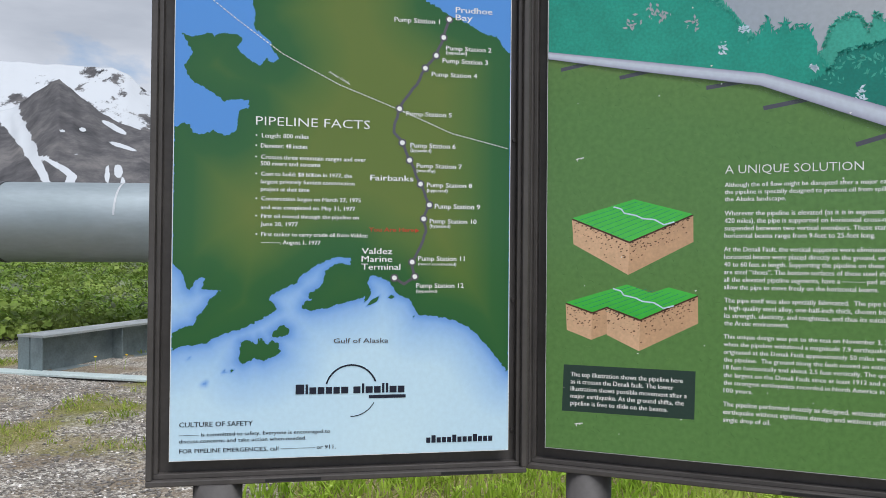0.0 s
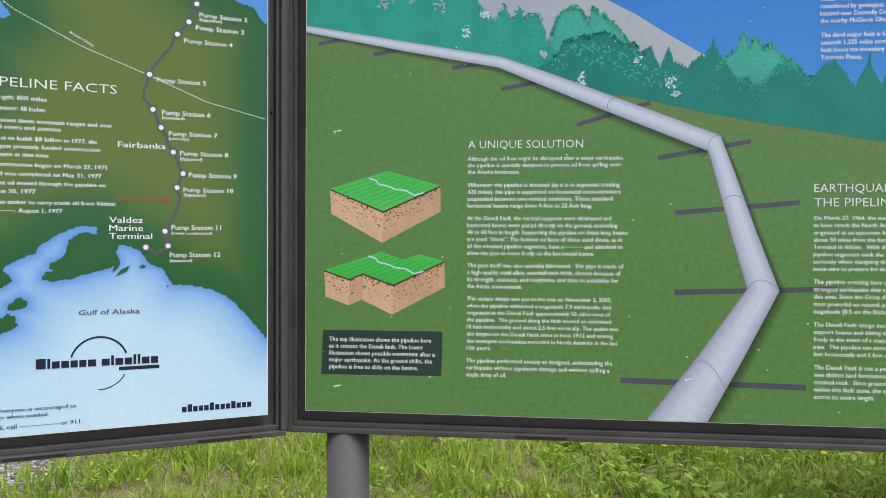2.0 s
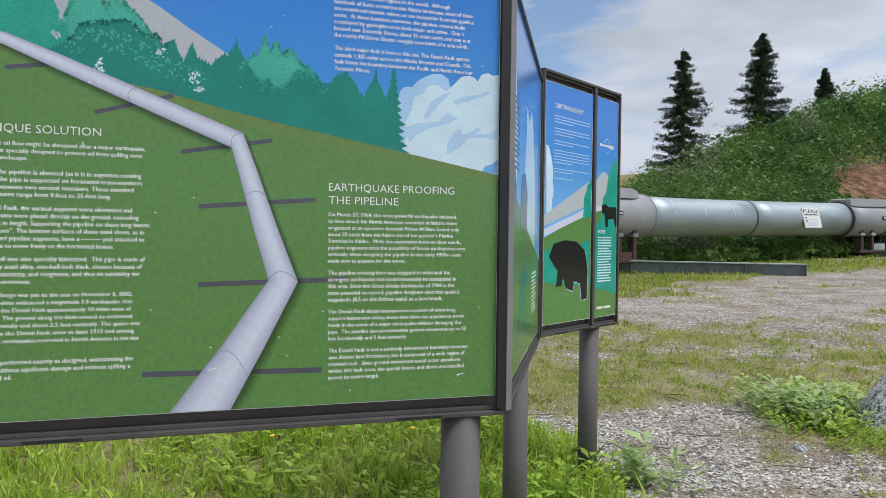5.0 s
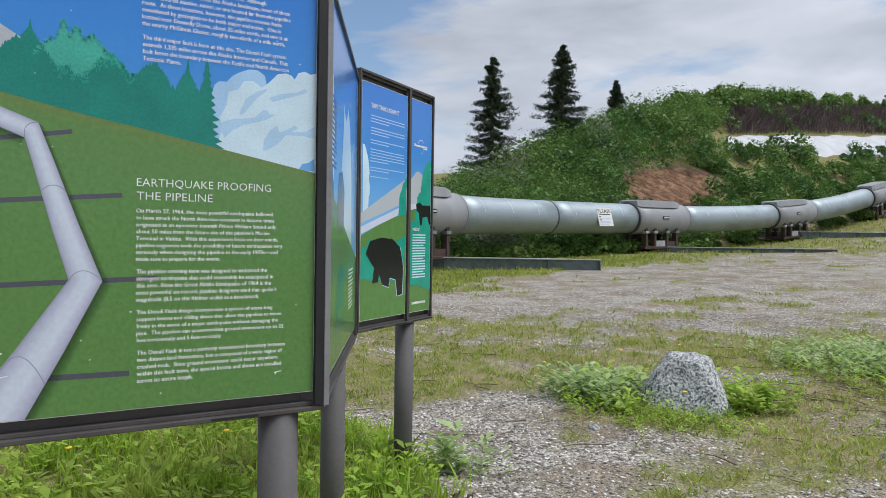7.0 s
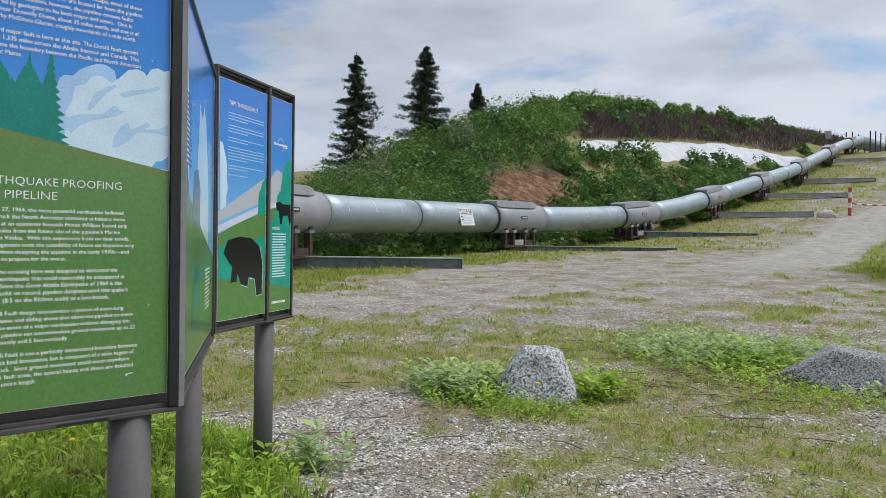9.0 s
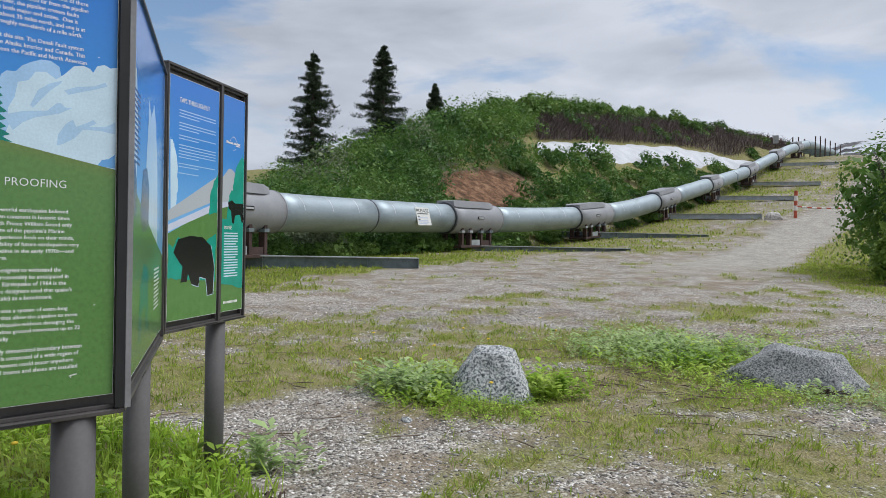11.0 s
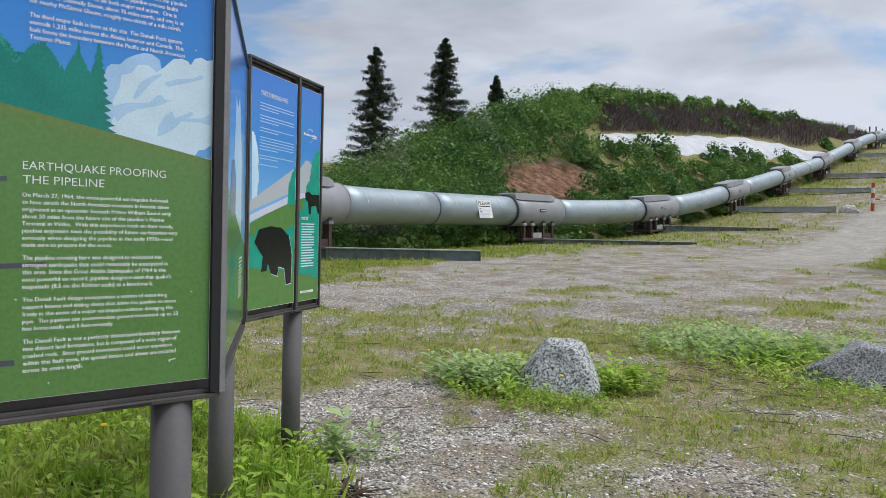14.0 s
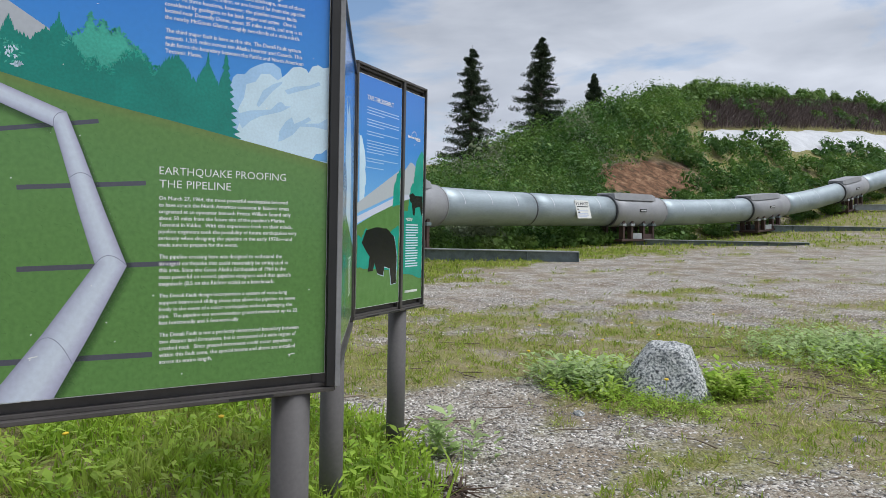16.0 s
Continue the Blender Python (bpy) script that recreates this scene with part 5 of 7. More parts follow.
# the plate that folds away, and the two narrow ones
fold_plate = plate_and_frame(A3, B3, 1.012, PLATE_H, "fold_plate", INK_SKY, (0.028, 0.03), top=0.012, label="printed panel folding away, blue sky over green slope")
W3 = (Vector(B3) - Vector(A3)).length * 100
art("grass_slope", fold_plate, [(0.1, 0.1), (W3 - 0.1, 0.1), (W3 - 0.1, 40), (W3 * 0.62, 52), (0.1, 74)], INK_HILL, 2)
rng = random.Random(9)
art("cloud", fold_plate, ragged([(0.1, 73), (30, 64), (36, 92), (28, 112), (16, 118), (8, 112), (0.1, 120)], 1.2, 5, rng), INK_CLOUD, 1.5)
art("cloud", fold_plate, ragged([(62, 56), (118, 46), (136, 40), (130, 80), (118, 104), (104, 112), (92, 104), (80, 110), (74, 90)], 1.2, 5, rng), INK_CLOUD, 1.5)
art_many("text_block", fold_plate, [[(8, 104 - k * 2.0), (44 - 5 * (k % 4 == 3), 104 - k * 2.0), (44 - 5 * (k % 4 == 3), 105 - k * 2.0), (8, 105 - k * 2.0)] for k in range(14)], INK_GREY, 3)
art_many("text_block", fold_plate, [[(118, 34 - k * 1.9), (148 - 6 * (k % 3 == 2), 34 - k * 1.9), (148 - 6 * (k % 3 == 2), 35 - k * 1.9), (118, 35 - k * 1.9)] for k in range(11)], INK_WHITE, 3)
art("dark_shape", fold_plate, [(14, 72), (20, 80), (28, 78), (34, 70), (32, 58), (22, 60), (16, 62)], INK_GREY, 3)
art("dark_shape", fold_plate, [(50, 62), (58, 78), (74, 80), (86, 72), (84, 56), (66, 52), (54, 54)], INK_GREY, 3)
art("dark_shape", fold_plate, [(48, 8), (52, 30), (66, 40), (86, 36), (88, 10), (80, 8), (76, 22), (60, 20), (56, 8)], INK_TREE_C, 3)

story_plate = plate_and_frame(A4, B4, 1.035, PLATE_H, "story_plate", INK_HILL, (0.03, 0.024), label="narrow printed panel, blue sky, grey mountain and dark shape")
end_plate = plate_and_frame(A5, B5, 1.035, PLATE_H, "end_plate", INK_HILL, (0.03, 0.02), label="narrowest printed panel with white mark and green text block")
W4, W5 = (Vector(B4) - Vector(A4)).length * 100, (Vector(B5) - Vector(A5)).length * 100


def shifted(pts, dx, w):
    return [(min(max(x - dx, 0.1), w - 0.1), z - 5.0) for x, z in pts]


D4, D5 = 3.2, 64.8
art("sky", story_plate, [(0.1, 50), (W4 - 0.1, 68), (W4 - 0.1, 139.9), (0.1, 139.9)], INK_SKY, 1)
art("mountain", story_plate, [(0.1, 57), (0.1, 63), (W4 - 0.1, 87), (W4 - 0.1, 72)], INK_PEAK, 2)
art("cloud", story_plate, ragged(shifted(SIGN4_CLOUD, D4, W4), 0.6, 5, rng), INK_CLOUD, 1.5)
art("drawn_pipe", story_plate, [(0.1, 51), (W4 - 0.1, 66), (W4 - 0.1, 70.5), (0.1, 55)], INK_PIPE_L, 2.6)
art("drawn_forest", story_plate, ragged(shifted(SIGN4_TREES, D4, W4), 0.9, 6, rng), INK_TREE_B, 3)
art("drawn_forest", story_plate, ragged([(45, 62), (46, 74), (50, 82), (W4 - 0.2, 88), (W4 - 0.2, 64)], 0.6, 5, rng), INK_TREE_B, 3)
art("dark_shape", story_plate, ragged(shifted(DARK_BODY, D4, W4), 0.25, 3, rng), INK_BLACK, 4.4)
art("pale_outline", story_plate, stroke(shifted(DARK_BODY[4:12], D4, W4), 0.5), INK_CLOUD, 4)
words("heading", story_plate, "TAPS THROUGHPUT", 9.9, 125.8, 34, 0, 3.0, INK_WHITE)
bars = []
z = 121.0
for block in (3, 3, 2, 5, 2, 1):
    for k in range(block):
        bars.append([(9.9, z), (9.9 + (42 if k < block - 1 else 22), z), (9.9 + (42 if k < block - 1 else 22), z + 0.55), (9.9, z + 0.55)])
        z -= 1.75
    z -= 2.0
art_many("text_block", story_plate, bars, INK_CLOUD_S, 4)
art("sky", end_plate, [(0.1, 70), (W5 - 0.1, 70), (W5 - 0.1, 139.9), (0.1, 139.9)], INK_SKY, 1)
art("mountain", end_plate, [(0.1, 68), (0.1, 87), (8, 93), (12, 93), (W5 - 0.1, 85), (W5 - 0.1, 68)], INK_PEAK, 2)
art("drawn_forest", end_plate, ragged([(6, 60), (9, 76), (14, 80), (17, 92), (21, 98), (W5 - 3, 104), (W5 - 0.2, 98), (W5 - 0.2, 14), (0.2, 18), (0.2, 60)], 0.8, 6, rng), INK_TREE_B, 3)
art("drawn_pipe", end_plate, [(0.1, 67), (11, 69), (11, 71.5), (0.1, 71)], INK_PIPE_L, 3.5)
art("dark_shape", end_plate, ragged(shifted(DARK_BODY_B, D5, W5), 0.15, 3, rng), INK_BLACK, 4.4)
words("heading", end_plate, "MOOSE", 3.2, 53.5, 9.5, 0, 2.4, INK_WHITE)
art_many("text_block", end_plate, [[(3.2, 50.5 - k * 1.75), (22 - 3 * (k % 5 == 4), 50.5 - k * 1.75), (22 - 3 * (k % 5 == 4), 51.3 - k * 1.75), (3.2, 51.3 - k * 1.75)] for k in range(17)], INK_CLOUD, 4)
art_many("address_line", end_plate, [[(3.2 + k * 1.6, 5.0), (4.4 + k * 1.6, 5.0), (4.4 + k * 1.6, 6.6), (3.2 + k * 1.6, 6.6)] for k in range(12)], INK_WHITE, 4)
company_mark(end_plate, 4.0, 109.5, 0.72, INK_WHITE)

# posts
for x, y, top, rad in ((-0.615, 2.075, 0.947, 0.066), (0.437, 2.225, 0.944, 0.066), (2.14, 1.61, 0.944, 0.066), (3.17, 2.425, 0.946, 0.062), (4.27, 2.905, 0.969, 0.062)):
    bm = bmesh.new()
    tube(bm, [((x, y, land_at(x, y) - 0.3), (0, 0, 1), rad), ((x, y, top), (0, 0, 1), rad)], 28)
    post = child_at(part("post", bm, POST_M, board), Matrix.Identity(4))
    post.data.polygons.foreach_set("use_smooth", [True] * 28 + [False] * 2)
# added strip at the fold: the rail's lit edge, its light painted as paler grey
LIT_RAIL_M = material("lit_rail_grey", [(0.2, 0.2, 0.205), (0.27, 0.27, 0.275)], scale=5, rough=0.45, fine=0.08)
bm = bmesh.new()
box(bm, (2.0595, -0.0185, -0.05), (2.080, -0.0105, PLATE_H + 0.05), bevel=0.002)
child_at(part("edge_trim", bm, LIT_RAIL_M, board, "rail edge in paler grey for the light on it"), plate_pose(A2, B2, 1.010))
# cover strips where the frames meet
for x, y in ((0.244, 2.212), (2.247, 1.537), (3.602, 2.712)):
    bm = bmesh.new()
    tube(bm, [((x, y, 0.96), (0, 0, 1), 0.012), ((x, y, 2.46), (0, 0, 1), 0.012)], 12)
    child_at(part("hinge_strip", bm, FRAME_M, board), Matrix.Identity(4))


# ---- the pipeline on its sliding shoes ----
def pipe_point(x):
    return Vector((x, float(np.interp(x, SX, SY)), float(np.interp(x, SX, SZ))))


# rounded bends: the corner points, smoothed
SX = np.linspace(-60, 255, 631)
SY, SZ = np.interp(SX, PX, PY), np.interp(SX, PX, PZ)
for _ in range(2):
    k = np.ones(9) / 9
    SY = np.convolve(np.pad(SY, 4, mode="edge"), k, "valid")
    SZ = np.convolve(np.pad(SZ, 4, mode="edge"), k, "valid")
PIPE_R = 0.705
STATIONS_X = [-42.0, -22.0, -1.6, 19.5, 36.6, 50.8, 64.3, 79.5, 99.5, 115.5, 131.0]
pipeline = thing("pipeline", Matrix.Identity(4), "long insulated oil pipeline in dull galvanised jacket climbing the hillside", "pipeline")


def pipe_run(name, x0, x1, rad, mat, n=40, step=1.0, label=""):
    xs = np.linspace(x0, x1, max(2, int(abs(x1 - x0) / step) + 1))
    bm = bmesh.new()
    tube(bm, [(pipe_point(x), pipe_point(x + 0.2) - pipe_point(x - 0.2), rad) for x in xs], n)
    ob = part(name, bm, mat, pipeline, label)
    ob.data.polygons.foreach_set("use_smooth", [len(p.vertices) == 4 for p in ob.data.polygons])
    return ob


def pipe_frame(x):
    p, d = pipe_point(x), (pipe_point(x + 0.3) - pipe_point(x - 0.3)).normalized()
    side = Vector((0, 0, 1)).cross(d).normalized()
    up = d.cross(side)
    return Matrix(((d.x, side.x, up.x, p.x), (d.y, side.y, up.y, p.y), (d.z, side.z, up.z, p.z), (0, 0, 0, 1)))


joints = sorted([s - 2.3 for s in STATIONS_X] + [s + 2.3 for s in STATIONS_X])
edges = [-58.0] + joints + [250.0]
for a, b in zip(edges, edges[1:]):
    if b - a > 5:
        cuts = np.linspace(a, b, max(2, int((b - a) / 6.2) + 1))
        for c, d in zip(cuts, cuts[1:]):
            pipe_run("pipe_section", c, d, PIPE_R, PIPE_M)
        for c in cuts[1:-1]:
            pipe_run("joint_band", c - 0.035, c + 0.035, PIPE_R + 0.012, BAND_M, step=0.05)
        for c, d in zip(cuts, cuts[1:]):
            for f in (0.2, 0.5, 0.78):
                x = c + (d - c) * f
                if -12 < x < 60:
                    # bright strap over the upper side only
                    m = pipe_frame(x)
                    bm = bmesh.new()
                    ring = []
                    for q in range(13):
                        ang = radians(8 + 100 * q / 12)
                        for du in (-0.018, 0.018):
                            ring.append(bm.verts.new(m @ Vector((du, -(PIPE_R + 0.006) * math.cos(ang), (PIPE_R + 0.006) * math.sin(ang)))))
                    for q in range(12):
                        bm.faces.new((ring[2 * q], ring[2 * q + 1], ring[2 * q + 3], ring[2 * q + 2]))
                    part("strap", bm, STRAP_M, pipeline)
pipe_run("joint_band", -7.7, -7.63, PIPE_R + 0.012, BAND_M, step=0.05)
for s in STATIONS_X:
    pipe_run("sleeve", s - 2.3, s + 2.3, PIPE_R + 0.055, SLEEVE_M, label="wider grey sleeve over the shoe")
    pipe_run("joint_band", s - 2.36, s - 2.27, PIPE_R + 0.085, BAND_M, step=0.05)
    pipe_run("joint_band", s + 2.27, s + 2.33, PIPE_R + 0.07, SLEEVE_M, step=0.05)
    m = pipe_frame(s)
    bm = bmesh.new()
    vs = []
    for x, half, z0, z1 in ((-2.25, 0.55, 0.60, 0.86), (-1.9, 0.62, 0.55, 0.90), (1.1, 0.62, 0.55, 0.88), (1.6, 0.5, 0.6, 0.80)):
        vs.append([bm.verts.new(m @ Vector((x, y, z))) for y, z in ((-half, z0), (half, z0), (half * 0.9, z1), (-half * 0.9, z1))])
    for p, q in zip(vs, vs[1:]):
        for k in range(4):
            bm.faces.new((p[k], p[(k + 1) % 4], q[(k + 1) % 4], q[k]))
    bm.faces.new(vs[0][::-1])
    bm.faces.new(vs[-1])
    bmesh.ops.recalc_face_normals(bm, faces=bm.faces[:])
    part("top_cover", bm, SLEEVE_M, pipeline)
    bm = bmesh.new()
    box(bm, (-0.35, -PIPE_R - 0.085, -0.02), (0.25, -PIPE_R - 0.05, 0.12), m, bevel=0.01)
    part("label_box", bm, DARK_M, pipeline, "small dark label plate")
    bm = bmesh.new()
    box(bm, (-0.3, -PIPE_R - 0.09, 0.02), (0.2, -PIPE_R - 0.086, 0.08), m)
    part("label_face", bm, STRAP_M, pipeline)
    # shoe: legs, clamps, tie plates down to the beam
    foot = land_at(s, pipe_point(s).y) + 0.3 - pipe_point(s).z
    foot = max(min(foot, -1.05), -1.45)
    if s == 19.5:
        foot = 0.9 - pipe_point(s).z
    for x in (-1.5, -0.75, 0.35, 1.25):
        for y in (-0.48, 0.48):
            bm = bmesh.new()
            box(bm, (x - 0.09, y - 0.12, foot), (x + 0.09, y + 0.12, -0.42), m, bevel=0.015)
            part("shoe_leg", bm, RUST_M, pipeline)
            bm = bmesh.new()
            box(bm, (x - 0.15, y - 0.16, -0.72), (x + 0.15, y + 0.16, -0.60), m, bevel=0.015)
            part("clamp", bm, FLANGE_M if x < 0 else BEAM_M, pipeline)
    bm = bmesh.new()
    box(bm, (-1.7, -0.62, foot - 0.12), (1.45, 0.62, foot), m, bevel=0.02)
    part("slide_plate", bm, RUST_M, pipeline)
    bm = bmesh.new()
    box(bm, (-0.72, -0.56, foot), (0.2, -0.52, foot + 0.28), m)
    part("tie_plate", bm, FLANGE_M, pipeline)
    bm = bmesh.new()
    box(bm, (0.44, -0.56, foot), (1.16, -0.52, foot + 0.24), m)
    part("tie_plate", bm, RUST_M, pipeline)


# ---- the long ground beams ----
def ground_beam(p, q, z0, z1, h, wide, body, label):
    """A rolled H-section lying from p to q (plan), its lower edge at z0 and z1."""
    a, b = Vector((*p, z0)), Vector((*q, z1))
    d = (b - a).normalized()
    s = Vector((0, 0, 1)).cross(d).normalized()
    u = d.cross(s)
    m = Matrix(((d.x, s.x, u.x, a.x), (d.y, s.y, u.y, a.y), (d.z, s.z, u.z, a.z), (0, 0, 0, 1)))
    L = (b - a).length
    t = thing("support_beam", m, label, "steel beam", "beams under the pipeline")
    # top flange always in the pale grey, whatever the body's colour
    bm = bmesh.new()
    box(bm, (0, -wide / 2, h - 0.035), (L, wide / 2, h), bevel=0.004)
    part("top_flange", bm, FLANGE_M, t, "pale grey top flange")
    bm = bmesh.new()
    box(bm, (0.02, -0.02, 0.035), (L - 0.02, 0.02, h - 0.035))
    part("web", bm, body, t)
    bm = bmesh.new()
    box(bm, (0, -wide / 2, 0.0), (L, wide / 2, 0.035), bevel=0.004)
    part("bottom_flange", bm, body, t)
    for x in (0.0, L - 0.02) + tuple(L * k / 6 for k in range(1, 6)):
        for y0, y1 in ((-wide / 2 + 0.02, -0.02), (0.02, wide / 2 - 0.02)):
            bm = bmesh.new()
            box(bm, (x, y0, 0.035), (x + 0.02, y1, h - 0.035))
            part("stiffener", bm, body, t)
    return t


ground_beam((-5.5, 10.02), (-2.6, 18.2), -0.04, 0.08, 0.54, 0.46, BEAM_M, "heavy dark steel H-beam lying on gravel under the pipeline")
ground_beam((23.75, 11.1), (17.6, 19.6), 0.42, 0.42, 0.45, 0.45, BEAM_M, "long dark steel beam with pale top flange on gravel")
for x0, y0, x1, y1, rise in ((42.6, 7.4, 34.3, 17.2, -0.3), (55.6, 4.4, 48.3, 15.6, -0.28), (64.6, 1.2, 64.1, 11.6, 0.02), (81.6, -1.2, 78.9, 9.0, 0.02), (99.8, -4.2, 99.4, 7.0, 0.0), (117.5, -7.0, 115.0, 4.0, -0.1)):
    mid = (land_at(x0, y0), max(land_at(x1, y1) - 0.3, land_at(x0, y0)) if x0 < 60 else pipe_point(x1).z - 1.75)
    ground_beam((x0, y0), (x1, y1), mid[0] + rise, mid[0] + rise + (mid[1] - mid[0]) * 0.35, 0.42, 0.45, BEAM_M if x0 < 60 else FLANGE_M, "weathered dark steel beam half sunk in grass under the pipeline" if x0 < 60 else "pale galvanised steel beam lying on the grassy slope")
bm = bmesh.new()
box(bm, (-1.6, -0.14, -0.01), (1.9, 0.14, 0.022), bevel=0.006)
sheet = part("base_sheet", bm, SHEET_M)
sheet.matrix_basis = pose(-4.75, 9.72, 0.012, 0, 0, -14)
tagged(sheet, "pale bluish metal sheet strip lying on gravel beside the beam", "metal sheet")

# ---- notice strapped to the pipe ----
NOTICE_M = ink("notice_white", (0.72, 0.72, 0.68), 0.06)
m = pipe_frame(31.45) @ pose(0, -PIPE_R - 0.005, 0.04, -14, 0, 0)
notice = thing("notice_sign", m, "white printed notice fixed to the side of the pipeline", "notice")
bm = bmesh.new()
box(bm, (-0.55, -0.012, -0.42), (0.55, 0.012, 0.42), bevel=0.004)
part("sheet", bm, NOTICE_M, notice)
ob = words("lettering", notice, "PLEASE", -49, 19, 98, 0, 17, INK_BLACK, layer=1)
ob.matrix_basis = pose(0, -0.014, 0)
for k, (w, z, mat) in enumerate(((66, 10, INK_BLACK), (10, -2, INK_BLACK), (60, -9, INK_PIPE), (12, -16, INK_BLACK), (58, -22, INK_PIPE), (62, -29, INK_PIPE), (50, -36, INK_PIPE))):
    bar = art("text_bar", notice, [(-46, z), (-46 + w * 1.35, z), (-46 + w * 1.35, z + 4.2), (-46, z + 4.2)], mat, 1)
    bar.matrix_basis = pose(0, -0.014, 0)

# ---- things up the slope: barrier, boulder, marker, support bents ----
RED_M = material("barrier_red", [(0.36, 0.06, 0.03), (0.5, 0.1, 0.05)], rough=0.6, fine=0.15)
WHITE_M = material("barrier_white", [(0.62, 0.6, 0.57), (0.75, 0.73, 0.7)], rough=0.6, fine=0.1)
bx, by = 65.7, -1.2
bz = land_at(bx, by)
barrier = thing("road_barrier", Matrix.Translation((bx, by, bz)), "red and white striped barrier post with striped chain across track", "barrier")
for k in range(6):
    bm = bmesh.new()
    tube(bm, [((0, 0, -0.2 + k * 0.39), (0, 0, 1), 0.13), ((0, 0, -0.2 + (k + 1) * 0.39), (0, 0, 1), 0.13)], 12)
    part("post_stripe", bm, WHITE_M if k in (2, 4) else RED_M, barrier)
side = Vector((0.40, -0.91, 0)).normalized()
for k in range(12):
    bm = bmesh.new()
    a, b = side * (0.12 + k * 0.38), side * (0.12 + (k + 1) * 0.38)
    sag = lambda v: Vector((v.x, v.y, 0.92 - 0.12 * math.sin(math.pi * v.length / 4.7)))
    tube(bm, [(sag(a), side, 0.055), (sag(b), side, 0.055)], 8)
    part("chain_stripe", bm, (RED_M, WHITE_M)[k % 2], barrier)
MARK_M = material("marker_grey", [(0.3, 0.3, 0.3), (0.42, 0.42, 0.42)], rough=0.6)
mx, my = 133.0, 1.2
marker = thing("marker_sign", Matrix.Translation((mx, my, land_at(mx, my))), "small grey marker board on a post beside the pipeline", "sign")
bm = bmesh.new()
tube(bm, [((0, 0, -0.3), (0, 0, 1), 0.06), ((0, 0, 2.0), (0, 0, 1), 0.06)], 8)
part("post", bm, RUST_M, marker)
bm = bmesh.new()
box(bm, (-0.07, -0.42, 1.6), (-0.03, 0.42, 2.9), bevel=0.01)
part("board", bm, MARK_M, marker)
for x in (138, 144, 151, 159, 168, 178):
    p = pipe_point(x)
    g = land_at(x, p.y)
    bent = thing("pipe_support", Matrix.Translation((x, p.y, g)), "pair of rusty steel posts carrying the pipeline", "pipe support", "supports on the hilltop")
    for s in (-1.7, 1.7):
        bm = bmesh.new()
        tube(bm, [((0, s, -0.5), (0, 0, 1), 0.1), ((0, s, p.z - g + 1.4), (0, 0, 1), 0.1)], 10)
        part("post", bm, RUST_M, bent)
    bm = bmesh.new()
    box(bm, (-0.2, -1.6, p.z - g - 1.3), (0.2, 1.6, p.z - g - 0.72))
    part("cross_beam", bm, BEAM_M, bent)


# ---- rocks ----
def rock_material(name, tones, scale):
    return material(name, tones, scale=scale, rough=0.88, bump=0.7, bump_scale=scale * 2.2, low=0.34, high=0.64, detail=15, fine=0.75, dist=0.012)


GRANITE_M = rock_material("lichened_granite", [(0.035, 0.04, 0.042), (0.2, 0.215, 0.22), (0.46, 0.47, 0.465), (0.6, 0.605, 0.59)], 48)
GRANITE_P = rock_material("dark_lichened_granite", [(0.05, 0.054, 0.056), (0.15, 0.16, 0.163), (0.31, 0.315, 0.315), (0.44, 0.44, 0.425)], 58)
PALE_M = rock_material("pale_stone", [(0.22, 0.2, 0.18), (0.42, 0.39, 0.36), (0.56, 0.53, 0.5)], 9)


def boulder(name, at, planes, reach, seed, mat, label, bearing=0.0, sub=5):
    """A weathered block: a ball worn down to flat faces (right, away, up, distance; metres), then pitted."""
    bm = bmesh.new()
    bmesh.ops.create_icosphere(bm, subdivisions=sub, radius=1.0)
    cuts = [(Vector(p[:3]).normalized(), p[3]) for p in planes]
    for v in bm.verts:
        v.co = Vector((v.co.x * reach[0], v.co.y * reach[1], v.co.z * reach[2]))
        for _ in range(4):
            for n, d in cuts:
                over = v.co.dot(n) - d
                if over > 0:
                    v.co -= n * over * 0.94
        p = v.co / max(reach)
        n1 = noise.noise(p * 2.1 + Vector((seed, 0, 0)))
        n2 = noise.noise(p * 7.0 + Vector((0, seed, 0)))
        n3 = noise.noise(p * 19.0 + Vector((0, 0, seed)))
        v.co *= 1 + 0.09 * n1 + 0.045 * n2 + 0.018 * n3
    ob = part(name, bm, mat, smooth=True)
    z = land_at(at[0], at[1])
    ob.matrix_basis = Matrix.Translation((at[0], at[1], z + at[2])) @ pose(0, 0, 0, 0, 0, bearing)
    return tagged(ob, label, "rock")


boulder("boulder", (7.22, 2.09, -0.05), [(-0.88, 0, 0.475, 0.4), (0.89, 0, 0.45, 0.4), (0.08, -0.16, 1, 0.48), (0, -0.92, 0.38, 0.31), (0, 0.9, 0.4, 0.33), (-0.7, -0.6, 0.4, 0.41), (0.7, -0.62, 0.3, 0.41), (-0.62, -0.2, 0.76, 0.455), (0.68, -0.2, 0.7, 0.44), (0.3, -0.7, 0.65, 0.42)], (0.66, 0.55, 0.65), 3, GRANITE_M, "pale grey granite boulder with dark lichen standing in grass", -69.8)
boulder("boulder", (9.28, -0.62, -0.05), [(-0.55, 0, 0.83, 0.5), (0.12, 0, 1, 0.43), (0.8, 0, 0.6, 0.57), (0, -0.85, 0.5, 0.42), (-0.2, -0.95, -0.1, 0.46), (0, 0.9, 0.4, 0.5), (-0.75, -0.6, 0.3, 0.66), (0.75, -0.6, 0.25, 0.64), (0.4, -0.5, 0.75, 0.5)], (0.83, 0.62, 0.6), 11, GRANITE_P, "long low granite boulder, dark above and pale below", -91.5)
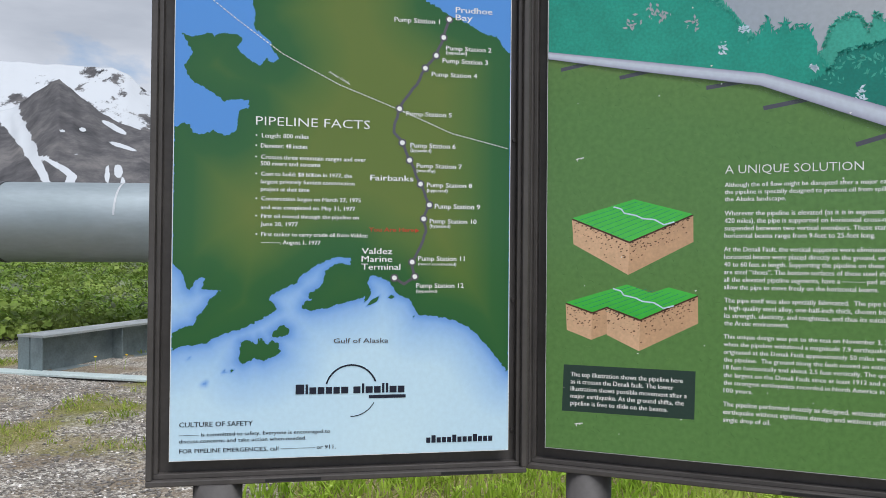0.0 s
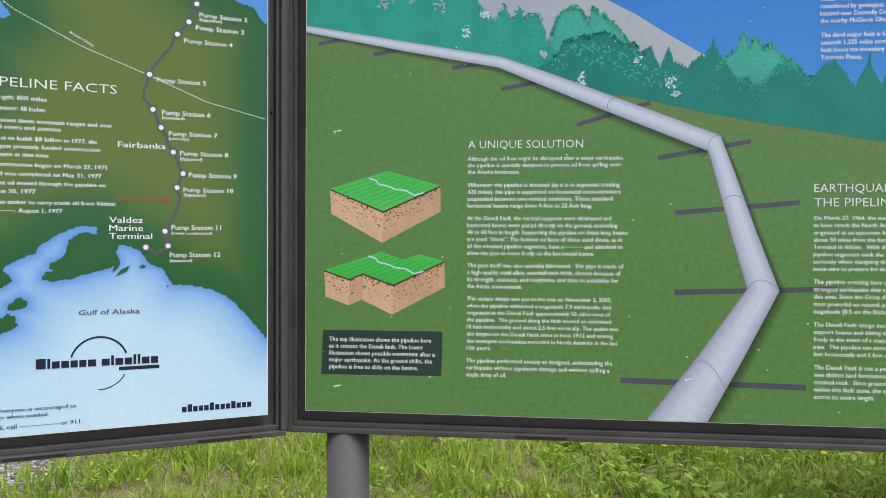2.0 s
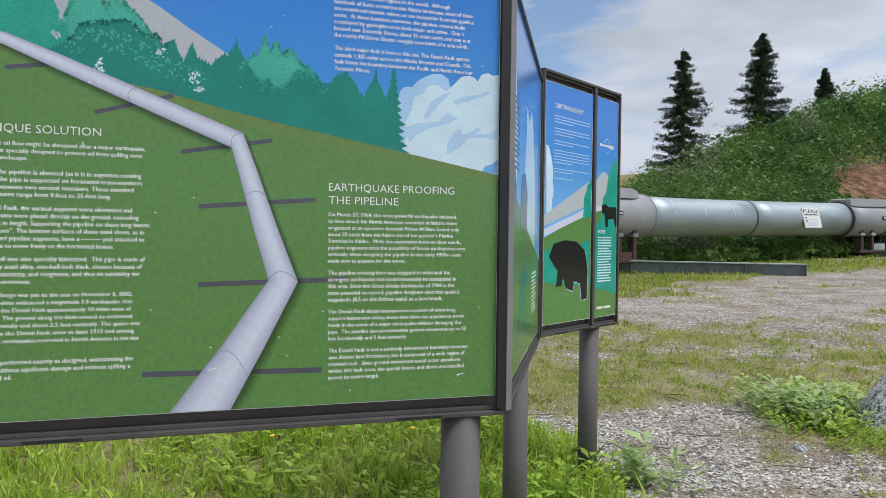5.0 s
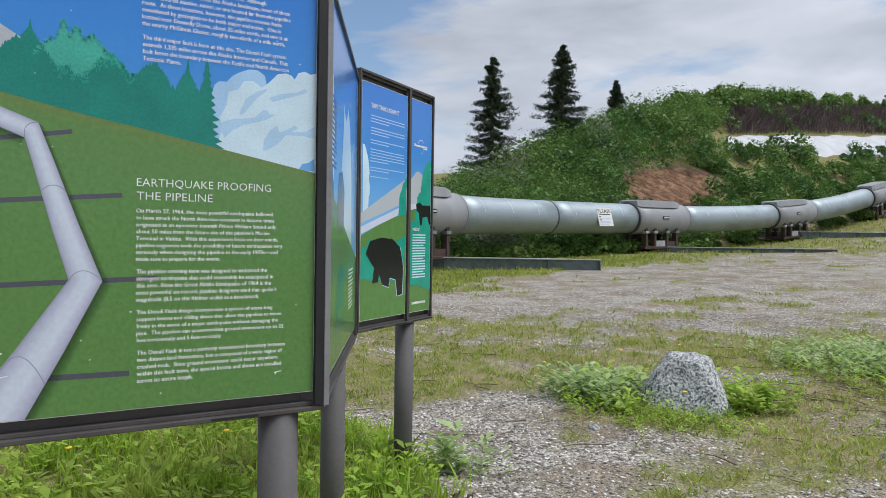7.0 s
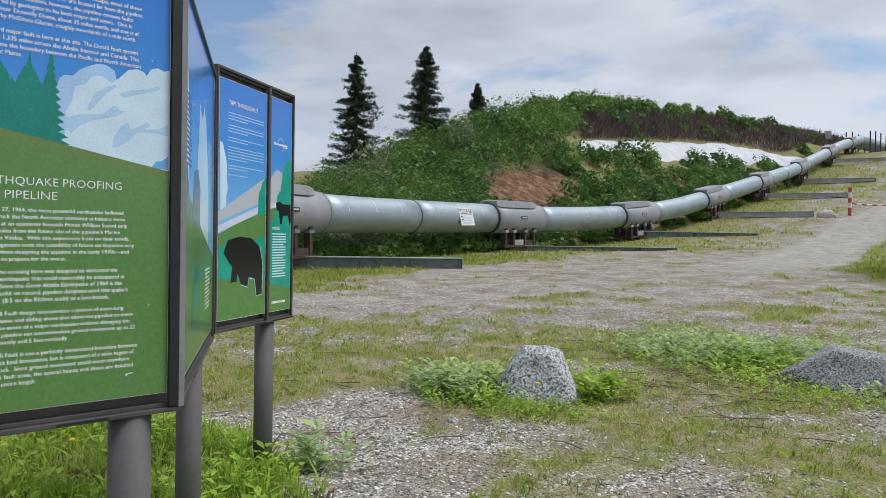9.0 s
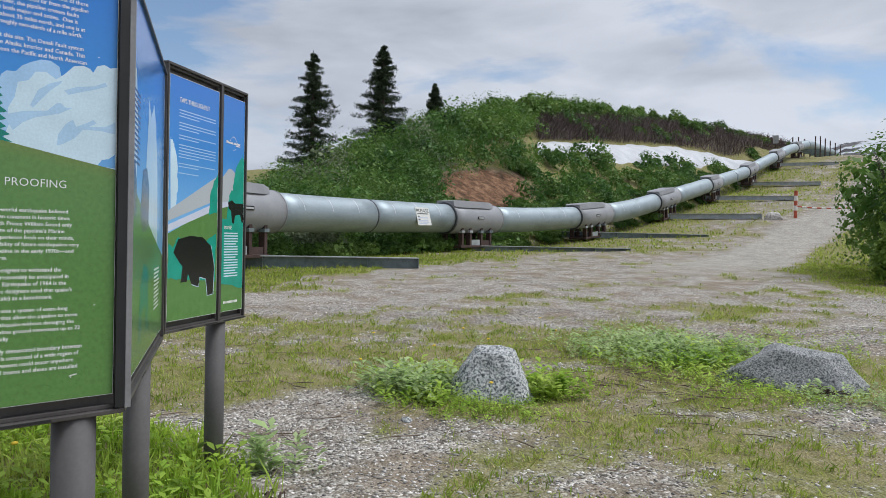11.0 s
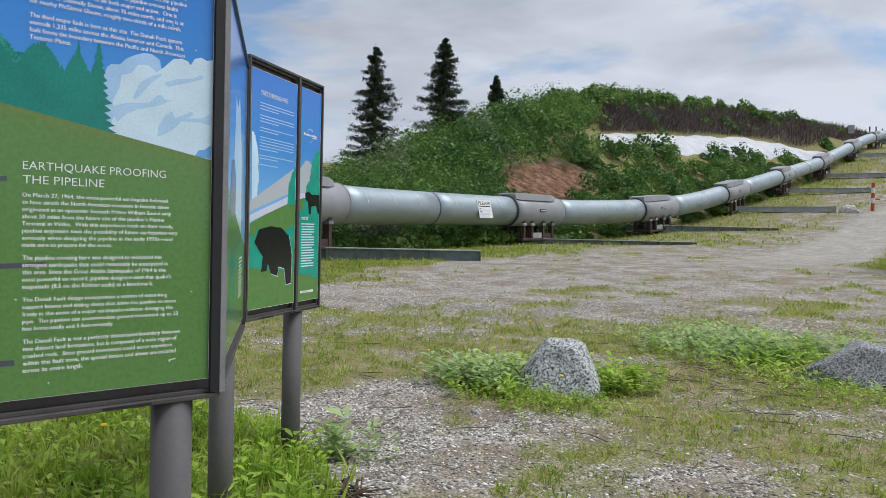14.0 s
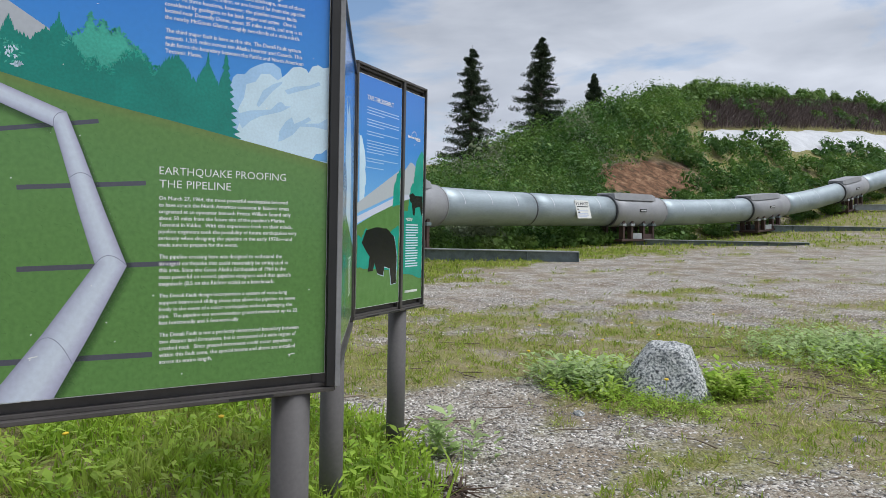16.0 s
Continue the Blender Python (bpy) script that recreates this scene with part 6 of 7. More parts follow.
ROUGH = [(-0.8, 0.1, 0.5, 0.62), (0.85, -0.1, 0.5, 0.7), (0.1, 0, 1, 0.6), (0, -0.8, 0.5, 0.55), (0.2, 0.9, 0.3, 0.6)]
boulder("boulder", (64.6, 0.3, 0.05), [(a, b, c, d * 0.95) for a, b, c, d in ROUGH], (0.55, 1.15, 0.5), 19, PALE_M, "long pale boulder beside the striped barrier", sub=4)
for k, (x, y, s) in enumerate(((11.6, 1.15, 0.2), (11.1, -0.1, 0.12), (5.95, 2.35, 0.045), (6.6, 0.4, 0.05), (7.7, -1.2, 0.05), (5.4, 3.4, 0.04))):
    boulder("stone", (x, y, s * 0.1), [(a, b, c, d * s * 1.2) for a, b, c, d in ROUGH], (s * 1.3, s, s * 0.7), 30 + k, PALE_M if k != 2 else GRANITE_M, "small pale stone lying on gravel among weeds", 40 * k, sub=3)


# ---- leaves and blades, built in bulk ----
def leaf_material(name, colors, scale=1.2, through=0.35, island=0.35, rough=0.55):
    m = material(name, colors, scale=scale, rough=rough, island=island, spec=0.3, low=0.32, high=0.68)
    t = m.node_tree
    b = t.nodes["Principled BSDF"]
    tr = t.nodes.new("ShaderNodeBsdfTranslucent")
    mx = t.nodes.new("ShaderNodeMixShader")
    mx.inputs[0].default_value = through
    t.links.new(b.inputs["Base Color"].links[0].from_socket, tr.inputs["Color"])
    t.links.new(b.outputs[0], mx.inputs[1])
    t.links.new(tr.outputs[0], mx.inputs[2])
    t.links.new(mx.outputs[0], t.nodes["Material Output"].inputs["Surface"])
    return m


LUSH_M = leaf_material("lush_grass", [(0.25, 0.4, 0.04), (0.4, 0.55, 0.07), (0.52, 0.6, 0.15)], scale=1.5, through=0.55)
GRASS_M = leaf_material("meadow_grass", [(0.2, 0.29, 0.04), (0.34, 0.43, 0.065), (0.46, 0.49, 0.15)], scale=1.5, through=0.52)
DRY_M = leaf_material("dry_grass", [(0.38, 0.30, 0.15), (0.58, 0.48, 0.27)], scale=1.5, through=0.3)
CLOVER_M = leaf_material("clover_leaf", [(0.13, 0.2, 0.035), (0.22, 0.3, 0.05), (0.33, 0.36, 0.1)], scale=2.5, through=0.4)
WEED_M = leaf_material("broad_weed", [(0.26, 0.42, 0.045), (0.4, 0.56, 0.08), (0.52, 0.62, 0.15)], scale=2.0, through=0.5)
SAGE_M = leaf_material("grey_green_weed", [(0.33, 0.46, 0.16), (0.52, 0.62, 0.32)], scale=2.0, through=0.5)
BUSH_A = leaf_material("alder_leaf", [(0.035, 0.098, 0.02), (0.08, 0.172, 0.036), (0.14, 0.235, 0.055)], scale=0.55, island=0.28)
BUSH_B = leaf_material("birch_leaf", [(0.055, 0.135, 0.024), (0.12, 0.22, 0.042), (0.2, 0.3, 0.075)], scale=0.55, island=0.28)
BUSH_C = leaf_material("willow_leaf", [(0.16, 0.2, 0.11), (0.26, 0.3, 0.18)], scale=0.3)
BUSH_D = leaf_material("sunlit_willow_leaf", [(0.11, 0.2, 0.03), (0.2, 0.3, 0.05), (0.28, 0.36, 0.09)], scale=0.6, island=0.3)
TWIG_M = leaf_material("bare_brush", [(0.075, 0.055, 0.052), (0.16, 0.12, 0.11)], scale=0.3, through=0.1)
BARK_M = material("dark_bark", [(0.05, 0.04, 0.033), (0.1, 0.085, 0.07)], scale=6, rough=0.9, stretch=(1, 1, 0.2), bump=0.4)
NEEDLE_M = leaf_material("spruce_needles", [(0.014, 0.028, 0.013), (0.03, 0.05, 0.022), (0.05, 0.072, 0.032)], scale=0.7, through=0.12)
rs_ = np.random.RandomState(4)


def bulk(name, quads, mat, label, category, kind="stuff"):
    """One object from an array of four-cornered leaves (n, 4, 3)."""
    n = len(quads)
    me = bpy.data.meshes.new(name)
    me.vertices.add(n * 4)
    me.vertices.foreach_set("co", np.ascontiguousarray(quads, np.float32).ravel())
    me.loops.add(n * 4)
    me.loops.foreach_set("vertex_index", np.arange(n * 4, dtype=np.int32))
    me.polygons.add(n)
    me.polygons.foreach_set("loop_start", np.arange(0, n * 4, 4, dtype=np.int32))
    me.materials.append(mat)
    me.update(calc_edges=True)
    return tagged(new(name, me), label, category, kind=kind)


def blades(x, y, z, h, w, lean, rng):
    """Upright tapering blades, each one a long thin kite that leans and bends."""
    n = len(x)
    a = rng.uniform(0, 2 * np.pi, n)
    b = rng.uniform(0, 2 * np.pi, n)
    base = np.stack([x, y, z - 0.01], 1)
    side = np.stack([np.cos(a), np.sin(a), np.zeros(n)], 1) * w[:, None]
    ln = lean * np.abs(rng.normal(0, 1, n)) * h
    tip = base + np.stack([np.cos(b) * ln, np.sin(b) * ln, h * rng.uniform(0.75, 1.0, n)], 1)
    mid = base + (tip - base) * 0.5 + np.stack([np.zeros(n), np.zeros(n), h * 0.10], 1)
    return np.stack([base, mid - side, tip, mid + side], 1)


def leaves(c, size, rng, up=0.4, slim=0.5, face=None):
    """Loose leaves at the points c; face: the way that they roughly face."""
    n = len(c)
    if face is not None:
        f = face + rng.normal(0, 0.36, (n, 3))
        f /= np.linalg.norm(f, axis=1)[:, None]
        d = np.cross(f, rng.normal(0, 1, (n, 3)))
        d /= np.linalg.norm(d, axis=1)[:, None] + 1e-6
        s = np.cross(f, d)
        d, s = d * size[:, None], s * (size * slim)[:, None]
        return np.stack([c - d * 0.5, c - s * 0.5, c + d * 0.5, c + s * 0.5], 1)
    d = rng.normal(0, 1, (n, 3))
    d[:, 2] += up
    d /= np.linalg.norm(d, axis=1)[:, None]
    s = np.cross(d, rng.normal(0, 1, (n, 3)))
    s /= np.linalg.norm(s, axis=1)[:, None] + 1e-6
    d = d * size[:, None]
    s = s * (size * slim)[:, None]
    return np.stack([c - d * 0.5, c - s * 0.5, c + d * 0.5, c + s * 0.5], 1)


def scatter(n, az0, az1, r0, r1, rng, power=1.0):
    az = np.radians(rng.uniform(az0, az1, n))
    r = np.sqrt(rng.uniform(0, 1, n) ** power * (r1 ** 2 - r0 ** 2) + r0 ** 2)
    return r * np.sin(az), r * np.cos(az)


def clump_points(cx, cy, spread, per, rng):
    x = np.repeat(cx, per) + rng.normal(0, 1, len(cx) * per) * np.repeat(spread, per)
    y = np.repeat(cy, per) + rng.normal(0, 1, len(cy) * per) * np.repeat(spread, per)
    return x, y


def on_ground(x, y):
    return land(x, y)


# lush grass and weeds round the posts
x, y = scatter(7600, -25, 66, 2.3, 9.5, rs_)
lushness = cover(x, y)[3]
keep = lushness > rs_.uniform(0.02, 0.5, len(x))
cx, cy = x[keep], y[keep]
thin = wobble(cx, cy, 0.35, 2.0)
tx, ty = clump_points(cx, cy, np.full(len(cx), 0.035), 8, rs_)
tall = np.repeat(0.07 + 0.14 * (1 - thin) + 0.05 * (cx > 2.8), 8)
bulk("grass", blades(tx, ty, on_ground(tx, ty), tall * rs_.uniform(0.5, 1.25, len(tx)), rs_.uniform(0.005, 0.0105, len(tx)), 0.5, rs_), LUSH_M, "lush green grass growing round the sign posts", "grass")
pick = rs_.uniform(0, 1, len(cx)) < 0.6
tx, ty = clump_points(cx[pick], cy[pick], np.full(pick.sum(), 0.07), 8, rs_)
bulk("dry_grass", blades(tx, ty, on_ground(tx, ty), rs_.uniform(0.03, 0.11, len(tx)), rs_.uniform(0.002, 0.004, len(tx)), 1.6, rs_), DRY_M, "flattened straw-coloured dead grass between green tufts", "grass")


def weed_rosettes(cx, cy, size, per, rng):
    """Broad pointed leaves rising from each stem."""
    n = len(cx) * per
    x, y, s = np.repeat(cx, per), np.repeat(cy, per), np.repeat(size, per)
    a = rng.uniform(0, 2 * np.pi, n)
    hgt = rng.uniform(0.0, 1.0, n) * s
    out = np.stack([np.cos(a), np.sin(a), rng.uniform(0.1, 0.8, n)], 1)
    out /= np.linalg.norm(out, axis=1)[:, None]
    c = np.stack([x + 0.01 * np.cos(a), y + 0.01 * np.sin(a), on_ground(x, y) + hgt], 1)
    ln = (s * rng.uniform(0.25, 0.55, n))[:, None]
    sd = np.stack([-np.sin(a), np.cos(a), np.zeros(n)], 1) * ln * 0.24
    tip = c + out * ln
    tip[:, 2] -= 0.12 * ln[:, 0]
    mid = c + out * ln * 0.55
    return np.stack([c, mid - sd, tip, mid + sd], 1)


w = (cx > 1.7) | (rs_.uniform(0, 1, len(cx)) < 0.5)
w &= rs_.uniform(0, 1, len(cx)) < 0.8
bulk("weeds", weed_rosettes(cx[w], cy[w], rs_.uniform(0.055, 0.18, w.sum()) * np.where(cx[w] > 2.2, 1.25, 0.8), 7, rs_), WEED_M, "broad-leaved bright green weeds under the sign", "weeds")

# sparse tufts over the gravel
x, y = scatter(60000, -40, 100, 4.5, 34, rs_, 1.4)
g, road_, earth_, lush_ = cover(x, y)
keep = (g > rs_.uniform(0.2, 1.1, len(x))) & (lush_ < 0.3)
cx, cy = x[keep], y[keep]
rr = np.hypot(cx, cy)
per = 6
tx, ty = clump_points(cx, cy, 0.02 + 0.0016 * rr, per, rs_)
rt = np.repeat(rr, per)
bulk("turf_tufts", blades(tx, ty, on_ground(tx, ty), rs_.uniform(0.02, 0.085, len(tx)) * (1 + 0.018 * rt), rs_.uniform(0.0028, 0.0056, len(tx)) * (1 + 0.06 * rt), 0.7, rs_), GRASS_M, "short patchy yellow-green grass on gravel", "grass")
pick = (rs_.uniform(0, 1, len(cx)) < 0.6) & (rr < 15)
low = weed_rosettes(cx[pick], cy[pick], rs_.uniform(0.025, 0.075, pick.sum()), 5, rs_)
bulk("ground_herbs", low, CLOVER_M, "low flat broad-leaved herbs among the short grass", "weeds")
pick = rs_.uniform(0, 1, len(cx)) < 0.42
tx, ty = clump_points(cx[pick], cy[pick], 0.05 + 0.002 * rr[pick], 5, rs_)
bulk("dry_grass", blades(tx, ty, on_ground(tx, ty), rs_.uniform(0.02, 0.07, len(tx)), rs_.uniform(0.002, 0.004, len(tx)) * (1 + 0.05 * np.repeat(rr[pick], 5)), 1.4, rs_), DRY_M, "dry straw scattered over the gravel", "grass")

# weeds round the boulders and the low mound
for (bx_, by_, sp, num, hgt, mat) in ((6.95, 2.75, 0.26, 260, 0.17, SAGE_M), (6.72, 1.85, 0.3, 220, 0.065, WEED_M), (7.5, 1.6, 0.16, 110, 0.15, WEED_M), (7.3, 2.8, 0.25, 120, 0.15, WEED_M), (6.6, 2.5, 0.2, 90, 0.11, WEED_M), (10.6, 0.9, 0.6, 620, 0.16, SAGE_M), (9.7, 0.4, 0.5, 300, 0.13, WEED_M), (8.65, -0.25, 0.4, 190, 0.09, WEED_M), (8.5, -1.0, 0.3, 80, 0.11, SAGE_M), (11.5, -0.6, 0.7, 160, 0.11, WEED_M), (4.5, 2.6, 0.12, 22, 0.2, SAGE_M)):
    wx, wy = bx_ + rs_.normal(0, sp, num), by_ + rs_.normal(0, sp, num)
    ok = np.ones(num, bool)
    for rx, ry in ROCKS:
        ok &= np.hypot(wx - rx, (wy - ry) / (1.0 if rx < 8 else 1.9)) > 0.33
    wx, wy = wx[ok], wy[ok]
    bulk("weeds", weed_rosettes(wx, wy, np.clip(rs_.normal(hgt, hgt * 0.3, len(wx)), 0.06, 0.5), 12, rs_), mat, "leafy weeds clumped beside a granite boulder" if mat is WEED_M else "grey-green silvery weeds clumped on the gravel", "weeds")

# loose pale stones on the near gravel
pv = np.array([(1, 0, 0), (0, 1, 0), (-1, 0, 0), (0, -1, 0), (0.2, 0.1, 1), (0, 0, -1)], float)
pf = np.array([(0, 1, 4), (1, 2, 4), (2, 3, 4), (3, 0, 4), (1, 0, 5), (2, 1, 5), (3, 2, 5), (0, 3, 5)])


def pebbles(n, az0, az1, r0, r1, s0, s1, mat, label):
    x, y = scatter(n, az0, az1, r0, r1, rs_, 1.2)
    g, road_, e, l = cover(x, y)
    k = (l < 0.4) & (g < rs_.uniform(0.05, 0.95, n))
    x, y = x[k], y[k]
    n = len(x)
    s = rs_.uniform(s0, s1, n) * rs_.uniform(0.5, 1.2, n)
    v = pv[None] * rs_.uniform(0.8, 1.2, (n, len(pv), 1)) * np.stack([s * rs_.uniform(0.8, 1.7, n), s, s * 0.55], 1)[:, None, :]
    a = rs_.uniform(0, 6.28, n)
    c, sn = np.cos(a)[:, None], np.sin(a)[:, None]
    v = np.stack([v[..., 0] * c - v[..., 1] * sn, v[..., 0] * sn + v[..., 1] * c, v[..., 2]], 2)
    v += np.stack([x, y, land(x, y) + s * 0.15], 1)[:, None, :]
    f = pf[None] + (np.arange(n) * len(pv))[:, None, None]
    me = bpy.data.meshes.new("pebbles")
    me.vertices.add(n * len(pv))
    me.vertices.foreach_set("co", v.astype(np.float32).ravel())
    nf = n * len(pf)
    me.loops.add(nf * 3)
    me.loops.foreach_set("vertex_index", f.astype(np.int32).ravel())
    me.polygons.add(nf)
    me.polygons.foreach_set("loop_start", np.arange(0, nf * 3, 3, dtype=np.int32))
    me.materials.append(mat)
    me.update(calc_edges=True)
    return tagged(new("pebbles", me), label, "gravel", kind="stuff")


CHIP_M = material("pale_chips", [(0.5, 0.46, 0.425), (0.72, 0.68, 0.645)], scale=8, rough=0.85, island=0.45)
CHIP_D = material("grey_chips", [(0.14, 0.125, 0.112), (0.27, 0.25, 0.23)], scale=8, rough=0.85, island=0.4)
pebbles(54000, 30, 100, 4.2, 20, 0.006, 0.018, CHIP_M, "pale crushed stone chips strewn over the ground")
pebbles(32000, 30, 100, 4.2, 15, 0.006, 0.016, CHIP_D, "grey crushed stone chips strewn over the ground")
pebbles(12000, -36, -8, 4.0, 11, 0.008, 0.02, CHIP_D, "dark grey crushed stone on the bare gravel")
pebbles(2600, -36, -8, 4.0, 11, 0.007, 0.017, CHIP_M, "pale crushed stone on the bare gravel")

# dead twigs
STICK_M = material("dead_wood", [(0.12, 0.085, 0.06), (0.26, 0.21, 0.16)], scale=9, rough=0.9)
bm = bmesh.new()
rg = random.Random(12)
for k in range(170):
    az = radians(rg.uniform(44, 97))
    r = rg.uniform(5.2, 11)
    x, y = r * math.sin(az), r * math.cos(az)
    if k < 60:
        x, y = rg.uniform(7.6, 9.6), rg.uniform(-0.1, 1.5)
    a, ln = rg.uniform(0, math.pi), rg.uniform(0.15, 0.7)
    rad = rg.uniform(0.003, 0.008)
    pts = []
    for q in range(4):
        f = q / 3 - 0.5
        px_, py_ = x + ln * f * math.cos(a) + rg.uniform(-0.02, 0.02), y + ln * f * math.sin(a) + rg.uniform(-0.02, 0.02)
        pts.append(Vector((px_, py_, land_at(px_, py_) + 0.012 + rg.uniform(0, 0.02))))
    tube(bm, [(p, pts[3] - pts[0], rad * (1 - 0.2 * i)) for i, p in enumerate(pts)], 5)
tagged(part("dead_twigs", bm, STICK_M), "thin dead twigs scattered on gravel", "twigs", kind="stuff")



def dead_tangle(x, y, spread, count, seed, label):
    """A knot of dead roots and twigs lying on the ground."""
    rg = random.Random(seed)
    bm = bmesh.new()
    for k in range(count):
        a, ln = rg.uniform(0, math.tau), rg.uniform(0.4, 1.3) * spread
        p = Vector((rg.gauss(0, spread * 0.3), rg.gauss(0, spread * 0.3), rg.uniform(0.0, spread * 0.25)))
        q = p + Vector((math.cos(a) * ln, math.sin(a) * ln, rg.uniform(-0.08, 0.1) * spread))
        mid = (p + q) / 2 + Vector((rg.uniform(-0.2, 0.2) * ln, rg.uniform(-0.2, 0.2) * ln, rg.uniform(0.0, 0.2) * ln))
        rad = rg.uniform(0.004, 0.011)
        tube(bm, [(p, mid - p, rad), (mid, q - p, rad * 0.75), (q, q - mid, rad * 0.35)], 5)
    ob = part("dead_root", bm, ROOT_M)
    ob.matrix_basis = Matrix.Translation((x, y, land_at(x, y) + 0.01))
    return tagged(ob, label, "dead wood")


ROOT_M = material("dark_root", [(0.035, 0.022, 0.016), (0.1, 0.065, 0.045)], scale=9, rough=0.95, fine=0.3)
dead_tangle(8.82, -0.86, 0.2, 34, 71, "dark tangled dead roots against the long boulder")
dead_tangle(3.75, 2.05, 0.22, 26, 72, "brown dead branches lying in grass by the post")

# dandelions
YELLOW_M = material("dandelion_yellow", [(0.75, 0.5, 0.02), (0.85, 0.62, 0.04)], rough=0.6)
rg = random.Random(8)
flower = None
for k, (x, y) in enumerate(((6.85, 1.95), (8.6, 3.3), (9.4, 2.9), (10.1, 3.6), (7.4, 3.7), (10.6, 2.4), (2.75, 4.3), (11.8, 3.0), (9.0, 4.4), (3.6, 3.9), (-4.7, 10.2), (-4.4, 10.4), (-6.3, 10.6))):
    h = 0.24 if k == 0 else rg.uniform(0.1, 0.22)
    m = Matrix.Translation((x, y, land_at(x, y)))
    if flower is None:
        flower = thing("dandelion", m, "yellow dandelion on a thin green stem", "flower", "dandelions")
        bm = bmesh.new()
        tube(bm, [((0, 0, -0.02), (0, 0, 1), 0.003), ((0.01, 0, 0.2), (0.05, 0, 1), 0.0025)], 6)
        part("stem", bm, WEED_M, flower)
        bm = bmesh.new()
        bmesh.ops.create_icosphere(bm, subdivisions=2, radius=0.021, matrix=Matrix.Translation((0.01, 0, 0.205)) @ Matrix.Diagonal((1, 1, 0.5, 1)))
        part("flower_head", bm, YELLOW_M, flower)
    else:
        copy_thing(flower, m @ pose(0, 0, 0, rg.uniform(-12, 12), rg.uniform(-12, 12), rg.uniform(0, 360)))


# ---- brush on the hillside ----
def bush_leaves(bx, by, hgt, rad, per, size, rng, base=None):
    """Lumpy domes of leaves: several lobes a bush, more leaves on the outside."""
    n = len(bx)
    lobes = 6
    la = rng.uniform(0, 2 * np.pi, (n, lobes))
    lr = rng.uniform(0.15, 0.75, (n, lobes)) * rad[:, None]
    lx, ly = bx[:, None] + lr * np.cos(la), by[:, None] + lr * np.sin(la)
    lz = hgt[:, None] * rng.uniform(0.35, 0.8, (n, lobes))
    which = rng.randint(0, lobes, (n, per))
    take = lambda arr: np.take_along_axis(arr, which, 1)
    d = rng.normal(0, 1, (n, per, 3))
    d /= np.linalg.norm(d, axis=2)[..., None]
    shell = rng.uniform(0.84, 1.0, (n, per))
    core = min(90, per // 5)
    shell[:, :core] = rng.uniform(0.6, 0.76, (n, core))
    lobe_r = rad[:, None] * 0.46
    c = np.stack([take(lx) + d[..., 0] * lobe_r * shell, take(ly) + d[..., 1] * lobe_r * shell, np.maximum(take(lz) + d[..., 2] * hgt[:, None] * 0.33 * shell, 0.03)], 2)
    z = land(c[..., 0].ravel(), c[..., 1].ravel())
    c = c.reshape(-1, 3)
    c[:, 2] += z
    face = d.reshape(-1, 3) + np.array([0, 0, 0.35])
    sizes = size[:, None] * rng.uniform(0.6, 1.35, (n, per))
    sizes[:, :core] *= 2.7
    return leaves(c, sizes.ravel(), rng, slim=0.7, face=face)


def pipe_range(az):
    xs = np.linspace(-5, 230, 1500)
    ys = np.interp(xs, PX, PY)
    return np.interp(az, np.degrees(np.arctan2(xs, ys)), np.hypot(xs, ys))


def hill_spots(n, az0, az1, f0, f1, rng):
    az = rng.uniform(az0, az1, n)
    rp = pipe_range(az) + 1.8
    rr_ = np.maximum(np.interp(az, RIDGE_AZ, RIDGE_R), rp + 10)
    f = rng.uniform(f0, f1, n)
    r = rp + (rr_ - rp) * f
    return r * np.sin(np.radians(az)), r * np.cos(np.radians(az)), az, f, r


rb = np.random.RandomState(17)
SNOW_AZ = [73.0, 75.0, 77.5, 80.0, 82.5, 84.5, 86.0, 88.0]
SNOW_LO = [6.75, 6.6, 6.3, 6.05, 5.9, 5.85, 5.9, 5.75]
SNOW_HI = [7.5, 7.45, 7.4, 7.25, 7.1, 6.75, 6.3, 5.9]


def elevation(x, y, z):
    return np.degrees(np.arctan2(z - 1.55, np.hypot(x - 0.4, y + 0.4)))


bx, by, baz, bf, br = hill_spots(300, 69, 90, 0.84, 1.03, rb)
bulk("shrub_thicket", bush_leaves(bx, by, rb.uniform(1.8, 3.6, len(bx)) * np.where(baz > 84, 0.6, 1.0), rb.uniform(0.9, 1.8, len(bx)), 380, 0.045 + 0.0018 * br, rb), BUSH_B, "green brush along the hill crest", "shrubs")
bx, by, baz, bf, br = hill_spots(1120, 46, 89.5, 0.0, 1.03, rb)
bz = land(bx, by)
hgt = np.clip(rb.normal(2.2, 0.8, len(bx)), 0.8, 4.0) * np.where(bf < 0.06, 0.5, 1.0) * np.where(baz > 71, 0.62, 1.0) * np.where(baz < 57, 0.75, 1.0)
el = elevation(bx, by, bz)
lo, hi = np.interp(baz, SNOW_AZ, SNOW_LO), np.interp(baz, SNOW_AZ, SNOW_HI)
in_snow = (baz > 72.5) & (baz < 88.5) & (el > lo - 0.35) & (el < hi + 0.1)
earth = cover(bx, by)[2] > 0.35
# only low brush stands in front of the bare bank
below = np.interp(baz, BANK_AZ, BANK_LO) - el
hgt = np.where((baz > 65.0) & (baz < 72.2) & (below > -0.6) & (below < 2.6), np.minimum(hgt, 0.45 + 0.35 * np.clip(below, 0, 3)), hgt)
band = (baz > 72.0) & (el > hi)
crest = bf > 0.93
ok = ~in_snow & ~earth
kind_ = np.where(band & ~crest & (rb.uniform(0, 1, len(bx)) < 0.75), 3, np.where(rb.uniform(0, 1, len(bx)) < 0.25 + 0.5 * (wobble(bx, by, 5.0) > 0.5), 1, 0))
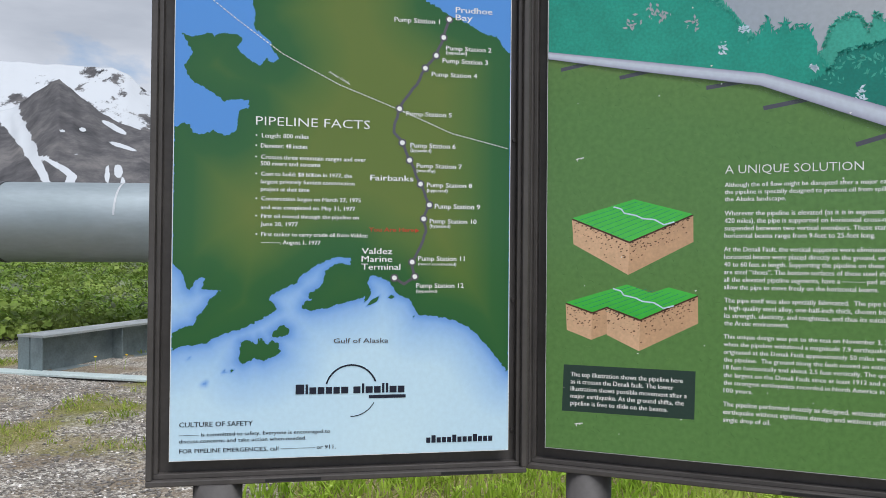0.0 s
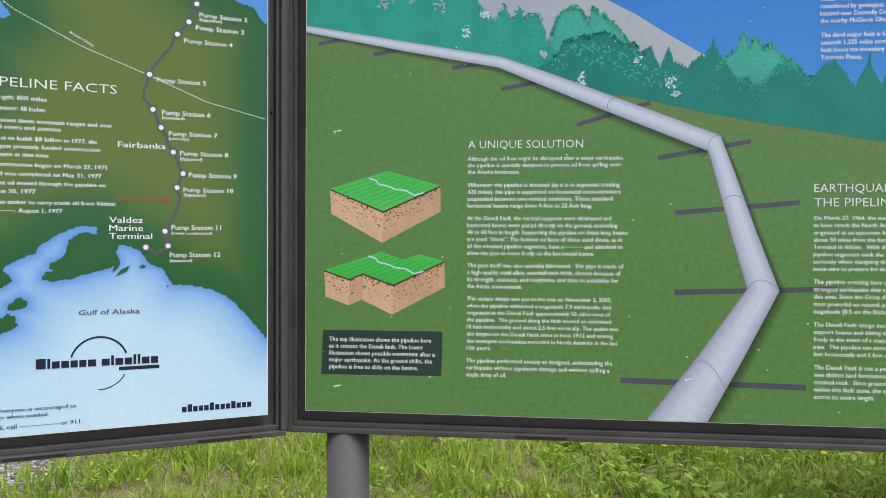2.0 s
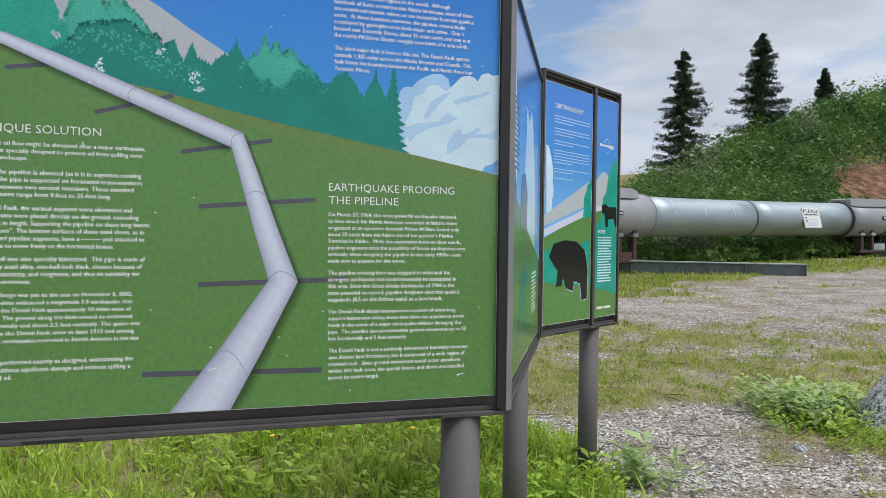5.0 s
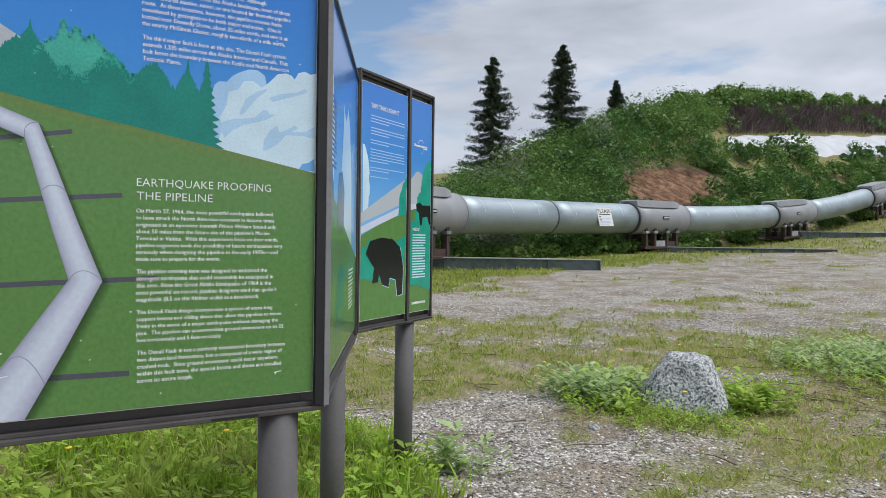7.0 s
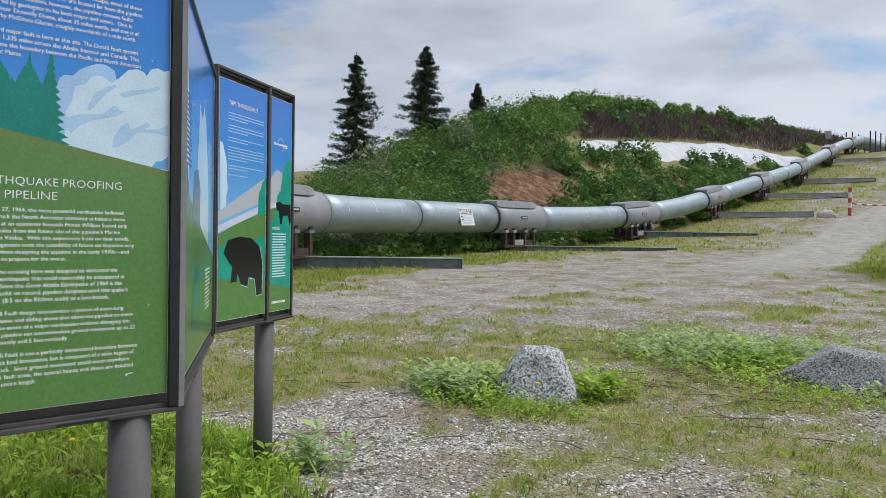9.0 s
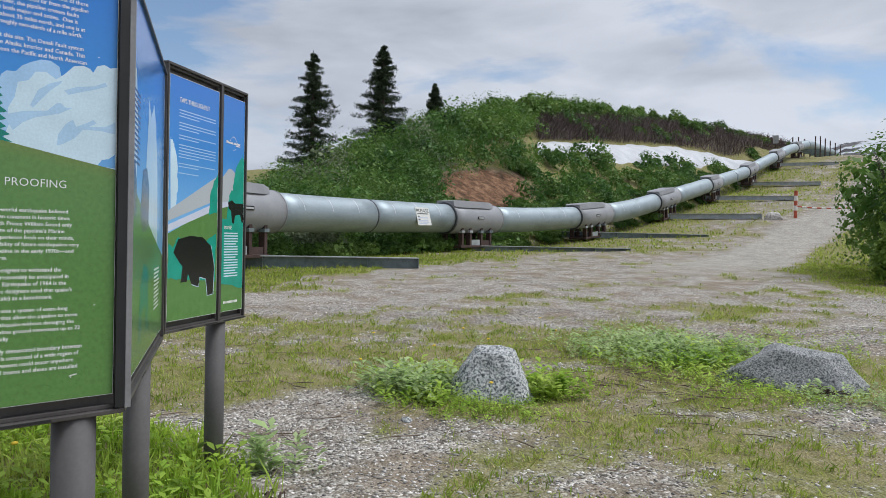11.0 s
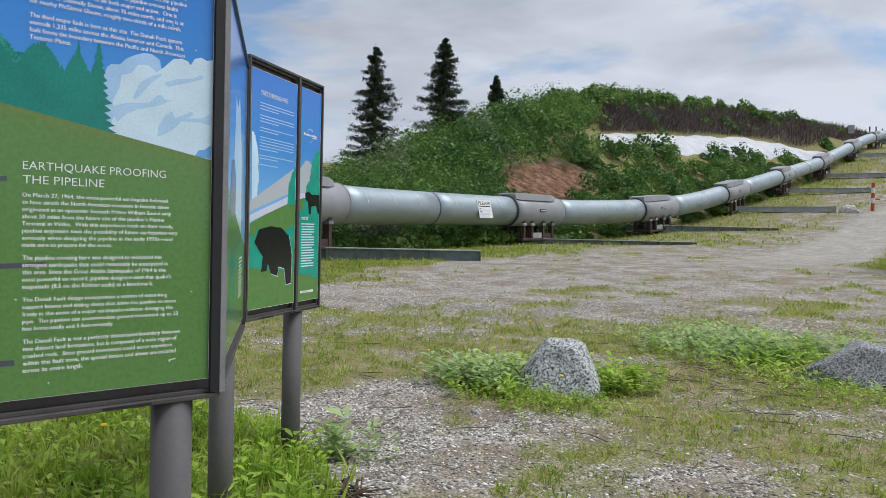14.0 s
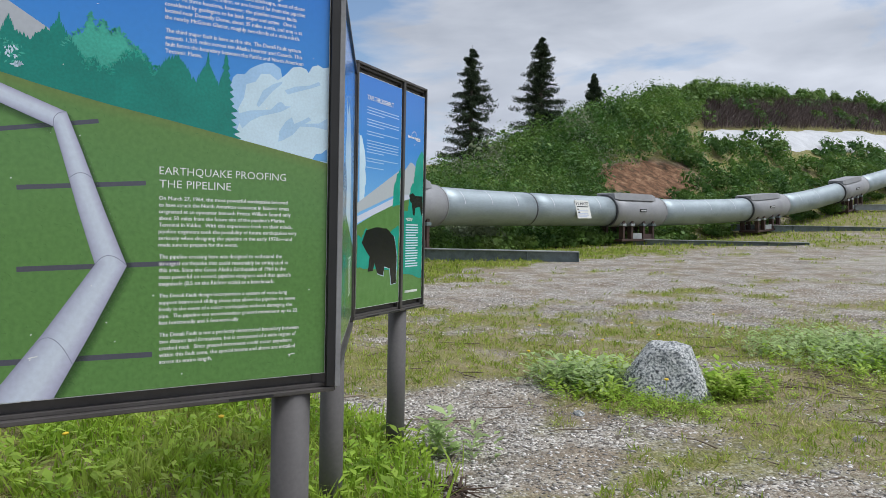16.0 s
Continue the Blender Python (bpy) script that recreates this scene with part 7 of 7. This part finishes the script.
kind_ = np.where((~band) & (wobble(bx, by, 2.6, 3.0) > 0.78) & (br < 60), 2, kind_)
size = 0.036 + 0.00135 * br
for code, mat, label in ((0, BUSH_A, "dense dark green alder brush covering the hillside"), (1, BUSH_B, "fresh green birch brush covering the hillside"), (2, BUSH_C, "pale silvery willow brush on the hillside")):
    s = ok & (kind_ == code)
    bulk("shrub_thicket", bush_leaves(bx[s], by[s], hgt[s], 0.6 + 0.55 * hgt[s], 560, size[s] * 1.06, rb), mat, label, "shrubs")
bx, by, baz, bf, br = hill_spots(60000, 70.5, 90, 0.25, 0.95, rb)
el = elevation(bx, by, land(bx, by))
k = el > np.interp(baz, SNOW_AZ, SNOW_HI) + np.where(baz < 73, 1.0, 0.0)
bx, by = bx[k], by[k]
bulk("bare_brush", blades(bx, by, land(bx, by), rb.uniform(0.5, 1.9, len(bx)), rb.uniform(0.02, 0.05, len(bx)), 0.75, rb), TWIG_M, "brown leafless twiggy brush below the hilltop", "shrubs")
# low herbs under and before the pipe
bx, by, baz, bf, br = hill_spots(650, 44, 72, -0.06, 0.08, rb)
bulk("undergrowth", bush_leaves(bx, by, rb.uniform(0.3, 0.85, len(bx)), rb.uniform(0.4, 0.8, len(bx)), 120, 0.035 + 0.0016 * br, rb), BUSH_B, "low green undergrowth beneath the pipeline", "shrubs")
# flat scrub behind the pipe on the other side
x, y = scatter(800, -36, -16, 15.5, 75, rb, 1.5)
bulk("shrub_thicket", bush_leaves(x, y, rb.uniform(0.25, 0.8, len(x)) * (0.5 + np.hypot(x, y) / 40), rb.uniform(0.5, 1.0, len(x)), 190, 0.034 + 0.0017 * np.hypot(x, y), rb), BUSH_D, "low green willow scrub on the flat behind the pipeline", "shrubs")
x, y = scatter(330, -36, -16, 18, 80, rb, 1.5)
bulk("shrub_thicket", bush_leaves(x, y, rb.uniform(0.25, 0.7, len(x)) * (0.5 + np.hypot(x, y) / 40), rb.uniform(0.5, 1.0, len(x)), 150, 0.034 + 0.0017 * np.hypot(x, y), rb), BUSH_C, "pale grey-green willow scrub behind the pipeline", "shrubs")
# grass along the slope under the pipe, and on the bank beside the track
x, y = scatter(65000, 44, 99, 16, 120, rb, 2.2)
g = cover(x, y)[0]
k = (g > rb.uniform(0.3, 1.0, len(x))) & (y < np.interp(x, PX, PY) + 1.5) & ((y > np.interp(x, PX, PY) - 6) | (x > 38) | ((y < -0.5) & (x > 24)))
x, y = x[k], y[k]
r = np.hypot(x, y)
bulk("slope_grass", blades(x, y, land(x, y), rb.uniform(0.05, 0.14, len(x)) * (1 + r / 60), 0.004 + 0.0009 * r * rb.uniform(0.5, 1, len(x)), 0.6, rb), GRASS_M, "rough yellow-green grass on the slope below the pipeline", "grass")

# single willows beside the track
for k, (x, y, h, rd) in enumerate(((27.6, -4.0, 4.9, 1.8), (25.0, -4.6, 4.4, 1.7), (30.5, -4.2, 4.9, 1.7), (24.0, -3.3, 1.7, 0.9), (34.5, -4.6, 3.6, 1.8))):
    z = land_at(x, y)
    shrub = thing("willow_shrub", Matrix.Translation((x, y, z)), "tall leafy green willow shrub beside the gravel track" if h > 2 else "low leafy green willow shrub beside the gravel track", "shrub", "willows by the track")
    bm = bmesh.new()
    rg = random.Random(60 + k)
    for q in range(7):
        a, ln = rg.uniform(0, 6.28), rg.uniform(0.5, 0.9) * h
        tip = Vector((math.cos(a) * rd * 0.6, math.sin(a) * rd * 0.6, ln))
        tube(bm, [((0.05 * math.cos(a), 0.05 * math.sin(a), -0.1), tip, 0.035), (tip * 0.5 + Vector((0, 0, 0.15 * h)), tip, 0.022), (tip, tip, 0.008)], 6)
    part("stems", bm, BARK_M, shrub)
    q4 = bush_leaves(np.full(6, x) + rb.normal(0, rd * 0.3, 6), np.full(6, y) + rb.normal(0, rd * 0.3, 6), rb.uniform(0.75, 1.0, 6) * h, np.full(6, rd * 0.75), 600, np.full(6, 0.12), rb)
    crown = bulk("crown", q4 - np.array([x, y, z]), (BUSH_B, BUSH_D)[k % 2], "", "", kind="")
    crown.parent = shrub


# ---- spruces ----
def spruce(x, y, z, h, spread, seed, thin, label):
    t = thing("spruce_tree", Matrix.Translation((x, y, z)), label, "tree", "spruces on the hill")
    rg, rn = random.Random(seed), np.random.RandomState(seed)
    bm = bmesh.new()
    tube(bm, [((0, 0, -0.5), (0, 0, 1), 0.024 * h), ((0.03, 0, h * 0.5), (0, 0, 1), 0.014 * h), ((0, 0.02, h), (0, 0, 1), 0.012)], 10)
    part("trunk", bm, BARK_M, t)
    limbs, quads = bmesh.new(), []
    lev = 0.08
    while lev < 0.985:
        full = (1 - lev) ** 0.7 * spread * rg.uniform(0.88, 1.06) * (1 if lev > 0.18 else 0.8)
        for q in range(rg.choice((4, 5, 6))):
            if rg.random() < thin * (1 - lev):
                continue
            a = rg.uniform(0, 6.28)
            ln = max(full * rg.uniform(0.4, 1.12), 0.14)
            p0 = Vector((0, 0, lev * h))
            drop = ln * rg.uniform(0.15, 0.4) * (1 - lev * 0.9)
            p1 = p0 + Vector((math.cos(a) * ln * 0.6, math.sin(a) * ln * 0.6, -drop))
            p2 = p0 + Vector((math.cos(a) * ln, math.sin(a) * ln, -drop * rg.uniform(0.4, 1.0)))
            tube(limbs, [(p0, p1 - p0, 0.02), (p1, p2 - p0, 0.012), (p2, p2 - p1, 0.004)], 4)
            n = int(50 + 130 * ln)
            f = rn.uniform(0.12, 1.0, n)
            c = np.array(p0)[None] * (1 - f)[:, None] + np.array(p2)[None] * f[:, None]
            c[:, 2] -= drop * 1.0 * np.sin(f * np.pi) * 0.5
            c += rn.normal(0, 1, (n, 3)) * np.array([0.075, 0.075, 0.05]) * (0.5 + ln * 0.5)
            c[:, 2] -= np.abs(rn.normal(0, 0.08, n))
            quads.append(leaves(c, rn.uniform(0.09, 0.24, n), rn, up=-0.3, slim=0.24))
        lev += rg.uniform(0.01, 0.022)
    tagged(part("limbs", limbs, BARK_M, t), kind="stuff")
    crown = bulk("crown", np.concatenate(quads), NEEDLE_M, "", "", kind="")
    crown.parent = t


def at_bearing(az, r):
    return 0.42 + r * math.sin(radians(az)), -0.42 + r * math.cos(radians(az))


for az, r, el, spread, seed, thin, label in ((55.5, 51.0, 13.75, 3.1, 5, 0.42, "tall thin dark spruce with gappy drooping branches"), (60.75, 57.8, 14.4, 3.3, 9, 0.08, "tall dense dark spruce standing in hillside brush"), (64.7, 66.6, 11.75, 1.7, 14, 0.2, "small young dark spruce on the hill crest")):
    x, y = at_bearing(az, r)
    z = land_at(x, y) - 0.2
    spruce(x, y, z, 1.53 + r * math.tan(radians(el)) - z, spread, seed, thin, label)

# ---- snow drift under the hilltop ----
SNOW_M = material("old_snow", [(0.45, 0.46, 0.48), (0.6, 0.61, 0.63)], scale=0.6, rough=0.8, bump=0.2, bump_scale=3, fine=0.12)
sv, sf = [], []
cols = np.arange(73.0, 88.01, 0.2)
rows_n = 9
for az in cols:
    r = np.linspace(float(pipe_range(az)) + 1.5, float(np.interp(az, RIDGE_AZ, RIDGE_R)), 400)
    x, y = r * math.sin(radians(az)), r * math.cos(radians(az))
    e = elevation(x, y, land(x, y))
    j = 0.09 * math.sin(az * 2.3) + 0.05 * math.sin(az * 5.7)
    lo, hi = np.interp(az, SNOW_AZ, SNOW_LO) - 0.35 + j, np.interp(az, SNOW_AZ, SNOW_HI) + 0.5 * j
    r0, r1 = r[np.argmax(e > lo)], r[np.argmax(e > max(hi, lo + 0.06))]
    for q in range(rows_n):
        rr_ = r0 + (r1 - r0) * q / (rows_n - 1)
        px_, py_ = rr_ * math.sin(radians(az)), rr_ * math.cos(radians(az))
        sv.append((px_, py_, land_at(px_, py_) + (0.3 * math.sin(math.pi * q / (rows_n - 1)) - 0.04)))
for i in range(len(cols) - 1):
    for q in range(rows_n - 1):
        a = i * rows_n + q
        sf.append((a, a + rows_n, a + rows_n + 1, a + 1))
tagged(link_mesh("snow_patch", sv, sf, SNOW_M, smooth=True), "old white snow drift lying in the hillside hollow", "snow", kind="structure")


# ---- far mountains ----
def mountain_material(name):
    m = bpy.data.materials.new(name)
    m.use_nodes = True
    t = m.node_tree
    b = t.nodes["Principled BSDF"]
    b.inputs["Roughness"].default_value = 0.95
    b.inputs["Specular IOR Level"].default_value = 0.1
    co = t.nodes.new("ShaderNodeTexCoord")
    at = t.nodes.new("ShaderNodeAttribute")
    at.attribute_name = "snow"
    n = t.nodes.new("ShaderNodeTexNoise")
    n.inputs["Scale"].default_value, n.inputs["Detail"].default_value, n.inputs["Roughness"].default_value = 0.016, 11, 0.68
    mp = t.nodes.new("ShaderNodeMapping")
    mp.inputs["Scale"].default_value = (1.0, 0.35, 0.5)
    t.links.new(co.outputs["Object"], mp.inputs[0])
    t.links.new(mp.outputs[0], n.inputs["Vector"])
    ad = t.nodes.new("ShaderNodeMath")
    ad.operation = "ADD"
    t.links.new(n.outputs["Fac"], ad.inputs[0])
    t.links.new(at.outputs["Fac"], ad.inputs[1])
    mr = t.nodes.new("ShaderNodeMapRange")
    mr.inputs["From Min"].default_value, mr.inputs["From Max"].default_value = 0.97, 1.03
    t.links.new(ad.outputs[0], mr.inputs["Value"])
    n2 = t.nodes.new("ShaderNodeTexNoise")
    n2.inputs["Scale"].default_value, n2.inputs["Detail"].default_value, n2.inputs["Roughness"].default_value = 0.011, 12, 0.72
    t.links.new(mp.outputs[0], n2.inputs["Vector"])
    r = t.nodes.new("ShaderNodeValToRGB")
    r.color_ramp.elements[0].position, r.color_ramp.elements[0].color = 0.34, (0.05, 0.05, 0.054, 1)
    r.color_ramp.elements[1].position, r.color_ramp.elements[1].color = 0.66, (0.19, 0.18, 0.178, 1)
    r.color_ramp.elements.new(0.5).color = (0.105, 0.102, 0.108, 1)
    t.links.new(n2.outputs["Fac"], r.inputs["Fac"])
    mx = t.nodes.new("ShaderNodeMix")
    mx.data_type = "RGBA"
    mx.inputs["B"].default_value = (0.54, 0.565, 0.6, 1)
    t.links.new(mr.outputs[0], mx.inputs["Factor"])
    t.links.new(r.outputs[0], mx.inputs["A"])
    t.links.new(mx.outputs["Result"], b.inputs["Base Color"])
    return m


MOUNTAIN_M = mountain_material("mountain_rock_and_snow")


def massif(name, az0, az1, step, r0, r1, sky_az, sky_el, snow_fn, seed, label):
    """A mountain flank rising from r0 to a skyline at r1."""
    a = np.arange(az0, az1 + step, step)
    fr = np.linspace(0, 1, 110)
    top = np.interp(a, sky_az, sky_el)
    verts, snow = [], []
    for f in fr:
        r = r0 + (r1 - r0) * f
        el = top * (0.12 + 0.88 * f ** 0.8)
        x, y = r * np.sin(np.radians(a)), r * np.cos(np.radians(a))
        rough = np.array([noise.fractal(Vector((px_ / 330, py_ / 330, seed)), 1.0, 2.1, 4) for px_, py_ in zip(x, y)])
        gully = np.array([abs(noise.noise(Vector((az / 1.1, f * 1.3, seed + 5)))) for az in a])
        z = r * np.tan(np.radians(el)) + (rough * 22 - gully * 16) * (0.15 + f) * (1 if f < 0.97 else 0.5) - 20 * (1 - f)
        for i in range(len(a)):
            verts.append((x[i], y[i], z[i]))
        e_ = np.degrees(np.arctan2(z, r))
        snow.append(snow_fn(a, e_, f))
    # far side falls away
    for i in range(len(a)):
        verts.append((1.12 * verts[-len(a)][0], 1.12 * verts[-len(a)][1], 0.0))
    snow.append(np.ones(len(a)))
    n = len(a)
    faces = [(j * n + i, j * n + i + 1, (j + 1) * n + i + 1, (j + 1) * n + i) for j in range(len(fr)) for i in range(n - 1)]
    ob = link_mesh(name, verts, faces, MOUNTAIN_M, smooth=True)
    at = ob.data.attributes.new("snow", "FLOAT", "POINT")
    at.data.foreach_set("value", np.concatenate(snow).astype(np.float32))
    return tagged(ob, label, "mountain", kind="structure")


def snow_back(a, e, f):
    return 0.47 + 0.045 * (e - 8) - 0.13 * smooth01((e - 11.2) / 1.0) * smooth01((a + 27) / 2) + 0.05 * np.sin(a * 3.0)


def snow_front(a, e, f):
    """Two joined snow lanes down the spur and a few drifts on its shoulder."""
    lane = np.interp(e, [4.9, 6.2, 7.3, 8.3, 9.4], [-27.9, -28.5, -29.1, -29.7, -30.4])
    wide = np.interp(e, [4.9, 7.0, 9.4], [0.2, 0.42, 0.75])
    s = 0.3 + 0.5 * smooth01(1.5 - np.abs(a - lane) / wide)
    lane2 = np.interp(e, [4.9, 5.5, 6.0, 6.6], [-26.6, -26.4, -27.0, -28.1])
    s = s + 0.5 * smooth01(1.5 - np.abs(a - lane2) / 0.28) * (e < 6.75)
    for ca, ce, wa, we, tilt in ((-23.3, 7.75, 0.95, 0.16, -0.26), (-24.2, 5.7, 0.16, 0.7, 0.0), (-23.5, 6.0, 0.3, 0.5, 0.0), (-25.8, 8.7, 0.2, 0.14, 0.0), (-27.05, 8.5, 0.16, 0.09, 0.0), (-23.8, 9.0, 0.85, 0.2, -0.5), (-23.2, 5.2, 0.15, 0.4, 0.0)):
        d = np.hypot((a - ca) / wa, (e - ce - tilt * (a - ca)) / we)
        s = s + 0.5 * smooth01(1.4 - d)
    return s


massif("snowy_range", -50, -10, 0.25, 2600, 4100, [-50, -36, -31, -29, -27, -25.5, -24, -22.8, -21.5, -18, -10], [7, 11.7, 12.75, 12.8, 12.9, 12.95, 13.0, 12.6, 11.6, 9, 6], snow_back, 2.0, "snow-streaked dark mountain range in the distance")
massif("dark_spur", -40, -14, 0.12, 1500, 2700, [-40, -33, -30.7, -30.1, -29.5, -28.7, -28.0, -27.3, -26.6, -25.7, -24.7, -23.4, -21.5, -14], [8.5, 9.6, 9.4, 9.6, 10.2, 10.95, 11.55, 12.05, 11.5, 10.8, 10.0, 9.3, 8.8, 6.5], snow_front, 7.0, "dark rocky mountain spur with snow gullies")
massif("snowy_range", 84, 125, 0.3, 2600, 4100, [84, 90, 93, 95, 98, 105, 115, 125], [6.2, 6.8, 7.0, 7.25, 7.0, 7.6, 8.0, 6.5], lambda a, e, f: 0.5 + 0.08 * np.sin(a * 2.2), 11.0, "distant snow-covered mountain range behind the hilltop")
